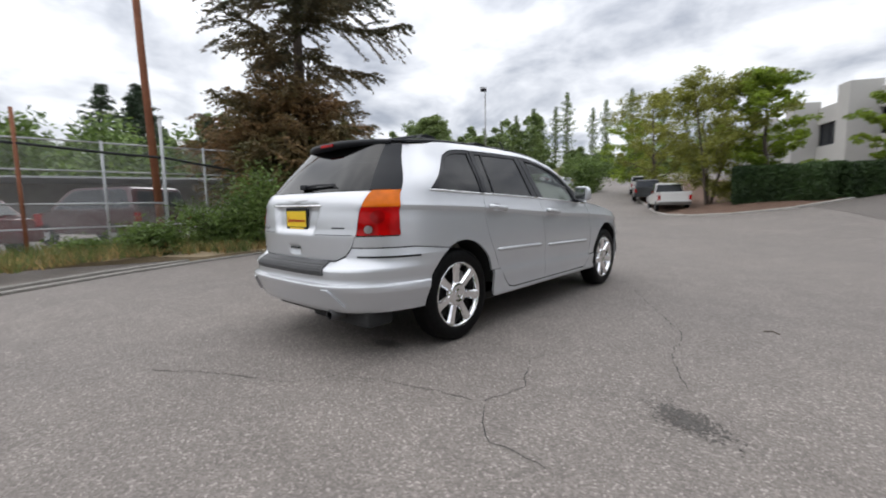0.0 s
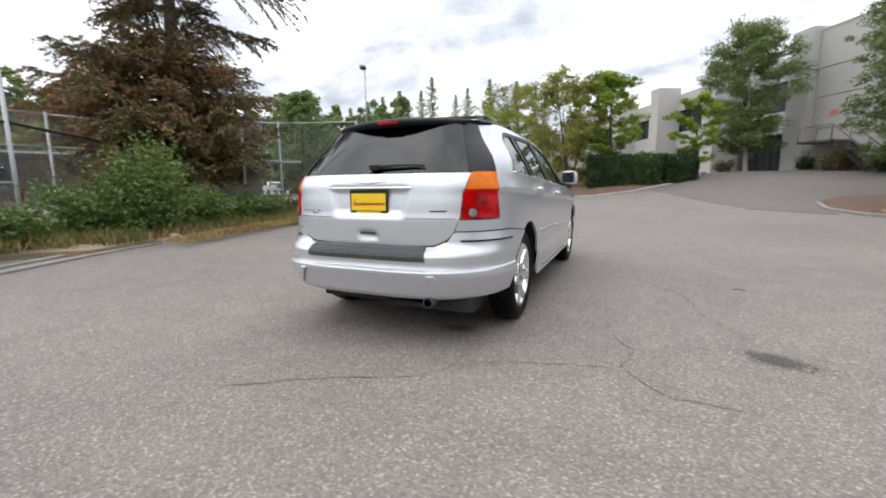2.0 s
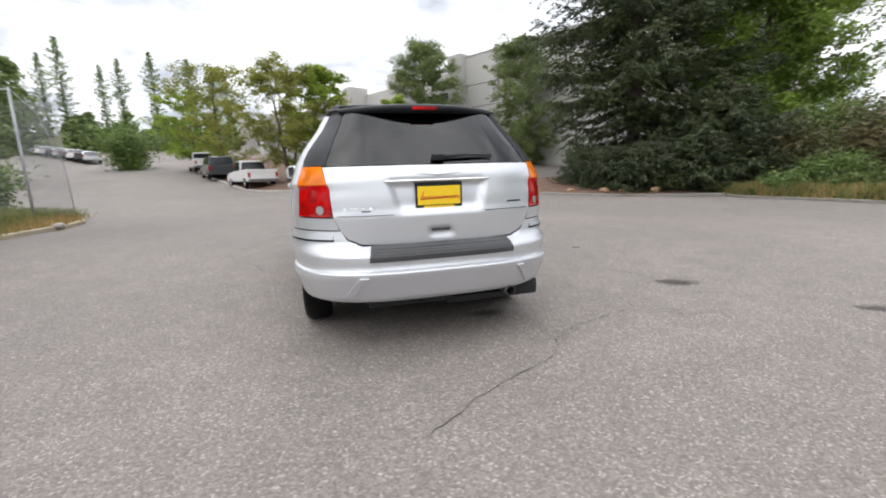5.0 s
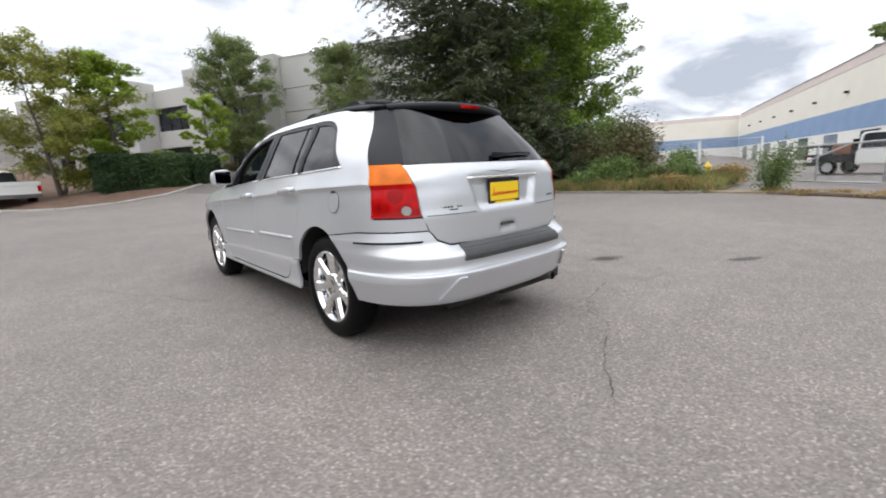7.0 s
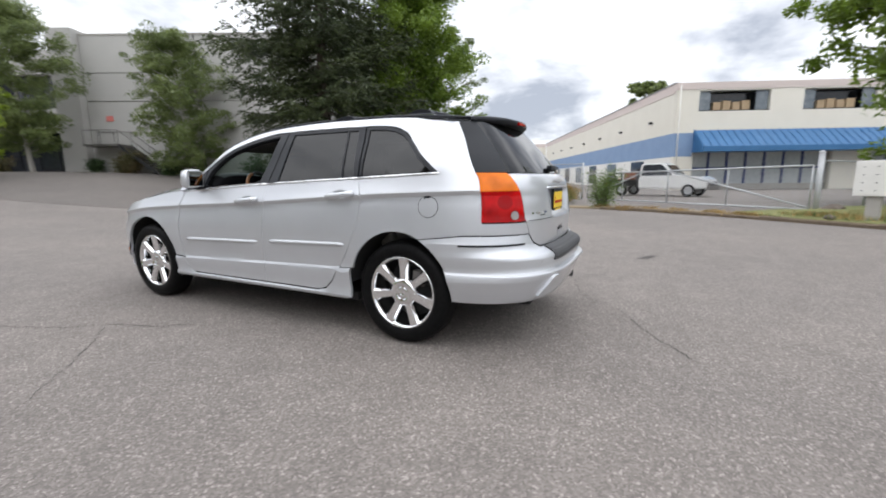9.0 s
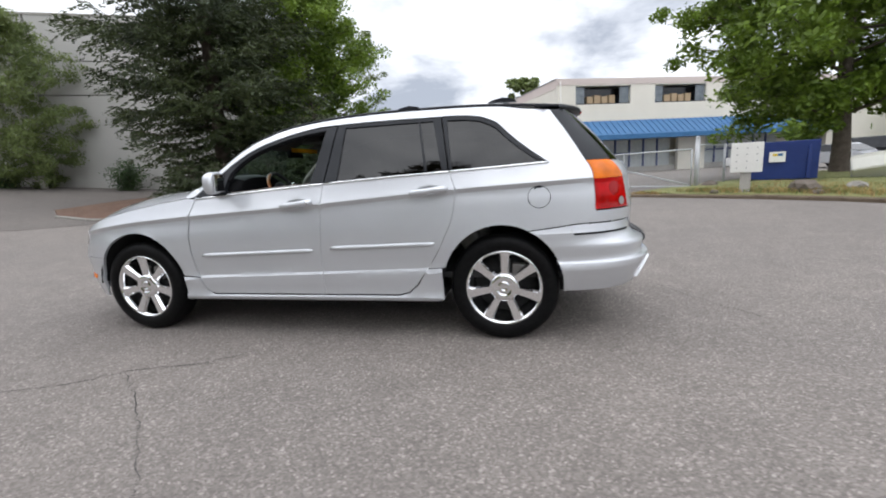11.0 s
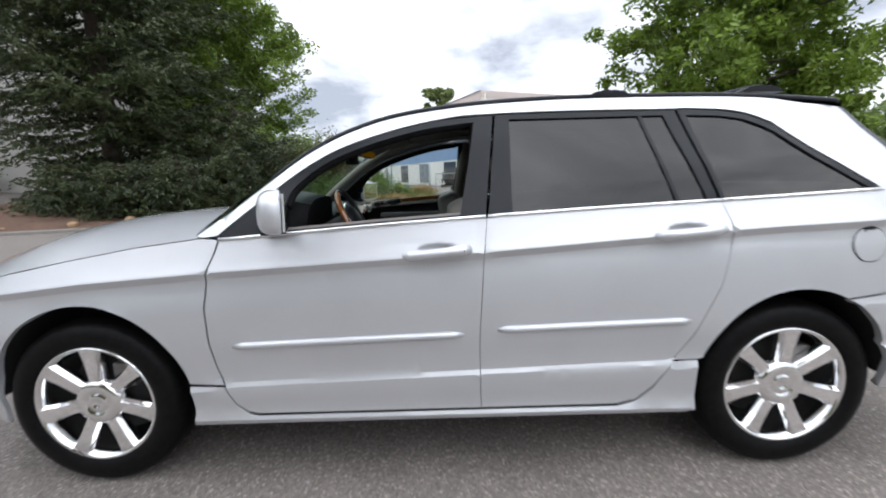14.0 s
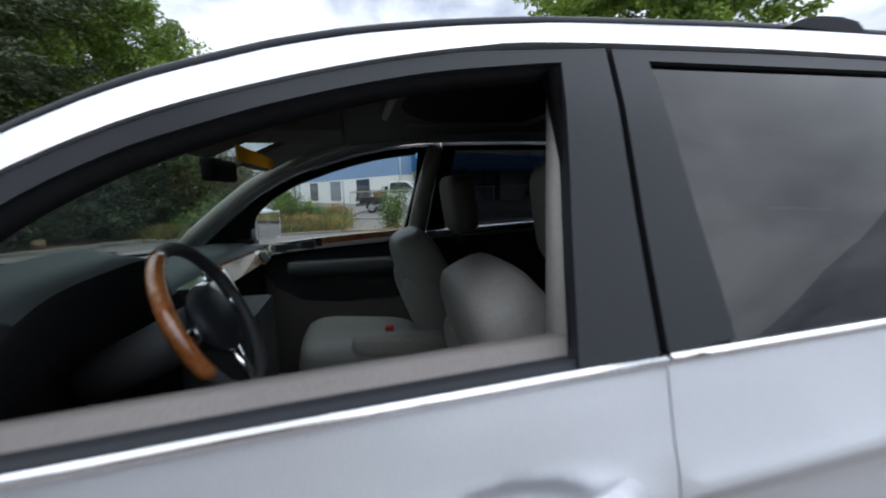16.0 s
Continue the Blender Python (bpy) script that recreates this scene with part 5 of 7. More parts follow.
def conifer(name, label, at, height, spread, trunk_r, mat, seed, clear=0.04, whorls=22, arms=9, shape=((0, 0.7), (0.3, 1.0), (1, 0.06)), leaf=0.1, twig=0.17, sag=0.25, lift=0.12, bare=0.12, fan=0.42, ragged=0.3, dense_=16.0, group="", bark=BARK):
    """Layered boughs: each is an axis that sags and lifts at its tip, with side twigs in a flat spray and needles along each twig."""
    r = random.Random(seed)
    root = thing(name, label, "tree", Matrix.Translation(at), group)
    bm = bmesh.new()
    mesh = Mesh()
    tube(bm, [(0, 0, -0.2), (0.03, 0, height * 0.3), (0, 0.03, height * 0.7), (0, 0, height)], [trunk_r, trunk_r * 0.8, trunk_r * 0.4, 0.02], 8, caps=False)
    for i in range(whorls):
        k = (i + 0.3) / whorls
        z = height * (clear + (1 - clear) * k)
        reach = spread * interp(k, [p[0] for p in shape], [p[1] for p in shape])
        for a in range(arms):
            az = a * 2 * math.pi / arms + i * 0.9 + r.uniform(-0.3, 0.3)
            L = reach * r.uniform(1 - ragged * 1.5, 1 + ragged)
            d = np.array((math.cos(az), math.sin(az), 0.0))
            sd = np.array((-d[1], d[0], 0.0))
            z0 = z + r.uniform(-0.5, 0.5) * height / whorls
            drop, up = sag * r.uniform(0.6, 1.4), lift * r.uniform(0.5, 1.5)

            def axis(u):
                u = np.asarray(u, float)
                return d * (u * L)[..., None] + np.array((0, 0, 1.0)) * (z0 - drop * L * u + (drop * 0.35 + up) * L * u ** 3)[..., None]

            tube(bm, [Vector(q) for q in axis(np.array((0.0, 0.35, 0.7, 1.0)))], [0.022 + 0.022 * L / spread, 0.018, 0.012, 0.005], 5, caps=False)
            g = np.random.default_rng(r.randrange(1 << 30))
            nt = max(5, int(L * (1 - bare) / twig))
            u = bare + (1 - bare) * (np.arange(2 * nt) // 2 + g.random(2 * nt)) / nt
            sg = np.where(np.arange(2 * nt) % 2, 1.0, -1.0)
            tl = (fan * L * np.sin(np.pi * np.clip(0.16 + 0.72 * u, 0, 1)) * g.uniform(0.35, 1.15, 2 * nt)).clip(leaf * 1.2, 1.6)
            td = d * g.uniform(0.5, 1.0, (2 * nt, 1)) + sd * (sg * g.uniform(0.3, 1.0, 2 * nt))[:, None]
            td[:, 2] = g.normal(-0.16, 0.16, 2 * nt)
            td = unit(td)
            p0 = axis(u)
            nl = np.maximum(3, (tl * dense_).astype(int))
            idx = np.repeat(np.arange(2 * nt), nl)
            w = g.random(len(idx))[:, None]
            q = p0[idx] + td[idx] * tl[idx][:, None] * w
            q[:, 2] -= (0.22 * tl[idx] * w[:, 0] ** 2)
            q += g.normal(size=q.shape) * leaf * 0.33
            ax = td[idx] + g.normal(size=q.shape) * 0.42
            ax[:, 2] -= 0.15
            ax = unit(ax) * leaf * g.uniform(0.6, 1.3, (len(idx), 1))
            bx = unit(np.cross(ax, g.normal(size=q.shape))) * leaf * 0.36
            mesh.quads(q, ax, bx)
    part("trunk", bm, bark, root, smooth=True)
    mesh.link("crown", mat, root)
    return root


def shrub(name, label, at, size, mat, seed, count=2200, leaf=0.07, droop=0.0, stems=9, category="shrub"):
    r = random.Random(seed)
    root = thing(name, label, category, Matrix.Translation(at))
    bm = bmesh.new()
    mesh = Mesh()
    sx_, sy_, sz_ = size
    for i in range(stems):
        az = r.uniform(0, 6.28)
        tip = Vector((math.cos(az) * sx_ * 0.7 * r.random(), math.sin(az) * sy_ * 0.7 * r.random(), sz_ * r.uniform(0.55, 0.95)))
        limb(bm, r, Vector((tip.x * 0.15, tip.y * 0.15, -0.05)), tip, 0.025, 0.008)
        n = count // stems
        g = np.random.default_rng(r.randrange(1 << 30))
        k = g.uniform(0.12, 1.12, (n, 1))
        q = np.array(tip) * k + g.normal(size=(n, 3)) * np.array((sx_ * 0.22, sy_ * 0.22, sz_ * 0.12))
        q[:, 2] = np.maximum(q[:, 2], 0.02)
        a = unit(g.normal(size=(n, 3)))
        a[:, 2] = a[:, 2] * 0.6 - droop + 0.2
        a = unit(a) * leaf * g.uniform(0.6, 1.4, (n, 1))
        mesh.quads(q, a, unit(np.cross(a, g.normal(size=(n, 3)))) * leaf * 0.45)
    part("woody_base", bm, BARK, root, smooth=True)
    mesh.link("foliage", mat, root)
    return root


def blades(name, label, pts, mat, seed, count, h, category="grass"):
    """Grass scattered along a strip: points (x, y, z, radius)."""
    r = random.Random(seed)
    mesh = Mesh()
    g = np.random.default_rng(seed)
    src = np.array(pts)[g.integers(0, len(pts), count)]
    p = src[:, :3] + np.concatenate([g.normal(size=(count, 2)) * src[:, 3:] * 0.5, np.full((count, 1), -0.02)], 1)
    p = np.repeat(p, 3, 0)
    n = len(p)
    p[:, :2] += g.normal(size=(n, 2)) * 0.03
    hh = h * g.uniform(0.4, 1.3, (n, 1))
    a = np.concatenate([g.normal(size=(n, 2)) * 0.45, np.ones((n, 1))], 1) * hh
    az = g.uniform(0, 3.14, n)
    mesh.blades(p, a, np.stack([np.cos(az), np.sin(az), np.zeros(n)], 1) * 0.009)
    return tagged(mesh.link(name, mat), label, category, kind="stuff")

# ---- setting: kerbs, verges, fences, buildings ----
CONCRETE = surface("concrete", (0.30, 0.285, 0.26), (0.42, 0.40, 0.37), rough=0.85, coarse=2, fine=40, relief=0.4, depth=0.01)
EARTH = surface("dry_earth", (0.20, 0.155, 0.10), (0.33, 0.26, 0.16), rough=0.95, coarse=1.5, fine=25, relief=0.8, depth=0.03)
MULCH = surface("bark_mulch", (0.085, 0.048, 0.032), (0.19, 0.115, 0.08), rough=0.95, coarse=2, fine=35, relief=1.0, depth=0.04)
LAWN = surface("lawn", (0.13, 0.15, 0.05), (0.24, 0.23, 0.09), rough=0.95, coarse=1.2, fine=40, relief=0.8, depth=0.03)
ROCK = surface("rock", (0.18, 0.165, 0.15), (0.34, 0.32, 0.29), rough=0.85, coarse=6, fine=40, relief=0.8, depth=0.02)
GALV = surface("galvanised_steel", (0.35, 0.36, 0.37), (0.49, 0.50, 0.51), rough=0.5, metal=0.25, fine=60, relief=0.1)
RUST = surface("rusty_steel", (0.16, 0.055, 0.028), (0.30, 0.12, 0.06), rough=0.85, coarse=3, fine=50, relief=0.5, depth=0.006)
OFFICE = surface("painted_concrete", (0.40, 0.39, 0.37), (0.47, 0.46, 0.435), rough=0.8, coarse=0.4, fine=20, relief=0.15)
CREAM = surface("cream_wall", (0.66, 0.63, 0.55), (0.74, 0.71, 0.63), rough=0.8, coarse=0.5, fine=25, relief=0.1)
PINKISH = surface("pale_pink_wall", (0.56, 0.48, 0.45), (0.63, 0.55, 0.51), rough=0.8, coarse=0.5, fine=25, relief=0.1)
BLUEBAND = surface("blue_wall", (0.17, 0.26, 0.42), (0.22, 0.32, 0.48), rough=0.7, coarse=0.7, fine=25, relief=0.1)
BLUEMETAL = surface("blue_metal_roof", (0.035, 0.13, 0.29), (0.055, 0.17, 0.35), rough=0.4, metal=0.2, coarse=1, fine=30, relief=0.05)
DARKGLASS = surface("dark_window", (0.012, 0.014, 0.018), (0.03, 0.034, 0.04), rough=0.08, coarse=0.7, fine=4, relief=0)
PANEGLASS = surface("grey_window", (0.10, 0.12, 0.14), (0.22, 0.25, 0.27), rough=0.1, coarse=0.7, fine=3, relief=0)
# Shop panes, lightened in colour to offset the shade below the awning.
PALEPANE = surface("lightened_shop_glass", (0.38, 0.41, 0.43), (0.52, 0.55, 0.56), rough=0.12, coarse=0.8, fine=3, relief=0)
OFFWHITE = surface("off_white", (0.68, 0.67, 0.63), (0.76, 0.75, 0.71), rough=0.6, coarse=2, fine=30, relief=0.05)
BOARD = surface("cardboard", (0.38, 0.28, 0.17), (0.48, 0.36, 0.23), rough=0.8)
YELPAINT = surface("yellow_paint", (0.62, 0.42, 0.02), (0.74, 0.52, 0.04), rough=0.5, coarse=8, fine=60)
BLUEPAINT = surface("blue_paint", (0.008, 0.022, 0.12), (0.014, 0.036, 0.17), rough=0.45, coarse=2, fine=40, relief=0.1)
PLY = surface("plywood", (0.26, 0.17, 0.09), (0.38, 0.26, 0.15), rough=0.8, coarse=3, fine=40)


def slab(name, poly, rise, mat, label, category, step=0.8, base=ground_z, uneven=0.03, seed=1):
    """A raised bed with an uneven top and a rim that goes into the ground."""
    def place(x, y):
        d = edge_gap(poly, (x, y))
        n = noise.noise(Vector((x * 0.9, y * 0.9, seed))) * uneven
        return Vector((x, y, base(x, y) + rise(d) + n * min(1, d)))
    bm = patch(poly, place, step, 0)
    rim = dense(poly, step * 0.7)
    a = [bm.verts.new(place(x, y)) for x, y in rim]
    b = [bm.verts.new((x, y, base(x, y) - 0.3)) for x, y in rim]
    for i in range(len(rim)):
        j = (i + 1) % len(rim)
        bm.faces.new((a[i], b[i], b[j], a[j]))
    bmesh.ops.recalc_face_normals(bm, faces=bm.faces[:])
    return solid(name, bm, mat, label, category, True, "structure")


def kerb(name, line, w, h, mat, label, seed=0, length=1.2):
    """A kerb of separate stones along a line."""
    r = random.Random(seed)
    root = thing(name, label, "kerb", kind="structure")
    pts = [Vector((x, y, 0)) for x, y in line]
    for p, q in zip(pts, pts[1:]):
        d = q - p
        n = max(1, round(d.length / length))
        t = d.normalized()
        s = Vector((-t.y, t.x, 0))
        for i in range(n):
            a, b = p + d * (i / n) + t * 0.006, p + d * ((i + 1) / n) - t * 0.006
            bm = bmesh.new()
            hh = h * r.uniform(0.85, 1.1)
            rows = []
            for e in (a, b):
                z = ground_z(e.x, e.y)
                rows.append([bm.verts.new(e + s * o + Vector((0, 0, z + k))) for o, k in ((-w / 2, -0.1), (-w / 2, hh * 0.75), (-w * 0.3, hh), (w * 0.3, hh), (w / 2, hh * 0.8), (w / 2, -0.1))])
            for k in range(5):
                bm.faces.new((rows[0][k], rows[0][k + 1], rows[1][k + 1], rows[1][k]))
            bm.faces.new(rows[0][::-1])
            bm.faces.new(rows[1])
            bmesh.ops.recalc_face_normals(bm, faces=bm.faces[:])
            part("kerbstone", bm, mat, root)
    return root


KL = [(-3.6, -7.0), (-4.2, -5.4), (-4.95, -3.9), (-5.8, -2.4), (-6.45, -0.9), (-6.9, 0.5), (-7.2, 2.0), (-7.4, 3.5), (-7.4, 5.0), (-7.15, 6.5), (-6.9, 7.9), (-7.1, 9.2), (-7.8, 10.6), (-9.2, 12.0)]
KERBTAN = surface("tan_kerb", (0.27, 0.235, 0.17), (0.42, 0.36, 0.25), rough=0.85, coarse=4, fine=50, relief=0.3)
KERBGREY = surface("worn_grey_kerb", (0.17, 0.16, 0.145), (0.27, 0.255, 0.23), rough=0.9, coarse=4, fine=50, relief=0.4)
kerb("kerb_west", KL[5:], 0.16, 0.11, KERBTAN, "low weathered tan concrete kerb along the verge", 1)
kerb("kerb_west_low", KL[:6], 0.13, 0.045, KERBGREY, "sunken worn grey kerb beside the lot", 6)
kerb("kerb_west_back", [(x - 0.45, y) for x, y in KL[:6]], 0.10, 0.05, KERBGREY, "second low grey kerb line behind the first", 7)
slab("verge_west", [(x - 0.08, y) for x, y in KL[4:]] + [(-12.0, 12.6), (-11.5, 8.0), (-11.0, 2.0), (-10.6, -2.0), (-10.5, -7.0), (-8.2, -5.5), (-7.8, -3.0), (-7.2, -1.4)], lambda d: 0.09 + 0.10 * min(1, d / 1.5), EARTH, "dry earth verge with weeds below the fence", "verge", 0.6)
KR = [(13.6, 8.5), (12.6, 5.6), (12.9, 3.2), (13.2, 0.6), (13.0, -1.2), (12.3, -2.8), (11.2, -4.5), (10.0, -6.0), (8.9, -7.3), (7.6, -8.5), (5.8, -9.6), (2.0, -11.2)]
kerb("kerb_east", [p for p in KR if p[1] > 0.3], 0.15, 0.08, KERBGREY, "low weathered concrete kerb beside dry weeds", 2)
MUD = surface("brown_earth_edge", (0.085, 0.062, 0.042), (0.17, 0.13, 0.09), rough=0.95, coarse=3, fine=30, relief=0.8, depth=0.03)
kerb("kerb_south", [p for p in KR if p[1] < -1], 0.22, 0.10, MUD, "low crumbling brown edge of earth beside grass", 3, 0.7)
slab("earth_strip", [(x + 0.1, y) for x, y in KR if -5 < y < 0.7] + [(11.9, -5.0), (12.8, -3.9), (13.7, -1.6), (13.9, 0.6)], lambda d: 0.05 + 0.05 * min(1, d / 0.4), EARTH, "narrow strip of dry earth along the gateway", "verge", 0.4)
slab("verge_east", [(x + 0.08, y) for x, y in KR if y > 0.3] + [(14.6, 0.4), (20.0, 1.0), (21.5, 3.0), (21.0, 9.0), (15.0, 9.5)], lambda d: 0.07 + 0.12 * min(1, d / 1.5), EARTH, "dry earth verge with weeds and shrubs", "verge", 0.6)
slab("verge_south", [(x + 0.08, y - 0.05) for x, y in KR if y < -5] + [(2.0, -20.0), (20.0, -24.0), (22.0, -16.0), (16.0, -9.0), (13.2, -6.3), (12.0, -5.1)], lambda d: 0.10 + 0.12 * min(1, d / 1.5), LAWN, "patchy lawn strip beside the kerb", "lawn", 0.6)
BI = [(7.9, 14.6), (7.6, 12.9), (8.0, 11.4), (9.0, 10.0), (10.0, 8.9), (11.2, 7.8), (12.8, 6.4)]
kerb("kerb_island", BI, 0.15, 0.10, KERBGREY, "low concrete kerb round a mulch island", 4)
slab("mulch_island", [(x + 0.06, y + 0.03) for x, y in BI] + [(15.5, 8.0), (20.0, 10.0), (19.0, 16.0), (13.0, 17.5), (9.0, 16.2)], lambda d: 0.08 + 0.30 * min(1, d / 2.5), MULCH, "brown bark mulch island below a spruce", "mulch bed", 0.5, uneven=0.08)
slab("grass_bank", [(-64.0, 82.0), (-46.0, 87.0), (-29.0, 92.0), (-24.0, 104.0), (-70.0, 104.0)], lambda d: 0.05 + 2.8 * min(1, d / 7.0), LAWN, "mown green grass bank at the far end of the road", "grass bank", 2.0, uneven=0.15)
HB = [(-13.0, 46.0), (-9.4, 36.0), (-5.6, 27.0), (-4.0, 23.6), (-2.7, 22.3), (-0.5, 21.7), (2.0, 22.7), (3.7, 24.7), (5.3, 27.4), (6.2, 30.0)]
kerb("kerb_hedge", HB, 0.16, 0.13, CONCRETE, "concrete kerb round the planted bed", 5, 1.6)
slab("mulch_bed", [(x + 0.05, y + 0.08) for x, y in HB] + [(7.0, 34.0), (3.0, 42.0), (-2.0, 52.0), (-8.0, 60.0), (-14.0, 58.0)], lambda d: 0.10 + 0.45 * min(1, d / 3.0), MULCH, "brown bark mulch bed below trees", "mulch bed", 0.9, uneven=0.08)


slab("driveway", [(2.6, 22.7), (3.7, 19.0), (4.6, 15.6), (5.6, 12.9), (7.5, 11.6), (7.8, 13.2), (8.2, 15.0), (9.2, 16.6), (13.0, 17.9), (19.0, 16.6), (21.6, 16.4), (15.1, 28.9), (8.9, 41.0), (7.2, 35.0), (6.4, 30.4), (5.5, 27.6), (3.9, 24.9)], lambda d: 0.012, ASPHALT_NEW, "darker newer asphalt driveway up to the office", "driveway", 1.0, uneven=0.0)

# cracks, stains
SEAL = surface("crack_shadow", (0.030, 0.028, 0.027), (0.055, 0.052, 0.05), rough=0.9)
OIL = surface("oil_stain", (0.055, 0.048, 0.042), (0.09, 0.08, 0.072), rough=0.6, coarse=6, fine=60)


def crack(pts, w, seed):
    r = random.Random(seed)
    fine = []
    for a, b in zip(pts, pts[1:]):
        n = max(2, int(math.dist(a, b) / 0.05))
        for i in range(n):
            k = i / n
            fine.append(Vector((a[0] + (b[0] - a[0]) * k + r.gauss(0, 0.009), a[1] + (b[1] - a[1]) * k + r.gauss(0, 0.009), 0)))
    bm = bmesh.new()
    prev = None
    for i, p in enumerate(fine):
        t = (fine[min(i + 1, len(fine) - 1)] - fine[max(i - 1, 0)]).normalized()
        s = Vector((-t.y, t.x, 0)) * w * r.uniform(0.25, 1.1) * (1 if r.random() > 0.12 else 0.1)
        row = [bm.verts.new(p + s + Vector((0, 0, 0.003))), bm.verts.new(p - s + Vector((0, 0, 0.003)))]
        if prev:
            bm.faces.new((prev[0], prev[1], row[1], row[0]))
        prev = row
    bmesh.ops.recalc_face_normals(bm, faces=bm.faces[:])
    part("crack", bm, SEAL, ground, "narrow dark crack in the asphalt")


crack([(-0.40, -3.35), (0.1, -3.02), (0.47, -2.87), (0.62, -2.75), (0.76, -2.52), (1.10, -2.38), (1.47, -2.27), (1.68, -2.24)], 0.004, 1)
crack([(1.68, -2.23), (1.9, -2.5), (2.3, -2.55)], 0.003, 2)
crack([(1.68, -2.23), (1.75, -1.9), (1.55, -1.5), (1.7, -1.2)], 0.003, 3)
crack([(1.35, 1.3), (1.8, 0.5), (2.2, -0.2), (2.3, -0.9), (2.5, -1.4)], 0.004, 4)
crack([(-2.1, 1.9), (-1.95, 1.55), (-1.8, 1.15), (-1.6, 0.95), (-1.45, 0.5), (-1.2, 0.2)], 0.005, 5)
crack([(-3.4, -0.6), (-2.6, -0.2), (-2.1, 0.3), (-1.6, 0.95)], 0.003, 6)
crack([(3.3, -0.4), (4.2, 0.2), (5.4, 0.1)], 0.003, 7)
crack([(-3.2, 0.9), (-3.9, 1.6), (-5.2, 1.9)], 0.003, 8)


def stain(cx, cy, rx, ry, turn, seed, mat=OIL):
    """A soft-edged spill: many small overlapping specks, denser in the middle."""
    g = np.random.default_rng(seed)
    m = Mesh()
    n = 700
    c, s = math.cos(radians(turn)), math.sin(radians(turn))
    u, v = g.normal(size=n) * 0.5 * rx, g.normal(size=n) * 0.5 * ry
    p = np.stack([cx + u * c - v * s, cy + u * s + v * c, 0.0025 + 0.000002 * np.arange(n)], 1)
    a, q = g.uniform(0, 6.28, n), g.uniform(0.004, 0.011, n)
    ca, sa, o = np.cos(a) * q, np.sin(a) * q, np.zeros(n)
    m.quads(p, np.stack([ca, sa, o], 1), np.stack([-sa, ca, o], 1))
    m.link("stain", mat, ground, "dark oily stain on the asphalt")


stain(2.57, -1.74, 0.20, 0.10, -28, 1)
stain(3.40, -2.95, 0.20, 0.06, -30, 2)
stain(0.5, -1.92, 0.10, 0.06, 0, 3)
stain(8.5, 10.0, 0.9, 0.12, 20, 4)
bm = tubebm([(2.70, 0.24, 0.006), (2.76, 0.25, 0.014), (2.81, 0.21, 0.007)], 0.005, 5)
solid("twig", bm, BARK, "small dark twig lying on the asphalt", "twig")


def chain_link(bm, a, b, z0, z1, pitch=0.075, w=0.0032):
    """Diagonal wires of a mesh between two posts."""
    a, b = Vector(a), Vector(b)
    L, H = (b - a).length, z1 - z0
    t = (b - a) / L
    s = -H
    while s < L:
        for up in (1, -1):
            u0, u1 = max(0, s), min(L, s + H)
            h0, h1 = u0 - s, u1 - s
            if up < 0:
                h0, h1 = H - h0, H - h1
            p, q = a + t * u0 + Vector((0, 0, z0 + h0)), a + t * u1 + Vector((0, 0, z0 + h1))
            o = Vector((0, 0, w))
            bm.faces.new([bm.verts.new(k) for k in (p - o, q - o, q + o, p + o)])
        s += pitch
    return bm


def fence(name, label, posts, h, rails, fabric=(0.05, None), post_r=0.035, z=0.15, rusty=(), wire=0.0032, rise=()):
    root = thing(name, label, "fence")
    for i, (x, y) in enumerate(posts):
        part("post", tubebm([(x, y, z - 0.3), (x, y, z + h + (rise[i] if rise else 0))], post_r, 8), RUST if i in rusty else GALV, root, smooth=True)
    for a, b in zip(posts, posts[1:]):
        for r_ in rails:
            part("rail", tubebm([(*a, z + r_), (*b, z + r_)], 0.022, 6), GALV, root, smooth=True)
        if fabric:
            ob = part("chain_link", chain_link(bmesh.new(), (*a, 0), (*b, 0), z + fabric[0], z + (fabric[1] or h - 0.05), 0.075, wire), GALV, root)
            ob["kind"] = "stuff"
    for i, (a, b) in enumerate(zip(posts, posts[1:])):
        if rise:
            part("top_rail", tubebm([(*a, z + h - 0.06 + rise[i]), (*b, z + h - 0.06 + rise[i + 1])], 0.024, 6), GALV, root, smooth=True)
    return root


fence("fence", "galvanised chain-link fence with rusty corner post and tall posts", [(-9.0, -5.9), (-8.75, -3.35), (-8.1, -1.05)], 2.95, (1.08, 0.06), (0.06, 1.1), rusty=(1,))
part("strand", tubebm([(-9.0, -5.9, 2.5), (-8.75, -3.35, 2.42), (-8.3, -1.8, 2.28), (-8.1, -1.05, 2.24), (-8.4, 0.6, 2.05)], 0.03, 6), BLACKTRIM, thing("cable", "thick black cable strung along the fence", "cable"), smooth=True)
fence("fence", "galvanised chain-link fence behind the verge", [(-11.6, -6.5), (-11.4, -3.9), (-11.2, -1.6), (-11.0, 0.8), (-10.7, 3.2)], 2.75, (2.7, 1.95, 0.5), (0.05, 2.7))
fence("fence", "tall chain-link fence with a top rail at the lot corner", [(-9.15, 4.7), (-8.9, 5.95), (-8.2, 9.28)], 3.05, (), (0.05, 3.0), wire=0.0021, rise=(-0.08, 0.0, 0.42))
fl = thing("fence_flap", "loose hanging chain-link mesh at the fence corner", "fence")
part("chain_link", chain_link(bmesh.new(), (-8.2, 9.28, 0), (-7.45, 9.75, 0), 0.2, 3.3, 0.055, 0.0046), GALV, fl)["kind"] = "stuff"
part("edge_wire", tubebm([(-7.45, 9.75, 0.1), (-7.5, 9.7, 1.6), (-7.8, 9.5, 3.0), (-8.2, 9.28, 3.6)], 0.012, 5), GALV, fl, smooth=True)
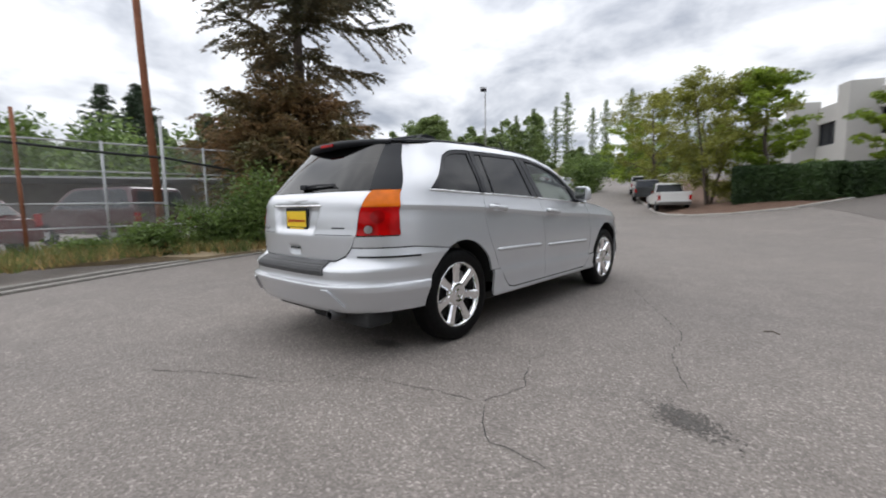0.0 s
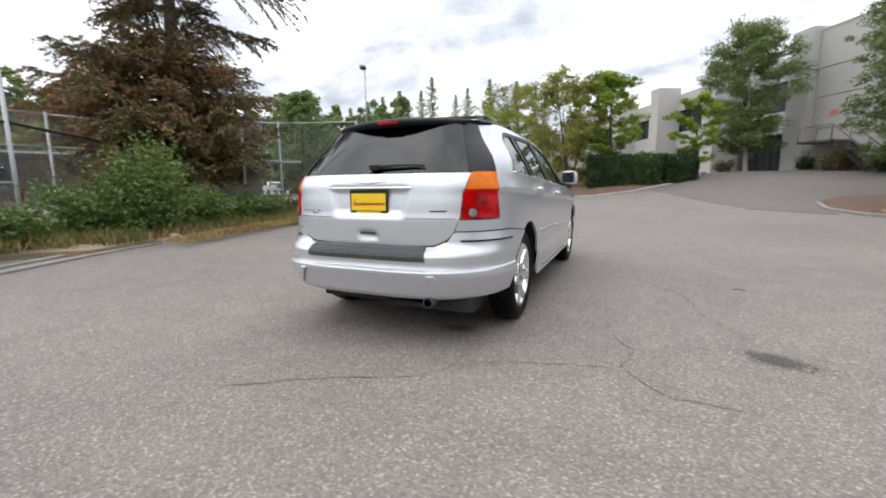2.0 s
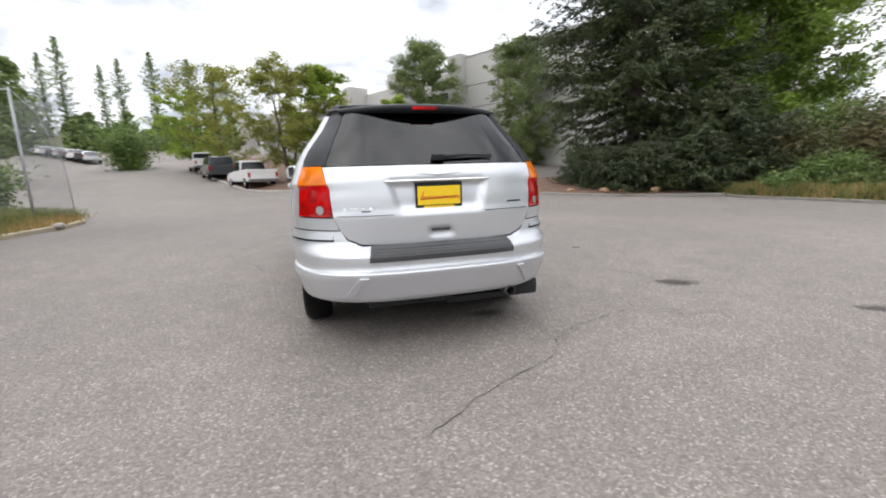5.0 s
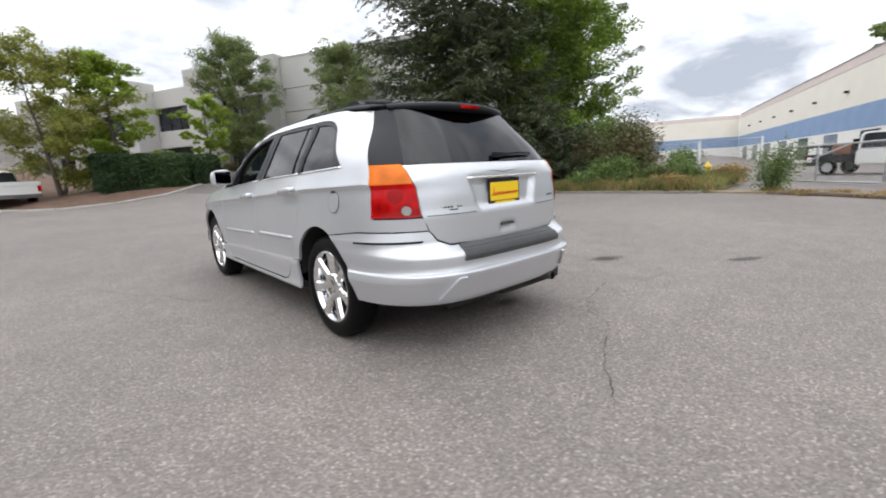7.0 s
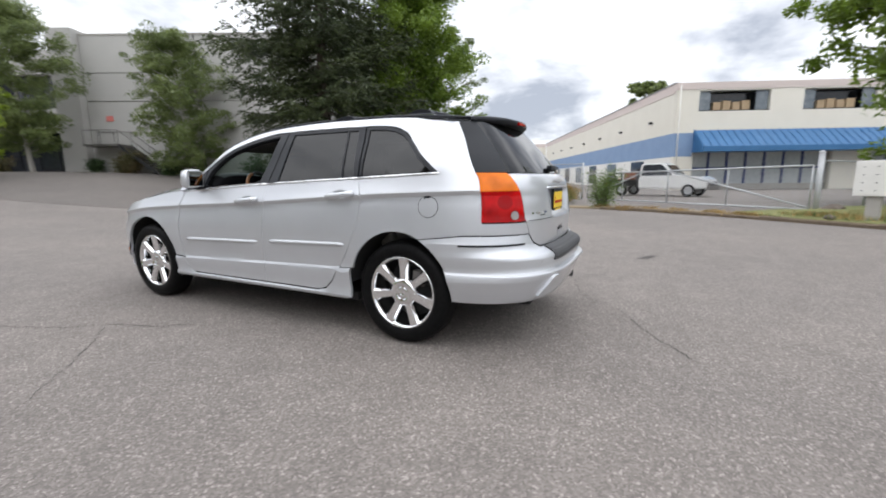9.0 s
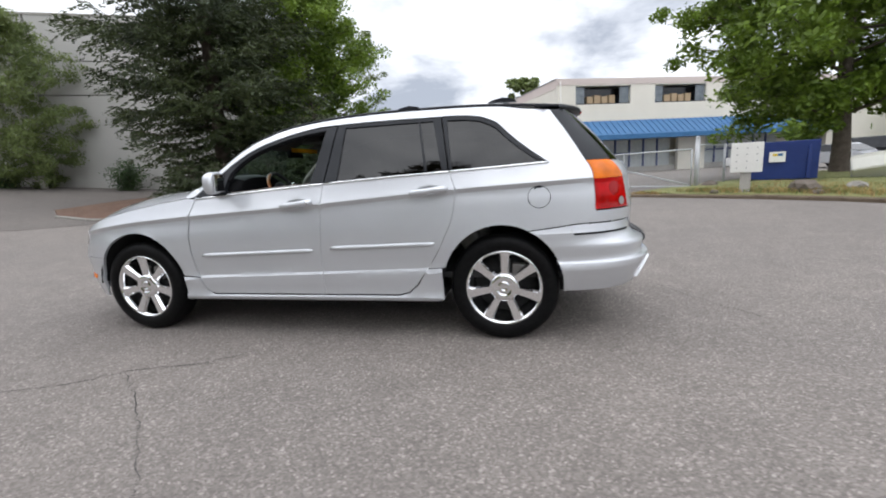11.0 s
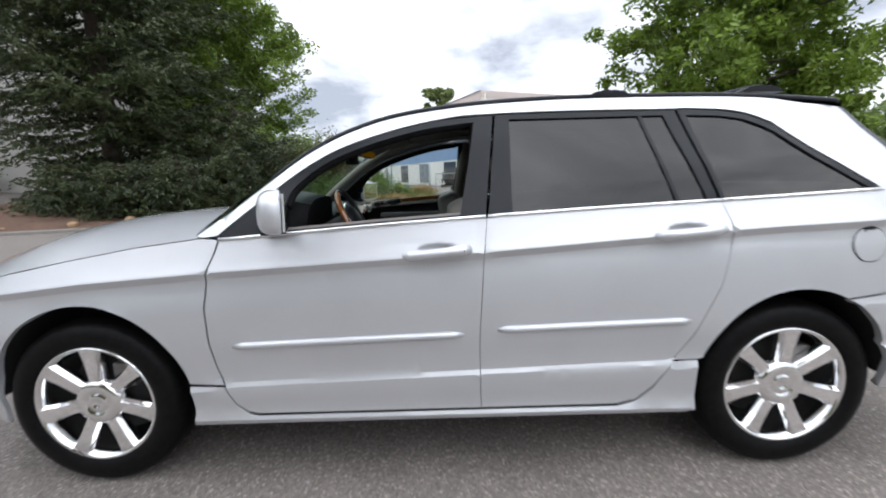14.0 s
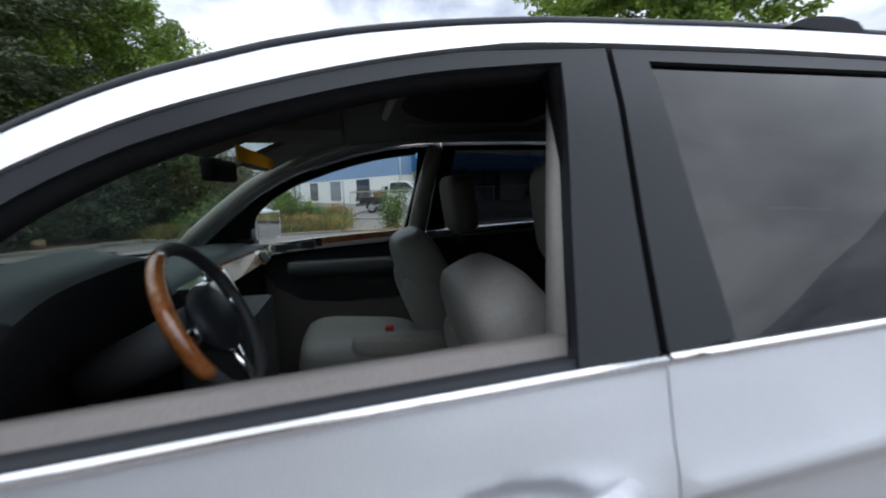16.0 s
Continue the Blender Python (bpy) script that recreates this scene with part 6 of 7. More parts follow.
pole = thing("utility_pole", "tall rust-red steel utility pole behind the fence", "pole")
part("shaft", tubebm([(-9.75, -0.75, 0), (-9.95, -0.82, 5), (-10.15, -0.88, 12)], [0.092, 0.085, 0.075], 14), RUST, pole, smooth=True)
sl = thing("street_lamp", "tall thin street lamp with a tilted flood head", "street lamp")
part("shaft", tubebm([(-17, 23.3, 0), (-17, 23.3, 9.7)], [0.06, 0.035], 8), STEEL, sl, smooth=True)
part("lamp_head", boxbm(-0.22, -0.35, -0.12, 0.22, 0.35, 0.12, 0.04, pose(-17.1, 23.2, 9.85, 25, 0, 40)), BLACKTRIM, sl)
part("lamp_arm", tubebm([(-17, 23.3, 9.5), (-17.1, 23.25, 9.85)], 0.04, 6), GALV, sl, smooth=True)

# gate and fence to the east
PG = (12.45, -7.1)
fence("fence", "galvanised chain-link fence between a gate post and shrubs", [(20.1, 0.6), (20.8, 3.2), (21.4, 6.2), (22.0, 9.5)], 1.9, (1.85, 0.1), (0.05, 1.85), 0.05, 0.0)
fence("fence", "galvanised chain-link fence behind a mailbox on the lawn", [(12.45, -7.1), (15.2, -9.0), (18.0, -11.6), (21.0, -14.4)], 1.6, (1.55,), (0.05, 1.55), 0.05, 0.0)
gt = thing("gate", "long tubular steel swing gate with chain-link mesh and a diagonal brace", "gate")
g0, g1 = Vector((12.5, -6.95, 0)), Vector((19.9, 0.3, 0))
for z0 in (0.16, 1.42):
    part("gate_rail", tubebm([g0 + Vector((0, 0, z0)), g1 + Vector((0, 0, z0 - 0.1))], 0.03, 8), GALV, gt, smooth=True)
for k in (0.0, 0.25, 0.5, 0.75, 1.0):
    p = g0.lerp(g1, k)
    part("gate_stile", tubebm([p + Vector((0, 0, 0.1)), p + Vector((0, 0, 1.42 - 0.1 * k))], 0.026, 8), GALV, gt, smooth=True)
part("gate_brace", tubebm([g0 + Vector((0, 0, 0.2)), g0.lerp(g1, 0.5) + Vector((0, 0, 1.36))], 0.028, 8), GALV, gt, smooth=True)
part("gate_brace", tubebm([g1 + Vector((0, 0, 0.15)), g0.lerp(g1, 0.62) + Vector((0, 0, 1.36))], 0.028, 8), GALV, gt, smooth=True)
part("chain_link", chain_link(bmesh.new(), g0, g1, 0.16, 1.38, 0.09), GALV, gt)["kind"] = "stuff"
for x, y in (PG, (18.9, 2.6)):
    b_ = thing("gate_post", "thick galvanised gate post with a domed cap", "post")
    part("tube", tubebm([(x, y, -0.2), (x, y, 1.75)], 0.075, 12), GALV, b_, smooth=True)
    part("cap", lathe(bmesh.new(), [(1.75, 0.085), (1.79, 0.08), (1.83, 0.05), (1.845, 0.001)], 12, "z", (x, y, 0)), GALV, b_, smooth=True)


# ---- office building with piers ----
def flat_box(name, x0, y0, z0, x1, y1, z1, mat, parent, label="", bevel=0.0):
    return part(name, boxbm(x0, y0, z0, x1, y1, z1, bevel), mat, parent, label)


office = thing("office_building", "grey two-storey concrete office building with tall piers and dark windows", "building")
ux, uy = -0.46, 0.888
office.matrix_world = Matrix(((ux, -uy, 0, 12.6), (uy, ux, 0, 34.0), (0, 0, 1, 1.0), (0, 0, 0, 1)))
# local: x runs along the front to the far end, y outwards to the lot, z up from one metre
HW = 10.45
for x0, x1 in ((-24.0, -16.6), (-16.5, -8.8), (-8.7, -0.9)):
    for z0, z1 in ((-0.5, 5.70), (5.76, 7.60), (7.66, HW - 0.35)):
        flat_box("wall_panel", x0, -0.3, z0, x1, 0, z1, OFFICE, office)
flat_box("wall_core", -24, -12.0, -0.5, -0.9, -0.32, HW - 0.4, OFFICE, office)
flat_box("coping", -24, -12.0, HW - 0.38, -0.9, 0.03, HW - 0.25, CONCRETE, office)
nb = 6
for i in range(nb + 1):
    xp = i * 9.2
    flat_box("pier", xp - 0.85, -2.0, -0.8, xp + 0.85, 0.55, HW, OFFICE, office, "", 0.03)
    if i == nb:
        break
    a, b = xp + 0.87, xp + 9.2 - 0.87
    flat_box("bay_wall", a, -2.3, -0.8, b, -2.0, 0.9, OFFICE, office)
    flat_box("spandrel", a, -2.25, 3.9, b, -1.75, 5.6, OFFICE, office)
    flat_box("parapet", a, -2.25, 7.95, b, -1.75, 9.7, OFFICE, office)
    flat_box("bay_back", a, -12.0, -0.8, b, -3.4, 9.6, OFFICE, office)
    flat_box("bay_roof", a, -12.0, 9.4, b, -2.0, 9.65, CONCRETE, office)
    for z0, z1, y0 in ((0.9, 3.9, -2.6), (5.6, 7.95, -2.15)):
        win = part("window", boxbm(a, y0 - 0.08, z0, b, y0, z1), DARKGLASS, office, "dark ribbon window")
        n = 5
        for k in range(n + 1):
            xm = a + (b - a) * k / n
            part("mullion", boxbm(xm - 0.04, y0, z0, xm + 0.04, y0 + 0.07, z1), BLACKTRIM, win)
st = part("stair", boxbm(-3.7, 0.03, 2.58, -1.3, 1.4, 2.72), STEEL, office, "steel outside stair with rails against the wall")
for k in range(10):
    x1 = -3.7 - 0.24 * k
    part("step", boxbm(x1 - 0.26, 0.05, 2.50 - 0.185 * k, x1, 1.35, 2.56 - 0.185 * k), STEEL, st)
for yy in (0.08, 1.36):
    part("stringer", prism(bmesh.new(), [(-3.7, 2.70), (-3.7, 2.48), (-6.15, 0.55), (-6.15, 0.80)], lambda u, v, w: Vector((u, w, v)), yy - 0.03, yy + 0.03), DARK, st)
    part("hand_rail", tubebm([(-1.35, yy, 3.65), (-3.7, yy, 3.65), (-6.1, yy, 1.75)], 0.03, 6), STEEL, st, smooth=True)
    for xx, zz in ((-1.35, 2.7), (-2.5, 2.7), (-3.7, 2.7), (-4.9, 1.72), (-6.1, 0.75)):
        part("baluster", tubebm([(xx, yy, zz - 0.1), (xx, yy, zz + 0.95)], 0.02, 6), STEEL, st, smooth=True)
part("wall_sign", boxbm(-2.6, 0.0, 4.38, -2.1, 0.03, 4.74), surface("faded_red", (0.60, 0.16, 0.14), (0.68, 0.24, 0.21), rough=0.6, relief=0), office, "small faded red sign")

# ---- warehouse with blue band and awning ----
wh = thing("warehouse", "cream two-storey warehouse with a blue band and blue metal awning", "building")
wh.matrix_world = Matrix(((0.39, -0.921, 0, 37.4), (-0.921, -0.39, 0, -3.85), (0, 0, 1, 0), (0, 0, 0, 1)))
# local: x along the front to the south, y outwards to the lot
TOP = 8.6
flat_box("front_wall", 0, -0.3, 4.75, 46, 0, 6.35, CREAM, wh)
flat_box("front_wall", 0, -0.3, 7.95, 46, 0, TOP - 0.55, CREAM, wh)
flat_box("parapet", -0.03, -0.35, TOP - 0.55, 46, 0.04, TOP, PINKISH, wh)
flat_box("core", 0.3, -26, 0, 46, -1.2, TOP - 0.5, CREAM, wh)
flat_box("roof", 0, -26, TOP - 0.5, 46, -0.3, TOP - 0.42, CONCRETE, wh)
xs = [0, 1.75, 7.25, 9.8, 15.3, 18, 23.5, 26, 31.5, 46]
for i in range(len(xs) - 1):
    if i % 2 == 0:
        flat_box("front_pier", xs[i], -0.3, 6.35, xs[i + 1], 0, 7.95, CREAM, wh)
    else:
        win = part("window", boxbm(xs[i], -0.95, 6.35, xs[i + 1], -0.9, 7.95), DARKGLASS, wh, "dark upper window with stored boxes")
        part("frame", boxbm(xs[i], -0.26, 6.35, xs[i + 1], -0.02, 6.43), BLACKTRIM, win)
        part("shutter", boxbm(xs[i] + 0.05, -0.25, 6.45, xs[i] + 0.95, -0.2, 7.9), PANEGLASS, win)
        part("shutter", boxbm(xs[i + 1] - 1.0, -0.25, 6.45, xs[i + 1] - 0.05, -0.2, 7.9), PANEGLASS, win)
        for k in range(4):
            part("carton", boxbm(xs[i] + 1.35 + 0.75 * k, -0.85, 6.4, xs[i] + 1.95 + 0.75 * k, -0.45, 7.1 + 0.1 * (k % 2)), BOARD, win)
flat_box("ground_storey", 0, -0.35, 0.0, 1.6, 0, 4.75, CREAM, wh)
flat_box("corner_band", -0.01, -0.36, 2.75, 1.5, 0.012, 4.65, BLUEBAND, wh)
part("downpipe", tubebm([(0.25, 0.06, 0.1), (0.25, 0.06, TOP - 0.2)], 0.05, 8), OFFWHITE, wh, smooth=True)
flat_box("ground_storey", 12.5, -0.35, 0.0, 15.5, 0, 4.75, CREAM, wh)
flat_box("ground_storey", 30, -0.35, 0.0, 46, 0, 4.75, CREAM, wh)
flat_box("plinth", 1.6, -0.9, 0.0, 30, -0.4, 0.5, CONCRETE, wh)
for x0 in [1.7, 3.2, 4.7, 6.2, 7.7, 9.2, 10.7, 15.7, 17.2, 18.7, 20.2, 21.7, 23.2]:
    # No blinds here: the pale pane colour makes up for awning shade.
    win = part("shop_window", boxbm(x0, -0.75, 0.5, x0 + 1.4, -0.68, 3.1), PALEPANE, wh, "shop window with panes coloured pale against the awning's shade")
    part("frame", boxbm(x0 - 0.09, -0.72, 0.5, x0 + 0.07, -0.6, 3.2), BLUEPAINT, win)
    part("frame", boxbm(x0, -0.68, 1.72, x0 + 1.4, -0.62, 1.86), BLUEPAINT, win)
flat_box("shop_head", 1.6, -0.9, 3.1, 30, -0.4, 4.75, CREAM, wh)
aw = part("awning", prism(bmesh.new(), [(0.0, 4.85), (1.75, 3.45), (1.75, 3.05), (0.0, 3.05)], lambda u, v, w: Vector((w, u, v)), 1.5, 30.0), BLUEMETAL, wh, "blue standing-seam metal awning")
for k in range(48):
    x0 = 1.55 + k * 0.6
    part("seam", prism(bmesh.new(), [(0.0, 4.86), (1.76, 3.46), (1.76, 3.51), (0.0, 4.91)], lambda u, v, w: Vector((w, u, v)), x0, x0 + 0.05), BLUEMETAL, aw)
# long north flank and the cross wing at its end
for x1, z0, z1, mt in ((0.0, 0, 2.75, OFFWHITE), (-0.01, 2.75, 4.65, BLUEBAND), (0.0, 4.65, TOP - 0.75, CREAM), (-0.03, TOP - 0.75, TOP, PINKISH)):
    flat_box("flank_wall", x1, -62, z0, 0.3, -0.36, z1, mt, wh)
flat_box("flank_coping", -0.08, -62, TOP, 0.35, -0.36, TOP + 0.1, STEEL, wh)
for x1, z0, z1, mt in ((-60, 0, 2.75, OFFWHITE), (-60, 2.75, 4.65, BLUEBAND), (-60, 4.65, TOP - 0.75, CREAM), (-60, TOP - 0.75, TOP, PINKISH)):
    flat_box("wing_wall", x1, -62.4, z0, -0.1, -62.0, z1, mt, wh)
for k in range(7):
    y0 = -6 - 8 * k
    part("dock_door", boxbm(-0.05, y0 - 3.2, 0.3, 0.0, y0, 2.6), PANEGLASS if k % 2 else DARKGLASS, wh, "grey loading door")
    part("wall_lamp", boxbm(-0.3, y0 + 1.2, 5.9, 0.0, y0 + 1.5, 6.1, 0.03), BLACKTRIM, wh)

low = thing("low_building", "long low grey shed behind the parking lot", "building", pose(-41, 8, 0, 0, 0, 72))
flat_box("wall", -16, -0.2, 0, 22, 0, 3.3, CONCRETE, low)
flat_box("roof", -16.2, -8, 3.3, 22.2, 0.1, 3.42, GALV, low)
for k in range(7):
    part("window", boxbm(-13 + 5 * k, 0.0, 1.2, -11 + 5 * k, 0.04, 2.3), DARKGLASS, low)


# ---- vehicles ----
def vehicle(name, label, kind, paint, m, category="car", scale_=1.0):
    """A parked vehicle; x is its width, y its length, facing +y."""
    ob = thing(name, label, category, m)
    if kind == "pickup":
        L, W = 2.75, 0.95
        low_ = [(-L, 0.45), (-L, 1.08), (-0.75, 1.10), (-0.70, 1.12), (0.95, 1.12), (1.2, 1.14), (2.35, 1.05), (L - 0.05, 0.88), (L, 0.45)]
        cab = [(-0.72, 1.10), (-0.62, 1.82), (-0.45, 1.87), (0.45, 1.87), (0.62, 1.80), (1.25, 1.12)]
    elif kind == "flatbed":
        L, W = 2.85, 0.97
        low_ = [(-0.85, 0.45), (-0.85, 1.14), (0.95, 1.14), (1.2, 1.18), (2.45, 1.12), (L - 0.04, 0.95), (L, 0.45)]
        cab = [(-0.84, 1.12), (-0.78, 1.86), (-0.62, 1.92), (0.35, 1.92), (0.52, 1.86), (1.22, 1.14)]
    elif kind == "van":
        L, W = 2.45, 0.95
        low_ = [(-L, 0.35), (-L, 1.08), (1.35, 1.08), (2.2, 0.98), (L, 0.80), (L, 0.35)]
        cab = [(-L + 0.02, 1.06), (-L + 0.22, 1.70), (-2.0, 1.78), (0.2, 1.78), (0.55, 1.70), (1.45, 1.06)]
    else:
        L, W = 2.3, 0.88
        low_ = [(-L, 0.32), (-L, 0.88), (-1.6, 0.95), (1.2, 0.93), (2.0, 0.80), (L, 0.62), (L, 0.32)]
        cab = [(-1.75, 0.93), (-1.05, 1.40), (-0.7, 1.45), (0.3, 1.45), (1.25, 0.92)]
    bm = prism(bmesh.new(), low_, lambda u, v, w: Vector((w, u, v)), -W, W)
    bmesh.ops.bevel(bm, geom=bm.edges[:], offset=0.06, segments=2, affect="EDGES")
    part("body", bm, paint, ob, smooth=False)
    bm = prism(bmesh.new(), cab, lambda u, v, w: Vector((w * (1.0 - 0.16 * (v - 1.0)), u, v)), -W * 0.96, W * 0.96)
    bmesh.ops.bevel(bm, geom=bm.edges[:], offset=0.05, segments=2, affect="EDGES")
    cb = part("cabin", bm, paint, ob)
    cy, zb = sum(p[0] for p in cab) / len(cab), min(p[1] for p in cab)
    shr = [(cy + (u - cy) * 0.84, zb + 0.08 + (v - zb) * 0.80) for u, v in cab]
    for s_ in (-1, 1):
        part("side_glass", prism(bmesh.new(), shr, lambda u, v, w: Vector(((W * 0.965 + w) * s_ * (1.0 - 0.16 * (v - 1.0)), u, v)), -0.02, 0.006), DARKGLASS, cb, "dark side glass")
    f0, f1 = cab[-1], cab[-2]
    r0, r1 = cab[0], cab[1]
    for (u0, v0), (u1, v1), dd in ((f0, f1, 0.03), (r0, r1, -0.03)):
        bm = bmesh.new()
        ps = []
        for k, hw in ((0.14, 0.84), (0.88, 0.74)):
            u, v = u0 + (u1 - u0) * k, v0 + (v1 - v0) * k
            ps.append(((hw * W * 1.02, u + dd, v + 0.02), (-hw * W * 1.02, u + dd, v + 0.02)))
        bm.faces.new([bm.verts.new(q) for q in (ps[0][0], ps[0][1], ps[1][1], ps[1][0])])
        part("screen", bm, DARKGLASS, cb, "dark glass")
    if kind == "pickup":
        part("bed_floor", boxbm(-W + 0.08, -L + 0.08, 1.075, W - 0.08, -0.85, 1.115), DARK, ob)
        for s_ in (-1, 1):
            part("bed_side", boxbm(s_ * W - 0.05 if s_ > 0 else -W, -L + 0.02, 1.05, W if s_ > 0 else -W + 0.05, -0.75, 1.24, 0.015), paint, ob)
        part("tailgate", boxbm(-W + 0.06, -L, 1.05, W - 0.06, -L + 0.06, 1.24, 0.015), paint, ob)
    if kind == "flatbed":
        part("deck", boxbm(-W - 0.06, -L, 0.86, W + 0.06, -0.92, 0.98, 0.015), DARK, ob, "dark steel flatbed deck")
        part("headboard", boxbm(-W, -0.98, 0.98, W, -0.92, 1.62, 0.01), DARK, ob)
        part("chassis", boxbm(-0.45, -L + 0.05, 0.55, 0.45, -0.8, 0.86, 0.02), DARK, ob)
        part("tool_chest", boxbm(-W + 0.05, -1.75, 0.98, W - 0.05, -1.05, 1.38, 0.02), RUST, ob, "rust-brown chest on the deck")
        for s_ in (-1, 1):
            for y0 in (-L + 0.1, -2.3, -1.85):
                part("stake", boxbm(s_ * W - 0.03, y0 - 0.03, 0.98, s_ * W + 0.03, y0 + 0.03, 1.42), DARK, ob)
            part("stake_rail", boxbm(s_ * W - 0.02, -L + 0.05, 1.3, s_ * W + 0.02, -1.8, 1.4), DARK, ob)
    part("rear_bumper", boxbm(-W + 0.03, -L - 0.07, 0.42, W - 0.03, -L + 0.05, 0.62, 0.03), STEEL if kind in ("pickup", "flatbed") else paint, ob)
    part("front_bumper", boxbm(-W + 0.03, L - 0.05, 0.38, W - 0.03, L + 0.08, 0.62, 0.03), STEEL if kind in ("pickup", "flatbed") else paint, ob)
    part("grille", boxbm(-0.55, L - 0.02, 0.62, 0.55, L + 0.03, 0.84, 0.01), BLACKTRIM, ob)
    for s_ in (-1, 1):
        part("head_lamp", boxbm(s_ * 0.72 - 0.15, L - 0.08, 0.64, s_ * 0.72 + 0.15, L + 0.02, 0.82, 0.02), WHITELENS, ob)
        part("tail_lamp", boxbm(s_ * (W - 0.08) - 0.07, -L - 0.015, 0.72, s_ * (W - 0.08) + 0.07, -L + 0.05, 1.02, 0.015), REDLENS, ob)
        for y0 in (-L + 0.98, L - 0.95):
            w_ = part("wheel", lathe(bmesh.new(), [(-0.1, 0.2), (-0.1, 0.33), (-0.07, 0.36), (0.07, 0.36), (0.1, 0.33), (0.1, 0.22), (0.07, 0.21)], 24, "x", (s_ * (W - 0.09), y0, 0.36)), TYRE, ob, smooth=True)
            part("rim", lathe(bmesh.new(), [(0.085 * s_, 0.22), (0.07 * s_, 0.18), (0.08 * s_, 0.08), (0.09 * s_, 0.001)], 20, "x", (s_ * (W - 0.09), y0, 0.36)), GALV, w_, smooth=True)
    return ob


WHITEPAINT = paint_mat("white_paint", (0.78, 0.78, 0.77), 0.0)
MAROON = paint_mat("maroon_paint", (0.065, 0.014, 0.018), 0.2)
DARKPAINT = paint_mat("dark_paint", (0.03, 0.032, 0.036), 0.3)
REDPAINT = paint_mat("faded_red_paint", (0.15, 0.03, 0.03), 0.1)


def on_ground(x, y, turn, dz=0.0):
    return pose(x, y, ground_z(x, y) + dz, 0, 0, turn)


vehicle("pickup_truck", "white pickup truck parked at the kerb, seen from behind", "pickup", WHITEPAINT, on_ground(-5.1, 28.0, 23), "truck")
vehicle("parked_car", "dark car parked along the road", "van", DARKPAINT, on_ground(-8.6, 35.0, 20))
vehicle("pickup_truck", "white pickup truck parked far along the road", "pickup", WHITEPAINT, on_ground(-11.2, 42.0, 20), "truck")
vehicle("work_truck", "white flatbed work truck with a dark open bed behind the gate", "flatbed", WHITEPAINT, on_ground(25.6, -3.0, 160), "truck")
vehicle("van", "maroon van parked behind the fence", "van", MAROON, on_ground(-14.6, -1.0, 115), "van")
vehicle("parked_car", "faded red car parked behind the fence", "sedan", REDPAINT, on_ground(-13.6, -4.6, 115))
vehicle("parked_car", "white car parked behind the fence", "sedan", WHITEPAINT, on_ground(-13.4, -7.6, 115))
rv = random.Random(9)
for i in range(9):
    vehicle("parked_car", rv.choice(["silver", "pale"]) + " car parked far down the road", "sedan", rv.choice([WHITEPAINT, DARKPAINT, SILVER]), on_ground(-26.8 - i * 2.25, 58 + i * 3.2, 24))
for i in range(5):
    vehicle("parked_car", "light car parked in the far lot", "sedan", [WHITEPAINT, SILVER, DARKPAINT][i % 3], on_ground(-41 + i * 3.1, 37 + i * 0.6, 60))
vehicle("van", "white van parked beyond the lawn", "van", WHITEPAINT, on_ground(25.0, -28.5, 200), "van")
for i, mt in enumerate((DARKPAINT, DARKPAINT, SILVER, WHITEPAINT)):
    vehicle("parked_car", "car parked in a row beyond the lawn", "van" if i < 2 else "sedan", mt, on_ground(28.5 - i * 0.6 + (4 if i == 3 else 0), -26.0 + i * 2.9, 110))

# ---- things on the lawn and at the gate ----
mb = thing("mailbox_cluster", "pale grey metal mailbox cluster on a concrete pedestal", "mailbox", pose(9.65, -7.4, 0.13, 0, 0, 66) @ Matrix.Diagonal((0.72, 0.85, 1.04, 1)))
part("pedestal", boxbm(-0.17, -0.17, -0.2, 0.17, 0.17, 0.52, 0.015), CONCRETE, mb)
cab_ = part("cabinet", boxbm(-0.50, -0.25, 0.52, 0.50, 0.25, 1.28, 0.02), OFFWHITE, mb)
for i in range(3):
    for j in range(4):
        if i == 0 and j == 0:
            continue
        d_ = part("door", boxbm(-0.46 + 0.31 * i, 0.25, 0.56 + 0.17 * j, -0.17 + 0.31 * i, 0.258, 0.715 + 0.17 * j), OFFWHITE, cab_)
        part("lock", boxbm(-0.34 + 0.31 * i, 0.258, 0.63 + 0.17 * j, -0.29 + 0.31 * i, 0.262, 0.645 + 0.17 * j), BLACKTRIM, d_)
dp = thing("dumpster", "dark blue steel dumpster with a white square label", "dumpster", pose(13.72, -10.1, 0.15, 0, 0, 70.6))
body_ = part("bin", prism(bmesh.new(), [(-0.8, 0.1), (-0.9, 1.15), (0.85, 1.30), (0.75, 0.1)], lambda u, v, w: Vector((w, u, v)), -1.0, 1.0), BLUEPAINT, dp)
part("lid", boxbm(-1.02, -0.95, 1.24, 1.02, 0.9, 1.30, 0.02, pose(0, 0, 0, 4)), BLUEPAINT, dp)
for x0 in (-0.75, 0.75):
    part("rib", boxbm(x0 - 0.05, 0.76, 0.15, x0 + 0.05, 0.86, 1.2, 0.01), BLUEPAINT, body_)
lab_ = part("label_plate", boxbm(-0.12, 0.85, 0.68, 0.32, 0.875, 1.02), OFFWHITE, dp, "white label with small plain marks")
part("mark", boxbm(-0.05, 0.875, 0.88, 0.09, 0.88, 0.96), BLUEMETAL, lab_)
part("mark", boxbm(0.10, 0.875, 0.88, 0.23, 0.88, 0.96), YELPAINT, lab_)
hy = thing("fire_hydrant", "yellow painted fire hydrant among dry weeds", "hydrant", pose(18.2, 2.0, 0.15))
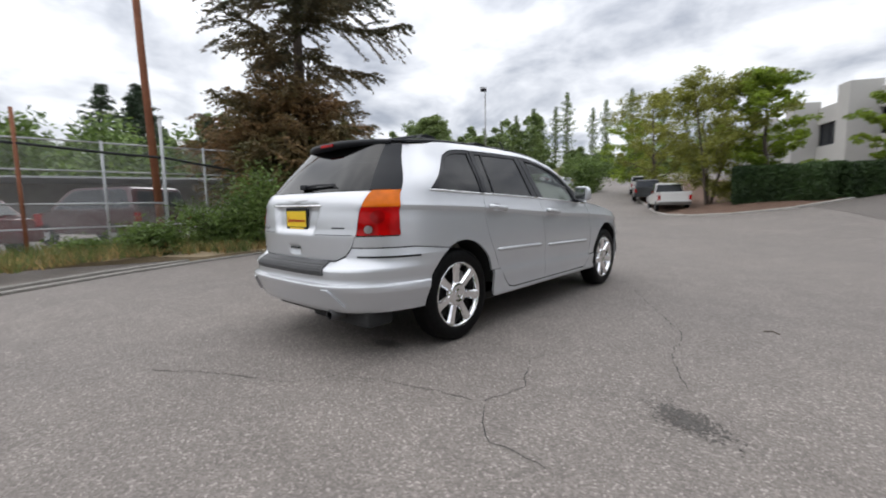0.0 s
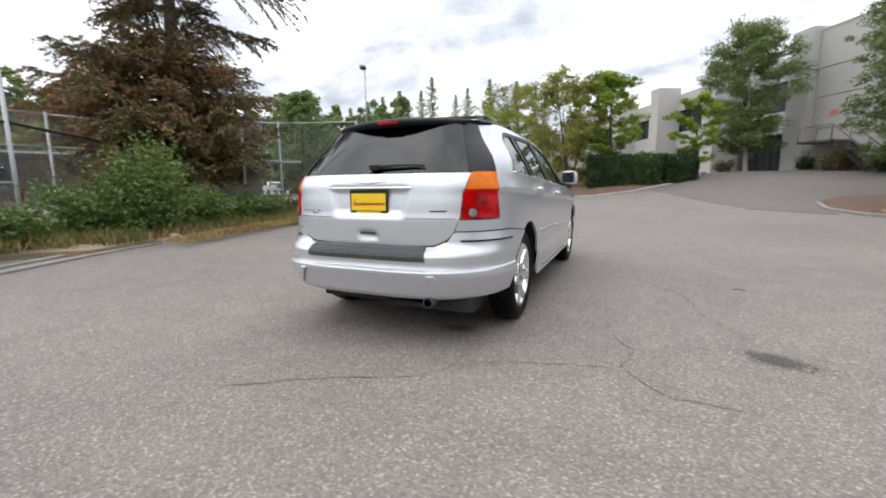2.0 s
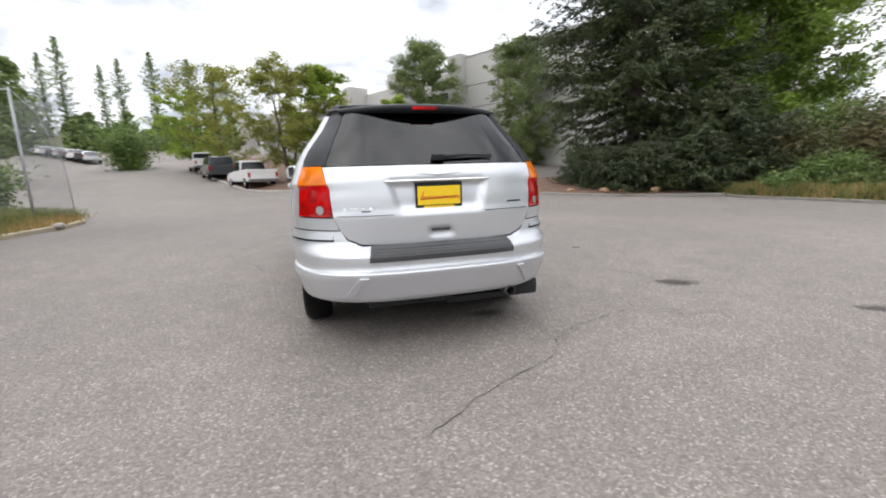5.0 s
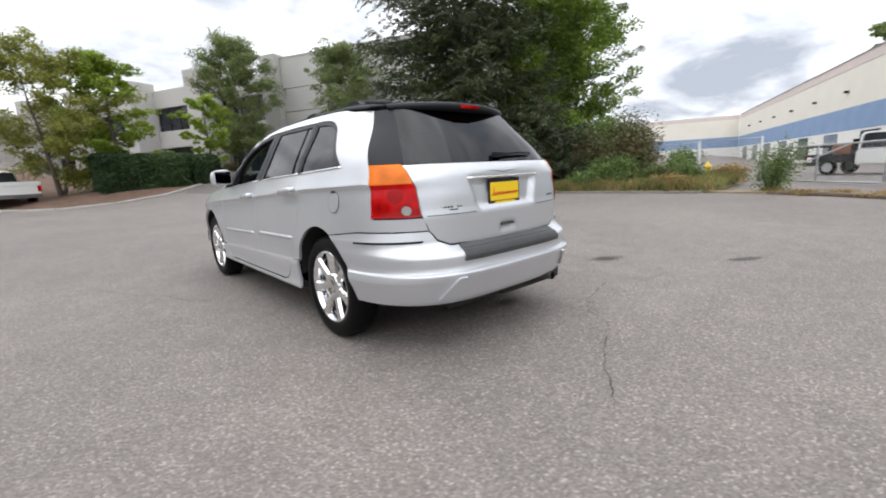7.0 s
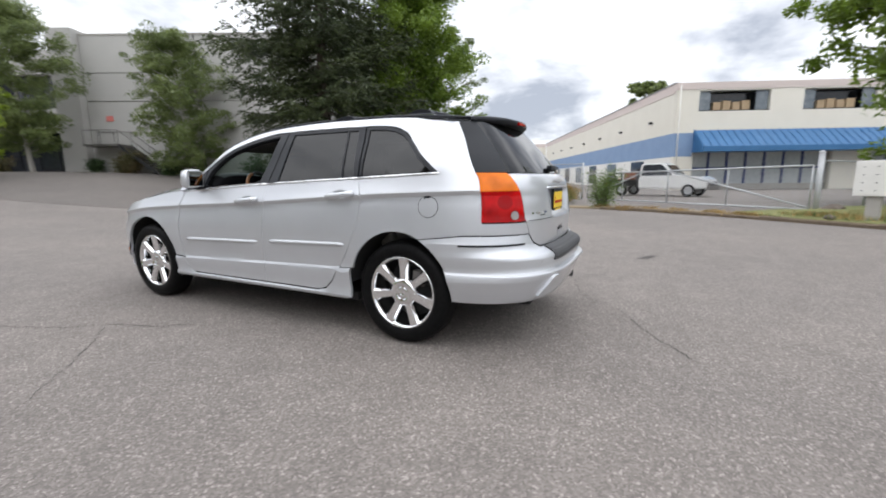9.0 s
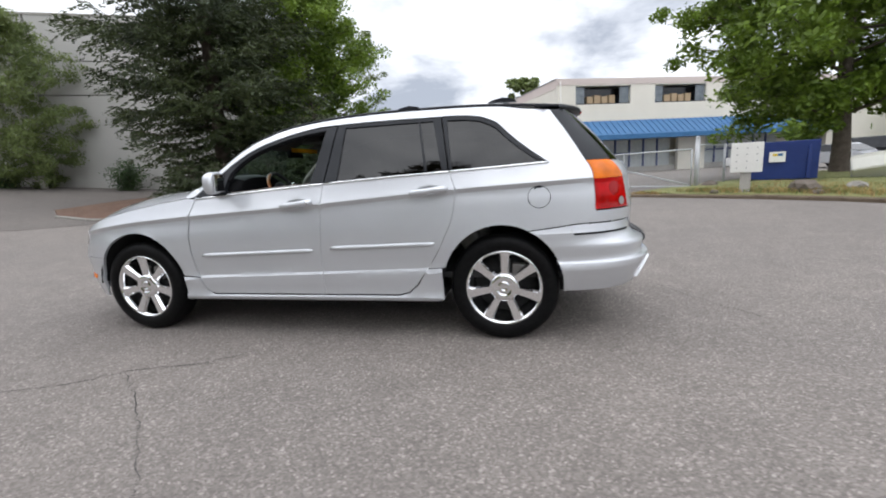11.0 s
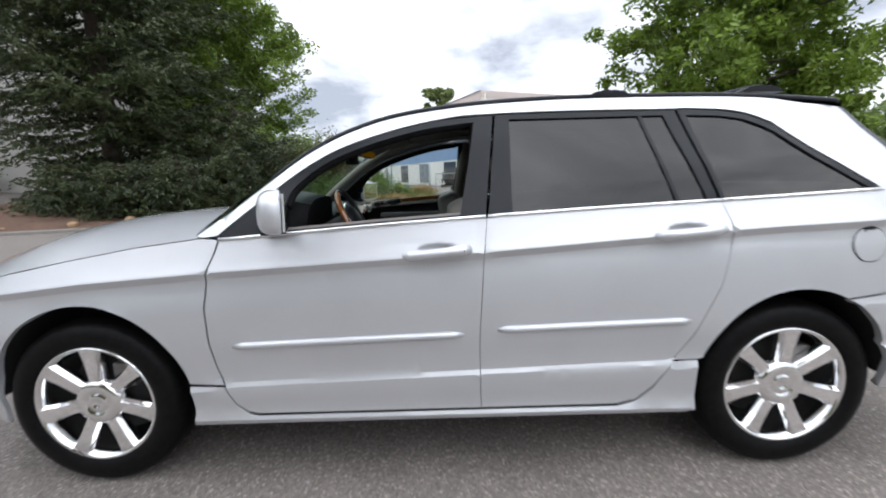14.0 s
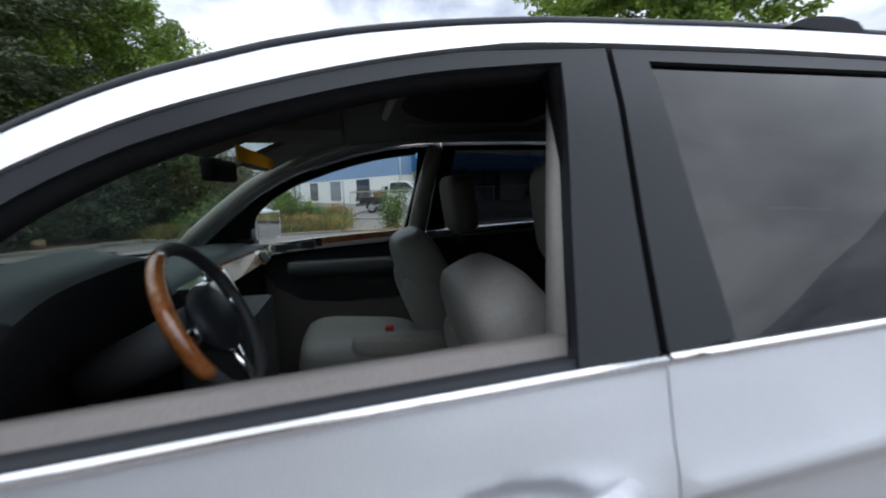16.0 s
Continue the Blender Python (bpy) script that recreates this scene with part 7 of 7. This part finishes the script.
part("barrel", lathe(bmesh.new(), [(-0.1, 0.17), (0.04, 0.17), (0.05, 0.12), (0.52, 0.115), (0.53, 0.15), (0.58, 0.15), (0.66, 0.12), (0.72, 0.06), (0.74, 0.035), (0.79, 0.035), (0.80, 0.001)], 20, "z"), YELPAINT, hy, smooth=True)
part("nozzle", lathe(bmesh.new(), [(-0.22, 0.001), (-0.22, 0.075), (-0.17, 0.08), (-0.10, 0.06), (0.10, 0.06), (0.17, 0.08), (0.22, 0.075), (0.22, 0.001)], 16, "x", (0, 0, 0.42)), YELPAINT, hy, smooth=True)
part("outlet", lathe(bmesh.new(), [(-0.24, 0.001), (-0.24, 0.09), (-0.18, 0.095), (-0.10, 0.07)], 16, "y", (0, 0, 0.36)), YELPAINT, hy, smooth=True)
tb = thing("truck_cap", "upturned pale fibreglass truck cap with dark hollow on grass", "truck cap", pose(12.6, -12.6, 0.62, 38, 10, 62))
bm = bmesh.new()
prism(bm, [(-0.42, -0.36), (-0.60, 0.0), (-0.66, 0.05), (0.66, 0.05), (0.60, 0.0), (0.42, -0.36)], lambda u, v, w: Vector((w, u, v)), -0.82, 0.82)
bmesh.ops.bevel(bm, geom=bm.edges[:], offset=0.03, segments=2, affect="EDGES")
part("shell", bm, OFFWHITE, tb)
# The shell is solid: a thin black plate paints the hollow's shade.
part("hollow", boxbm(-0.62, -0.44, 0.052, 0.62, 0.44, 0.06, 0.0), VOID, tb, "black sheet painting the shade of the hollow")
for y0 in (-0.52, 0.46):
    part("rim", boxbm(-0.78, y0, 0.03, 0.78, y0 + 0.06, 0.10, 0.015), OFFWHITE, tb)
for x0 in (-0.78, 0.70):
    part("rim", boxbm(x0, -0.46, 0.03, x0 + 0.08, 0.46, 0.10, 0.015), OFFWHITE, tb)
part("strut", tubebm([(-0.5, -0.3, 0.07), (0.1, 0.1, 0.10), (0.5, 0.3, 0.07)], 0.03, 6), DARK, tb, smooth=True)
wb = thing("wooden_crate", "large plywood crate with a dark green cover on grass", "crate", pose(13.6, -15.6, 0.15, 0, 0, 40))
part("side_board", boxbm(-1.2, -0.7, 0, 1.2, 0.7, 0.95, 0.02), PLY, wb)
part("cover", boxbm(-1.25, -0.75, 0.95, 1.25, 0.75, 1.15, 0.04), surface("green_tarp", (0.02, 0.06, 0.045), (0.035, 0.09, 0.065), rough=0.5), wb, "dark green cover")


def rock(x, y, z, s, seed, mat=ROCK, label="grey boulder at the edge of the grass"):
    r = random.Random(seed)
    bm = bmesh.new()
    bmesh.ops.create_icosphere(bm, subdivisions=2, radius=1.0)
    o = Vector((r.random() * 9, r.random() * 9, r.random() * 9))
    for v in bm.verts:
        k = 1 + 0.35 * noise.noise(v.co * 1.3 + o)
        v.co = Vector((v.co.x * s * 1.25 * k, v.co.y * s * k, v.co.z * s * 0.7 * k + s * 0.3))
    ob = solid("boulder", bm, mat, label, "rock")
    ob.location = (x, y, z)


BROWNROCK = surface("brown_rock", (0.08, 0.065, 0.052), (0.18, 0.15, 0.125), rough=0.9, coarse=6, fine=40, relief=0.9, depth=0.02)
rock(9.0, -8.5, 0.12, 0.34, 1, BROWNROCK, "brown boulder at the edge of the grass")
rock(12.2, -7.4, 0.10, 0.26, 2, BROWNROCK, "brown boulder beside the gate post")
rock(8.9, -9.6, 0.15, 0.20, 3)
rock(9.8, -6.7, 0.10, 0.12, 4, BROWNROCK, "small brown stone in the earth edge")
rock(8.3, -8.4, 0.10, 0.14, 5, BROWNROCK, "small brown stone in the earth edge")
for i, (x, y) in enumerate(((8.5, 11.6), (9.3, 10.4), (10.2, 9.4), (10.7, 9.0), (8.5, 12.6), (11.5, 8.2))):
    rock(x, y, 0.16, 0.10 + 0.03 * (i % 3), 20 + i, PLY, "pale broken stone on the mulch")
for i, (x, y) in enumerate(((-7.05, 2.3), (-7.0, 0.9), (-6.9, 7.6), (-7.3, 9.0))):
    rock(x, y, 0.06, 0.09 + 0.02 * (i % 3), 40 + i, CONCRETE, "lump of broken concrete at the kerb")

# ---- trees, shrubs, weeds ----
conifer("cedar_tree", "tall half-browned conifer with bare trunk and ragged layered branches", (-10.85, 4.0, 0), 15.5, 2.9, 0.24, L_PINE, 3, clear=0.40, whorls=15, arms=6, shape=((0, 0.65), (0.2, 0.95), (0.7, 0.75), (1, 0.15)), leaf=0.07, twig=0.10, sag=0.34, lift=0.12, bare=0.28, fan=0.44, ragged=0.5, dense_=58)
conifer("cedar_tree", "broad browned lower conifer with layered boughs", (-11.0, 3.6, 0), 5.8, 3.0, 0.2, L_CEDAR, 33, clear=0.25, whorls=13, arms=13, shape=((0, 0.75), (0.35, 1.0), (0.75, 0.78), (1, 0.22)), leaf=0.06, twig=0.10, sag=0.14, lift=0.12, bare=0.12, fan=0.38, ragged=0.16, dense_=48)
conifer("spruce_tree", "large dark green spruce with drooping boughs down to the mulch", (14.1, 12.6, 0.2), 17.0, 4.6, 0.35, L_SPRUCE, 4, clear=0.02, whorls=28, arms=11, shape=((0, 0.42), (0.12, 0.62), (0.35, 1.0), (0.55, 0.9), (1, 0.06)), leaf=0.095, twig=0.15, sag=0.30, lift=0.16, bare=0.1, fan=0.36, ragged=0.32, dense_=20)
conifer("spruce_tree", "low dark green spruce beside a larger one", (14.2, 10.6, 0.2), 3.4, 1.7, 0.12, L_SPRUCE, 14, clear=0.02, whorls=12, arms=9, shape=((0, 0.9), (0.4, 1.0), (0.8, 0.6), (1, 0.1)), leaf=0.08, twig=0.11, sag=0.15, lift=0.2, dense_=24)
for x, y, h_, r_, sd_ in ((11.4, 12.0, 1.8, 1.5, 81), (11.1, 10.2, 1.8, 1.35, 84), (11.8, 8.8, 1.9, 1.35, 82), (13.1, 7.6, 2.0, 1.4, 83), (14.6, 6.8, 1.9, 1.4, 85)):
    conifer("juniper", "low dense dark green juniper on the mulch", (x, y, 0.15), h_, r_, 0.06, L_SPRUCE, sd_, clear=0.0, whorls=9, arms=10, shape=((0, 1.0), (0.5, 0.9), (1, 0.35)), leaf=0.07, twig=0.10, sag=-0.15, lift=0.1, dense_=26)
conifer("spruce_tree", "low dark green spruce beside a larger one", (14.9, 8.2, 0.2), 4.2, 2.3, 0.12, L_SPRUCE, 15, clear=0.02, whorls=13, arms=9, shape=((0, 0.9), (0.4, 1.0), (0.8, 0.6), (1, 0.1)), leaf=0.08, twig=0.11, sag=0.15, lift=0.2, dense_=24)
broadleaf("leafy_tree", "tall fresh green tree behind the spruce", (20.5, 11.5, 0), 13.0, 4.3, 0.22, L_MAPLE, 5, 0.05, 0.11, 54, 8, 210, puff=(0.10, 0.21))
broadleaf("leafy_tree", "dark green tree behind the spruce", (23.5, 12.0, 0), 12.0, 3.0, 0.2, L_BIRCH, 6, 0.15, 0.11, 20, 6, 80)
broadleaf("maple_tree", "broad fresh green maple with a dark trunk on the lawn", (17.3, -14.1, 0.1), 13.0, 6.6, 0.30, L_MAPLE, 7, 0.22, 0.16, 44, 9, 180, up=0.5, puff=(0.07, 0.15))
broadleaf("street_tree", "thin olive-green tree with upright twigs in the mulch bed", (-2.4, 26.6, 0.75), 7.8, 3.3, 0.16, L_OLIVE, 8, 0.12, 0.085, 34, 7, 130, stems=3, up=1.2)
broadleaf("street_tree", "bright green tree with tiered branches in the mulch bed", (0.5, 26.6, 0.8), 8.3, 2.4, 0.16, L_BRIGHT, 9, 0.12, 0.10, 26, 7, 120, up=0.6)
broadleaf("street_tree", "olive-green tree further along the road", (-8.2, 36.5, ground_z(-8.2, 36.5) + 0.3), 9.2, 3.8, 0.18, L_OLIVE, 10, 0.12, 0.12, 22, 6, 80)
broadleaf("street_tree", "green tree low to the ground by the road", (-11.8, 43.0, ground_z(-11.8, 43) + 0.3), 7.4, 3.6, 0.18, L_BRIGHT, 11, 0.05, 0.13, 22, 6, 80)
shrub("roadside_bush", "big dense green bush beside the road", (-19.0, 47.0, ground_z(-19, 47) - 0.1), (3.1, 3.1, 4.9), L_SHRUB, 12, 6500, 0.17, category="bush")
for x, y, h_, r_, sd_ in ((-29.0, 29.5, 10.5, 3.4, 91), (-34.0, 35.0, 12.0, 3.8, 92), (-25.5, 34.5, 8.2, 2.8, 93)):
    broadleaf("lot_tree", "full green tree at the edge of the fenced lot", (x, y, ground_z(x, y)), h_, r_, 0.2, L_WOOD, sd_, 0.04, 0.17, 34, 7, 90, puff=(0.10, 0.2))
broadleaf("young_tree", "small yellow-green tree in front of the office", (5.6, 28.4, 1.2), 6.2, 1.9, 0.09, L_BRIGHT, 13, 0.3, 0.11, 16, 5, 70, up=0.6)
broadleaf("birch_tree", "tall pendulous birch in front of the office", (9.3, 32.4, 1.6), 11.2, 2.8, 0.14, L_BIRCH, 16, 0.2, 0.085, 40, 8, 170, BIRCHBARK, 0.9, up=0.7, puff=(0.13, 0.26))
broadleaf("birch_tree", "rounded green birch before the blank office wall", (15.4, 25.6, 1.1), 10.2, 3.0, 0.16, L_BIRCH, 17, 0.10, 0.085, 46, 8, 110, BIRCHBARK, 0.9, up=0.6, puff=(0.09, 0.2))


def hedge(x0, y0, x1, y1, wd, z0, h, seed):
    r = random.Random(seed)
    m = Mesh()
    a, b = Vector((x0, y0, 0)), Vector((x1, y1, 0))
    t = (b - a).normalized()
    s = Vector((-t.y, t.x, 0))
    L = (b - a).length
    g = np.random.default_rng(seed)
    n = 26000
    u, v, w = g.uniform(0, L, n), g.uniform(-wd, wd, n), g.uniform(0, h, n)
    f = g.random(n)
    w = np.where(f < 0.35, h, w)
    v = np.where((f >= 0.35) & (f < 0.85), np.sign(v) * wd, v)
    u = np.where(f >= 0.85, np.where(g.random(n) < 0.5, 0, L), u)
    k = 1 - 0.16 * np.maximum(0, (w / h - 0.75) * 4) ** 2
    lump = 0.12 * np.sin(u * 1.9 + seed) * np.cos(v * 2.3) + 0.06 * np.sin(u * 5.1) * np.sin(w * 4.2 + 1)
    p = np.array(a) + np.outer(u, np.array(t)) + np.outer(v * k + lump * 0.6, np.array(s)) + np.outer(z0 + w + lump, (0, 0, 1)) + g.normal(size=(n, 3)) * 0.05
    q = unit(g.normal(size=(n, 3))) * 0.075
    m.quads(p, q, unit(np.cross(q, g.normal(size=(n, 3)))) * 0.045)
    root = thing("hedge", "clipped dark green hedge on a mulch bed", "hedge")
    bm = bmesh.new()
    mm = Matrix.Translation((a + b) / 2) @ Matrix(((t.x, s.x, 0, 0), (t.y, s.y, 0, 0), (0, 0, 1, 0), (0, 0, 0, 1)))
    box(bm, -L / 2 + 0.12, -wd + 0.12, z0 - 0.1, L / 2 - 0.12, wd - 0.12, z0 + h - 0.15, 0.1, mm)
    part("inner_mass", bm, L_HEDGE, root)
    m.link("leaves", L_HEDGE, root)


hedge(-0.9, 25.0, 3.2, 25.7, 0.9, 0.65, 2.1, 1)
hedge(3.25, 25.75, 5.0, 27.2, 0.85, 0.75, 2.0, 2)
shrub("office_bush", "low reddish bush below the outside stair", (13.3, 29.85, ground_z(13.3, 29.85)), (1.5, 1.3, 1.3), L_RUST, 21, 3200, 0.09)
shrub("office_bush", "round green bush at the office wall", (14.7, 27.2, ground_z(14.7, 27.2)), (1.0, 1.0, 1.1), L_HEDGE, 22, 2400, 0.08)
shrub("office_bush", "round green bush at the office wall", (17.2, 21.9, ground_z(17.2, 21.9)), (1.2, 1.2, 1.6), L_HEDGE, 23, 2800, 0.08)
shrub("office_bush", "low green bush at the office wall", (12.6, 32.4, 1.9), (1.0, 0.9, 0.8), L_HEDGE, 24, 1000, 0.09)
shrub("office_bush", "low reddish bush at the office wall", (8.2, 33.6, 1.7), (0.9, 0.8, 1.0), L_RUST, 25, 1000, 0.09)

shrub("wild_shrub", "dense green wild shrub at the kerb", (-8.4, 2.5, 0.15), (1.0, 1.2, 0.9), L_SHRUB, 31, 7000, 0.055)
shrub("wild_shrub", "tall feathery green shrub below the browned conifer", (-7.7, 0.7, 0.15), (1.1, 1.3, 1.85), L_SHRUB, 32, 8000, 0.055)
shrub("wild_shrub", "dense green wild shrub at the kerb", (-8.0, -0.1, 0.15), (0.9, 1.0, 1.0), L_SHRUB, 33, 4200, 0.052)
shrub("wild_shrub", "green wild shrub below the fence", (-8.5, 4.4, 0.15), (1.0, 1.3, 0.75), L_SHRUB, 34, 4400, 0.055)
shrub("wild_shrub", "low brown and green bramble below the fence", (-8.5, 6.3, 0.15), (0.8, 1.4, 0.5), L_RUST, 35, 1800, 0.07)
shrub("lot_bush", "rounded green bush behind the tall fence", (-12.6, 14.6, 0.1), (1.7, 1.7, 1.9), L_SHRUB, 36, 5000, 0.10)
shrub("gate_bush", "loose feathery green bush at the gate", (13.6, -1.1, 0.05), (0.9, 0.9, 1.3), L_SHRUB, 37, 3200, 0.045)
shrub("wild_shrub", "reddish brown and green wild shrub at the fence", (16.6, 4.4, 0.15), (1.5, 1.6, 2.7), L_RUST, 38, 7000, 0.08)
shrub("wild_shrub", "green wild shrub at the kerb", (14.8, 4.6, 0.15), (1.1, 1.2, 1.1), L_SHRUB, 39, 4200, 0.07)
shrub("wild_shrub", "low green wild shrub at the kerb", (13.5, 5.0, 0.1), (0.7, 0.8, 0.7), L_SHRUB, 46, 2600, 0.06)
shrub("wild_shrub", "low green and yellow wild shrub at the kerb", (14.2, 3.3, 0.1), (0.7, 0.8, 0.6), L_GRASS, 47, 2400, 0.06)
shrub("wild_shrub", "dry yellow weed clump at the kerb", (14.0, 1.9, 0.1), (0.6, 0.8, 0.5), L_DRY, 48, 1800, 0.06)
for x, y, h_, mt, sd_ in ((14.9, 3.9, 1.15, L_SHRUB, 94), (14.8, 2.7, 0.85, L_GRASS, 95), (15.4, 1.7, 0.9, L_SHRUB, 96), (16.4, 2.6, 1.2, L_SHRUB, 97), (17.2, 0.9, 0.7, L_DRY, 98)):
    shrub("weed_clump", "loose overgrown weeds on the verge near the hydrant", (x, y, 0.12), (0.7, 0.75, h_), mt, sd_, 2600, 0.05)
shrub("wild_shrub", "green wild shrub behind the hydrant", (19.4, 3.4, 0.1), (1.0, 1.0, 1.5), L_SHRUB, 40, 2000, 0.08)
shrub("wild_shrub", "brown and green wild shrub below the spruce", (15.8, 6.3, 0.15), (1.5, 1.5, 2.2), L_RUST, 41, 6500, 0.08)
shrub("wild_shrub", "tall dense green wild shrub below the leafy tree", (18.6, 6.8, 0.1), (1.9, 1.7, 3.4), L_SHRUB, 42, 8000, 0.09)
shrub("wild_shrub", "brown and green wild shrub below the leafy tree", (20.6, 6.0, 0.1), (1.6, 1.6, 3.0), L_RUST, 43, 6000, 0.09)
shrub("wild_shrub", "green feathery weeds at the rusty fence post", (-7.75, -1.5, 0.1), (0.7, 0.9, 0.75), L_SHRUB, 44, 3600, 0.06)
shrub("wild_shrub", "low green feathery weeds below the fence", (-8.1, -2.6, 0.1), (0.5, 0.8, 0.45), L_SHRUB, 45, 2000, 0.05)

west = [(x - 0.25 - o, y, 0.12 + 0.05 * o, 0.35) for o in (0.0, 0.5, 1.1, 1.8, 2.5) for x, y in dense(KL, 0.4)[:-30] if y > -0.4 or o > 0.3 + 0.2 * abs(y)]
blades("dry_grass", "dry yellow grass along the kerb and fence", west, L_DRY, 51, 7500, 0.19)
blades("dry_grass", "thick fringe of yellow dry grass over the kerb", [(x + o, y, 0.10, 0.12) for o in (-0.14, -0.3, -0.5) for x, y in dense(KL, 0.25)[:-30] if y > 0.4], L_DRY, 58, 4500, 0.10)
blades("green_weeds", "green weeds along the kerb and fence", [p for p in west if p[0] < -7.35 or p[1] < 0.5], L_GRASS, 52, 7500, 0.24)
east = [(x + 0.3 + o, y, 0.10 + 0.05 * o, 0.4) for o in (0.0, 0.6, 1.4, 2.4, 3.5) for x, y in dense([p for p in KR if p[1] > 0.3], 0.4)[:-12]]
blades("dry_grass", "dry yellow grass on the verge by the hydrant", east, L_DRY, 53, 4200, 0.34)
blades("green_weeds", "green weeds on the verge by the hydrant", east, L_GRASS, 54, 5200, 0.34)
south = [(x + 0.5 + o * 0.6, y - 0.5 - o, 0.16, 0.6) for o in (0.0, 0.9, 1.9, 3.0, 4.4) for x, y in dense([p for p in KR if p[1] < -5], 0.5)[:-14]]
blades("lawn_grass", "short patchy lawn grass", south, L_GRASS, 55, 6000, 0.09)
blades("dry_grass", "dry grass tufts along the kerb of the lawn", [p for p in south if p[1] > -10.5], L_DRY, 56, 2200, 0.10)
gatew = [(x + 0.4, y, 0.06, 0.3) for x, y in KR if -5 < y < 0.7] + [(12.7, -2.0, 0.06, 0.4), (12.0, -3.6, 0.06, 0.4), (11.0, -5.2, 0.06, 0.4)]
blades("dry_grass", "dry grass in the gateway", gatew, L_DRY, 57, 700, 0.12)

# far woods: separate trees near their edge, and one mass behind
fr = random.Random(77)
fir = conifer("fir_tree", "tall dark fir far behind the lot", (-67, 12.6, 0), 17, 3.6, 0.3, L_FIR, 61, clear=0.12, whorls=22, arms=8, shape=((0, 0.85), (0.3, 1.0), (0.7, 0.6), (1, 0.08)), leaf=0.30, twig=0.5, sag=0.25, ragged=0.4, dense_=6, group="far firs")
for x, y, s_ in ((-66, 8.2, 1.0), (-64, 11, 0.92), (-70, 13, 1.1), (-54, 16.5, 0.72)):
    copy_thing(fir, pose(x, y, 0, 0, 0, fr.uniform(0, 360)) @ Matrix.Scale(s_, 4))
pop = conifer("poplar_tree", "slim tall tree in the far wood", (-52, 91, 0), 24, 2.1, 0.25, L_WOOD, 62, clear=0.08, whorls=46, arms=3, shape=((0, 0.6), (0.2, 0.9), (0.45, 0.75), (0.6, 1.0), (0.8, 0.6), (1, 0.12)), leaf=0.27, twig=0.36, sag=-0.75, lift=0.1, ragged=0.6, dense_=7, group="far slim trees")
for x, y, s_ in ((-47.5, 94, 0.86), (-43.5, 92, 0.98), (-58, 86, 0.85), (-38.5, 95, 0.78), (-35.5, 95, 0.84), (-30.5, 97, 0.92), (-64, 80, 0.8), (-24.5, 99, 0.88), (-70, 74, 0.85), (-21, 104, 0.85), (-18.5, 104, 0.78), (-55, 88, 0.80), (-61, 83, 0.92), (-67, 77, 0.74), (-74, 70, 0.82), (-50, 92, 0.72), (-78, 66, 0.76)):
    copy_thing(pop, pose(x, y, ground_z(x, y) - 0.3, 0, 0, fr.uniform(0, 360)) @ Matrix.Scale(s_ * 0.86, 4))
m = Mesh()
for i in range(340):
    az = radians(fr.uniform(-8, 112))
    R_ = fr.uniform(92, 120)
    hh = fr.uniform(9, 14) if az < radians(28) else fr.uniform(14, 22) if az < radians(78) else fr.uniform(10, 16)
    cx, cy = -math.sin(az) * R_, math.cos(az) * R_
    for k in range(9):
        z = hh * (0.10 + 0.105 * k)
        leaf_clump(m, fr, Vector((cx, cy, z)) + rvec(fr, 0.7), 2.6 * math.sin(math.pi * min(0.97, 0.30 + z / hh * 0.66)) + 0.3, 78, 0.58, 0.9)
tagged(m.link("far_wood", L_WOOD), "green mixed wood far behind the lots", "woods", kind="stuff")
m = Mesh()
for i in range(70):
    az = radians(fr.uniform(60, 112))
    R_ = fr.uniform(48, 62)
    hh = fr.uniform(6, 12)
    cx, cy = -math.sin(az) * R_, math.cos(az) * R_
    for k in range(6):
        z = hh * (0.1 + 0.14 * k)
        leaf_clump(m, fr, Vector((cx, cy, z)) + rvec(fr, 0.8), 2.6 * math.sin(math.pi * min(0.95, 0.3 + z / hh * 0.65)) + 0.4, 46, 0.42, 0.8)
tagged(m.link("far_wood", L_SHRUB), "green bushes and low trees behind the shed", "woods", kind="stuff")
m = Mesh()
for i in range(80):
    az = radians(fr.uniform(-170, -122))
    R_ = fr.uniform(60, 90)
    hh = fr.uniform(6, 11)
    cx, cy = -math.sin(az) * R_, math.cos(az) * R_
    for k in range(8):
        z = hh * (0.12 + 0.11 * k)
        leaf_clump(m, fr, Vector((cx, cy, z)) + rvec(fr, 0.9), 3.4 * math.sin(math.pi * min(0.95, 0.25 + z / hh * 0.72)) + 0.5, 40, 0.6, 0.8)
tagged(m.link("far_wood", L_WOOD), "green trees far beyond the lawn", "woods", kind="stuff")
broadleaf("far_tree", "round dark tree above the warehouse roof", (91.0, -1.0, 0), 20, 5.0, 0.4, L_BIRCH, 71, 0.3, 0.5, 18, 5, 60)
m = Mesh()
for i in range(260):
    az = radians(fr.uniform(112, 235))
    R_ = fr.uniform(95, 140)
    hh = fr.uniform(5, 10)
    cx, cy = -math.sin(az) * R_, math.cos(az) * R_
    for k in range(6):
        z = hh * (0.12 + 0.15 * k)
        leaf_clump(m, fr, Vector((cx, cy, z)) + rvec(fr, 0.9), 3.0, 22, 0.75, 0.8)
tagged(m.link("far_wood", L_WOOD), "green trees closing the lot behind", "woods", kind="stuff")
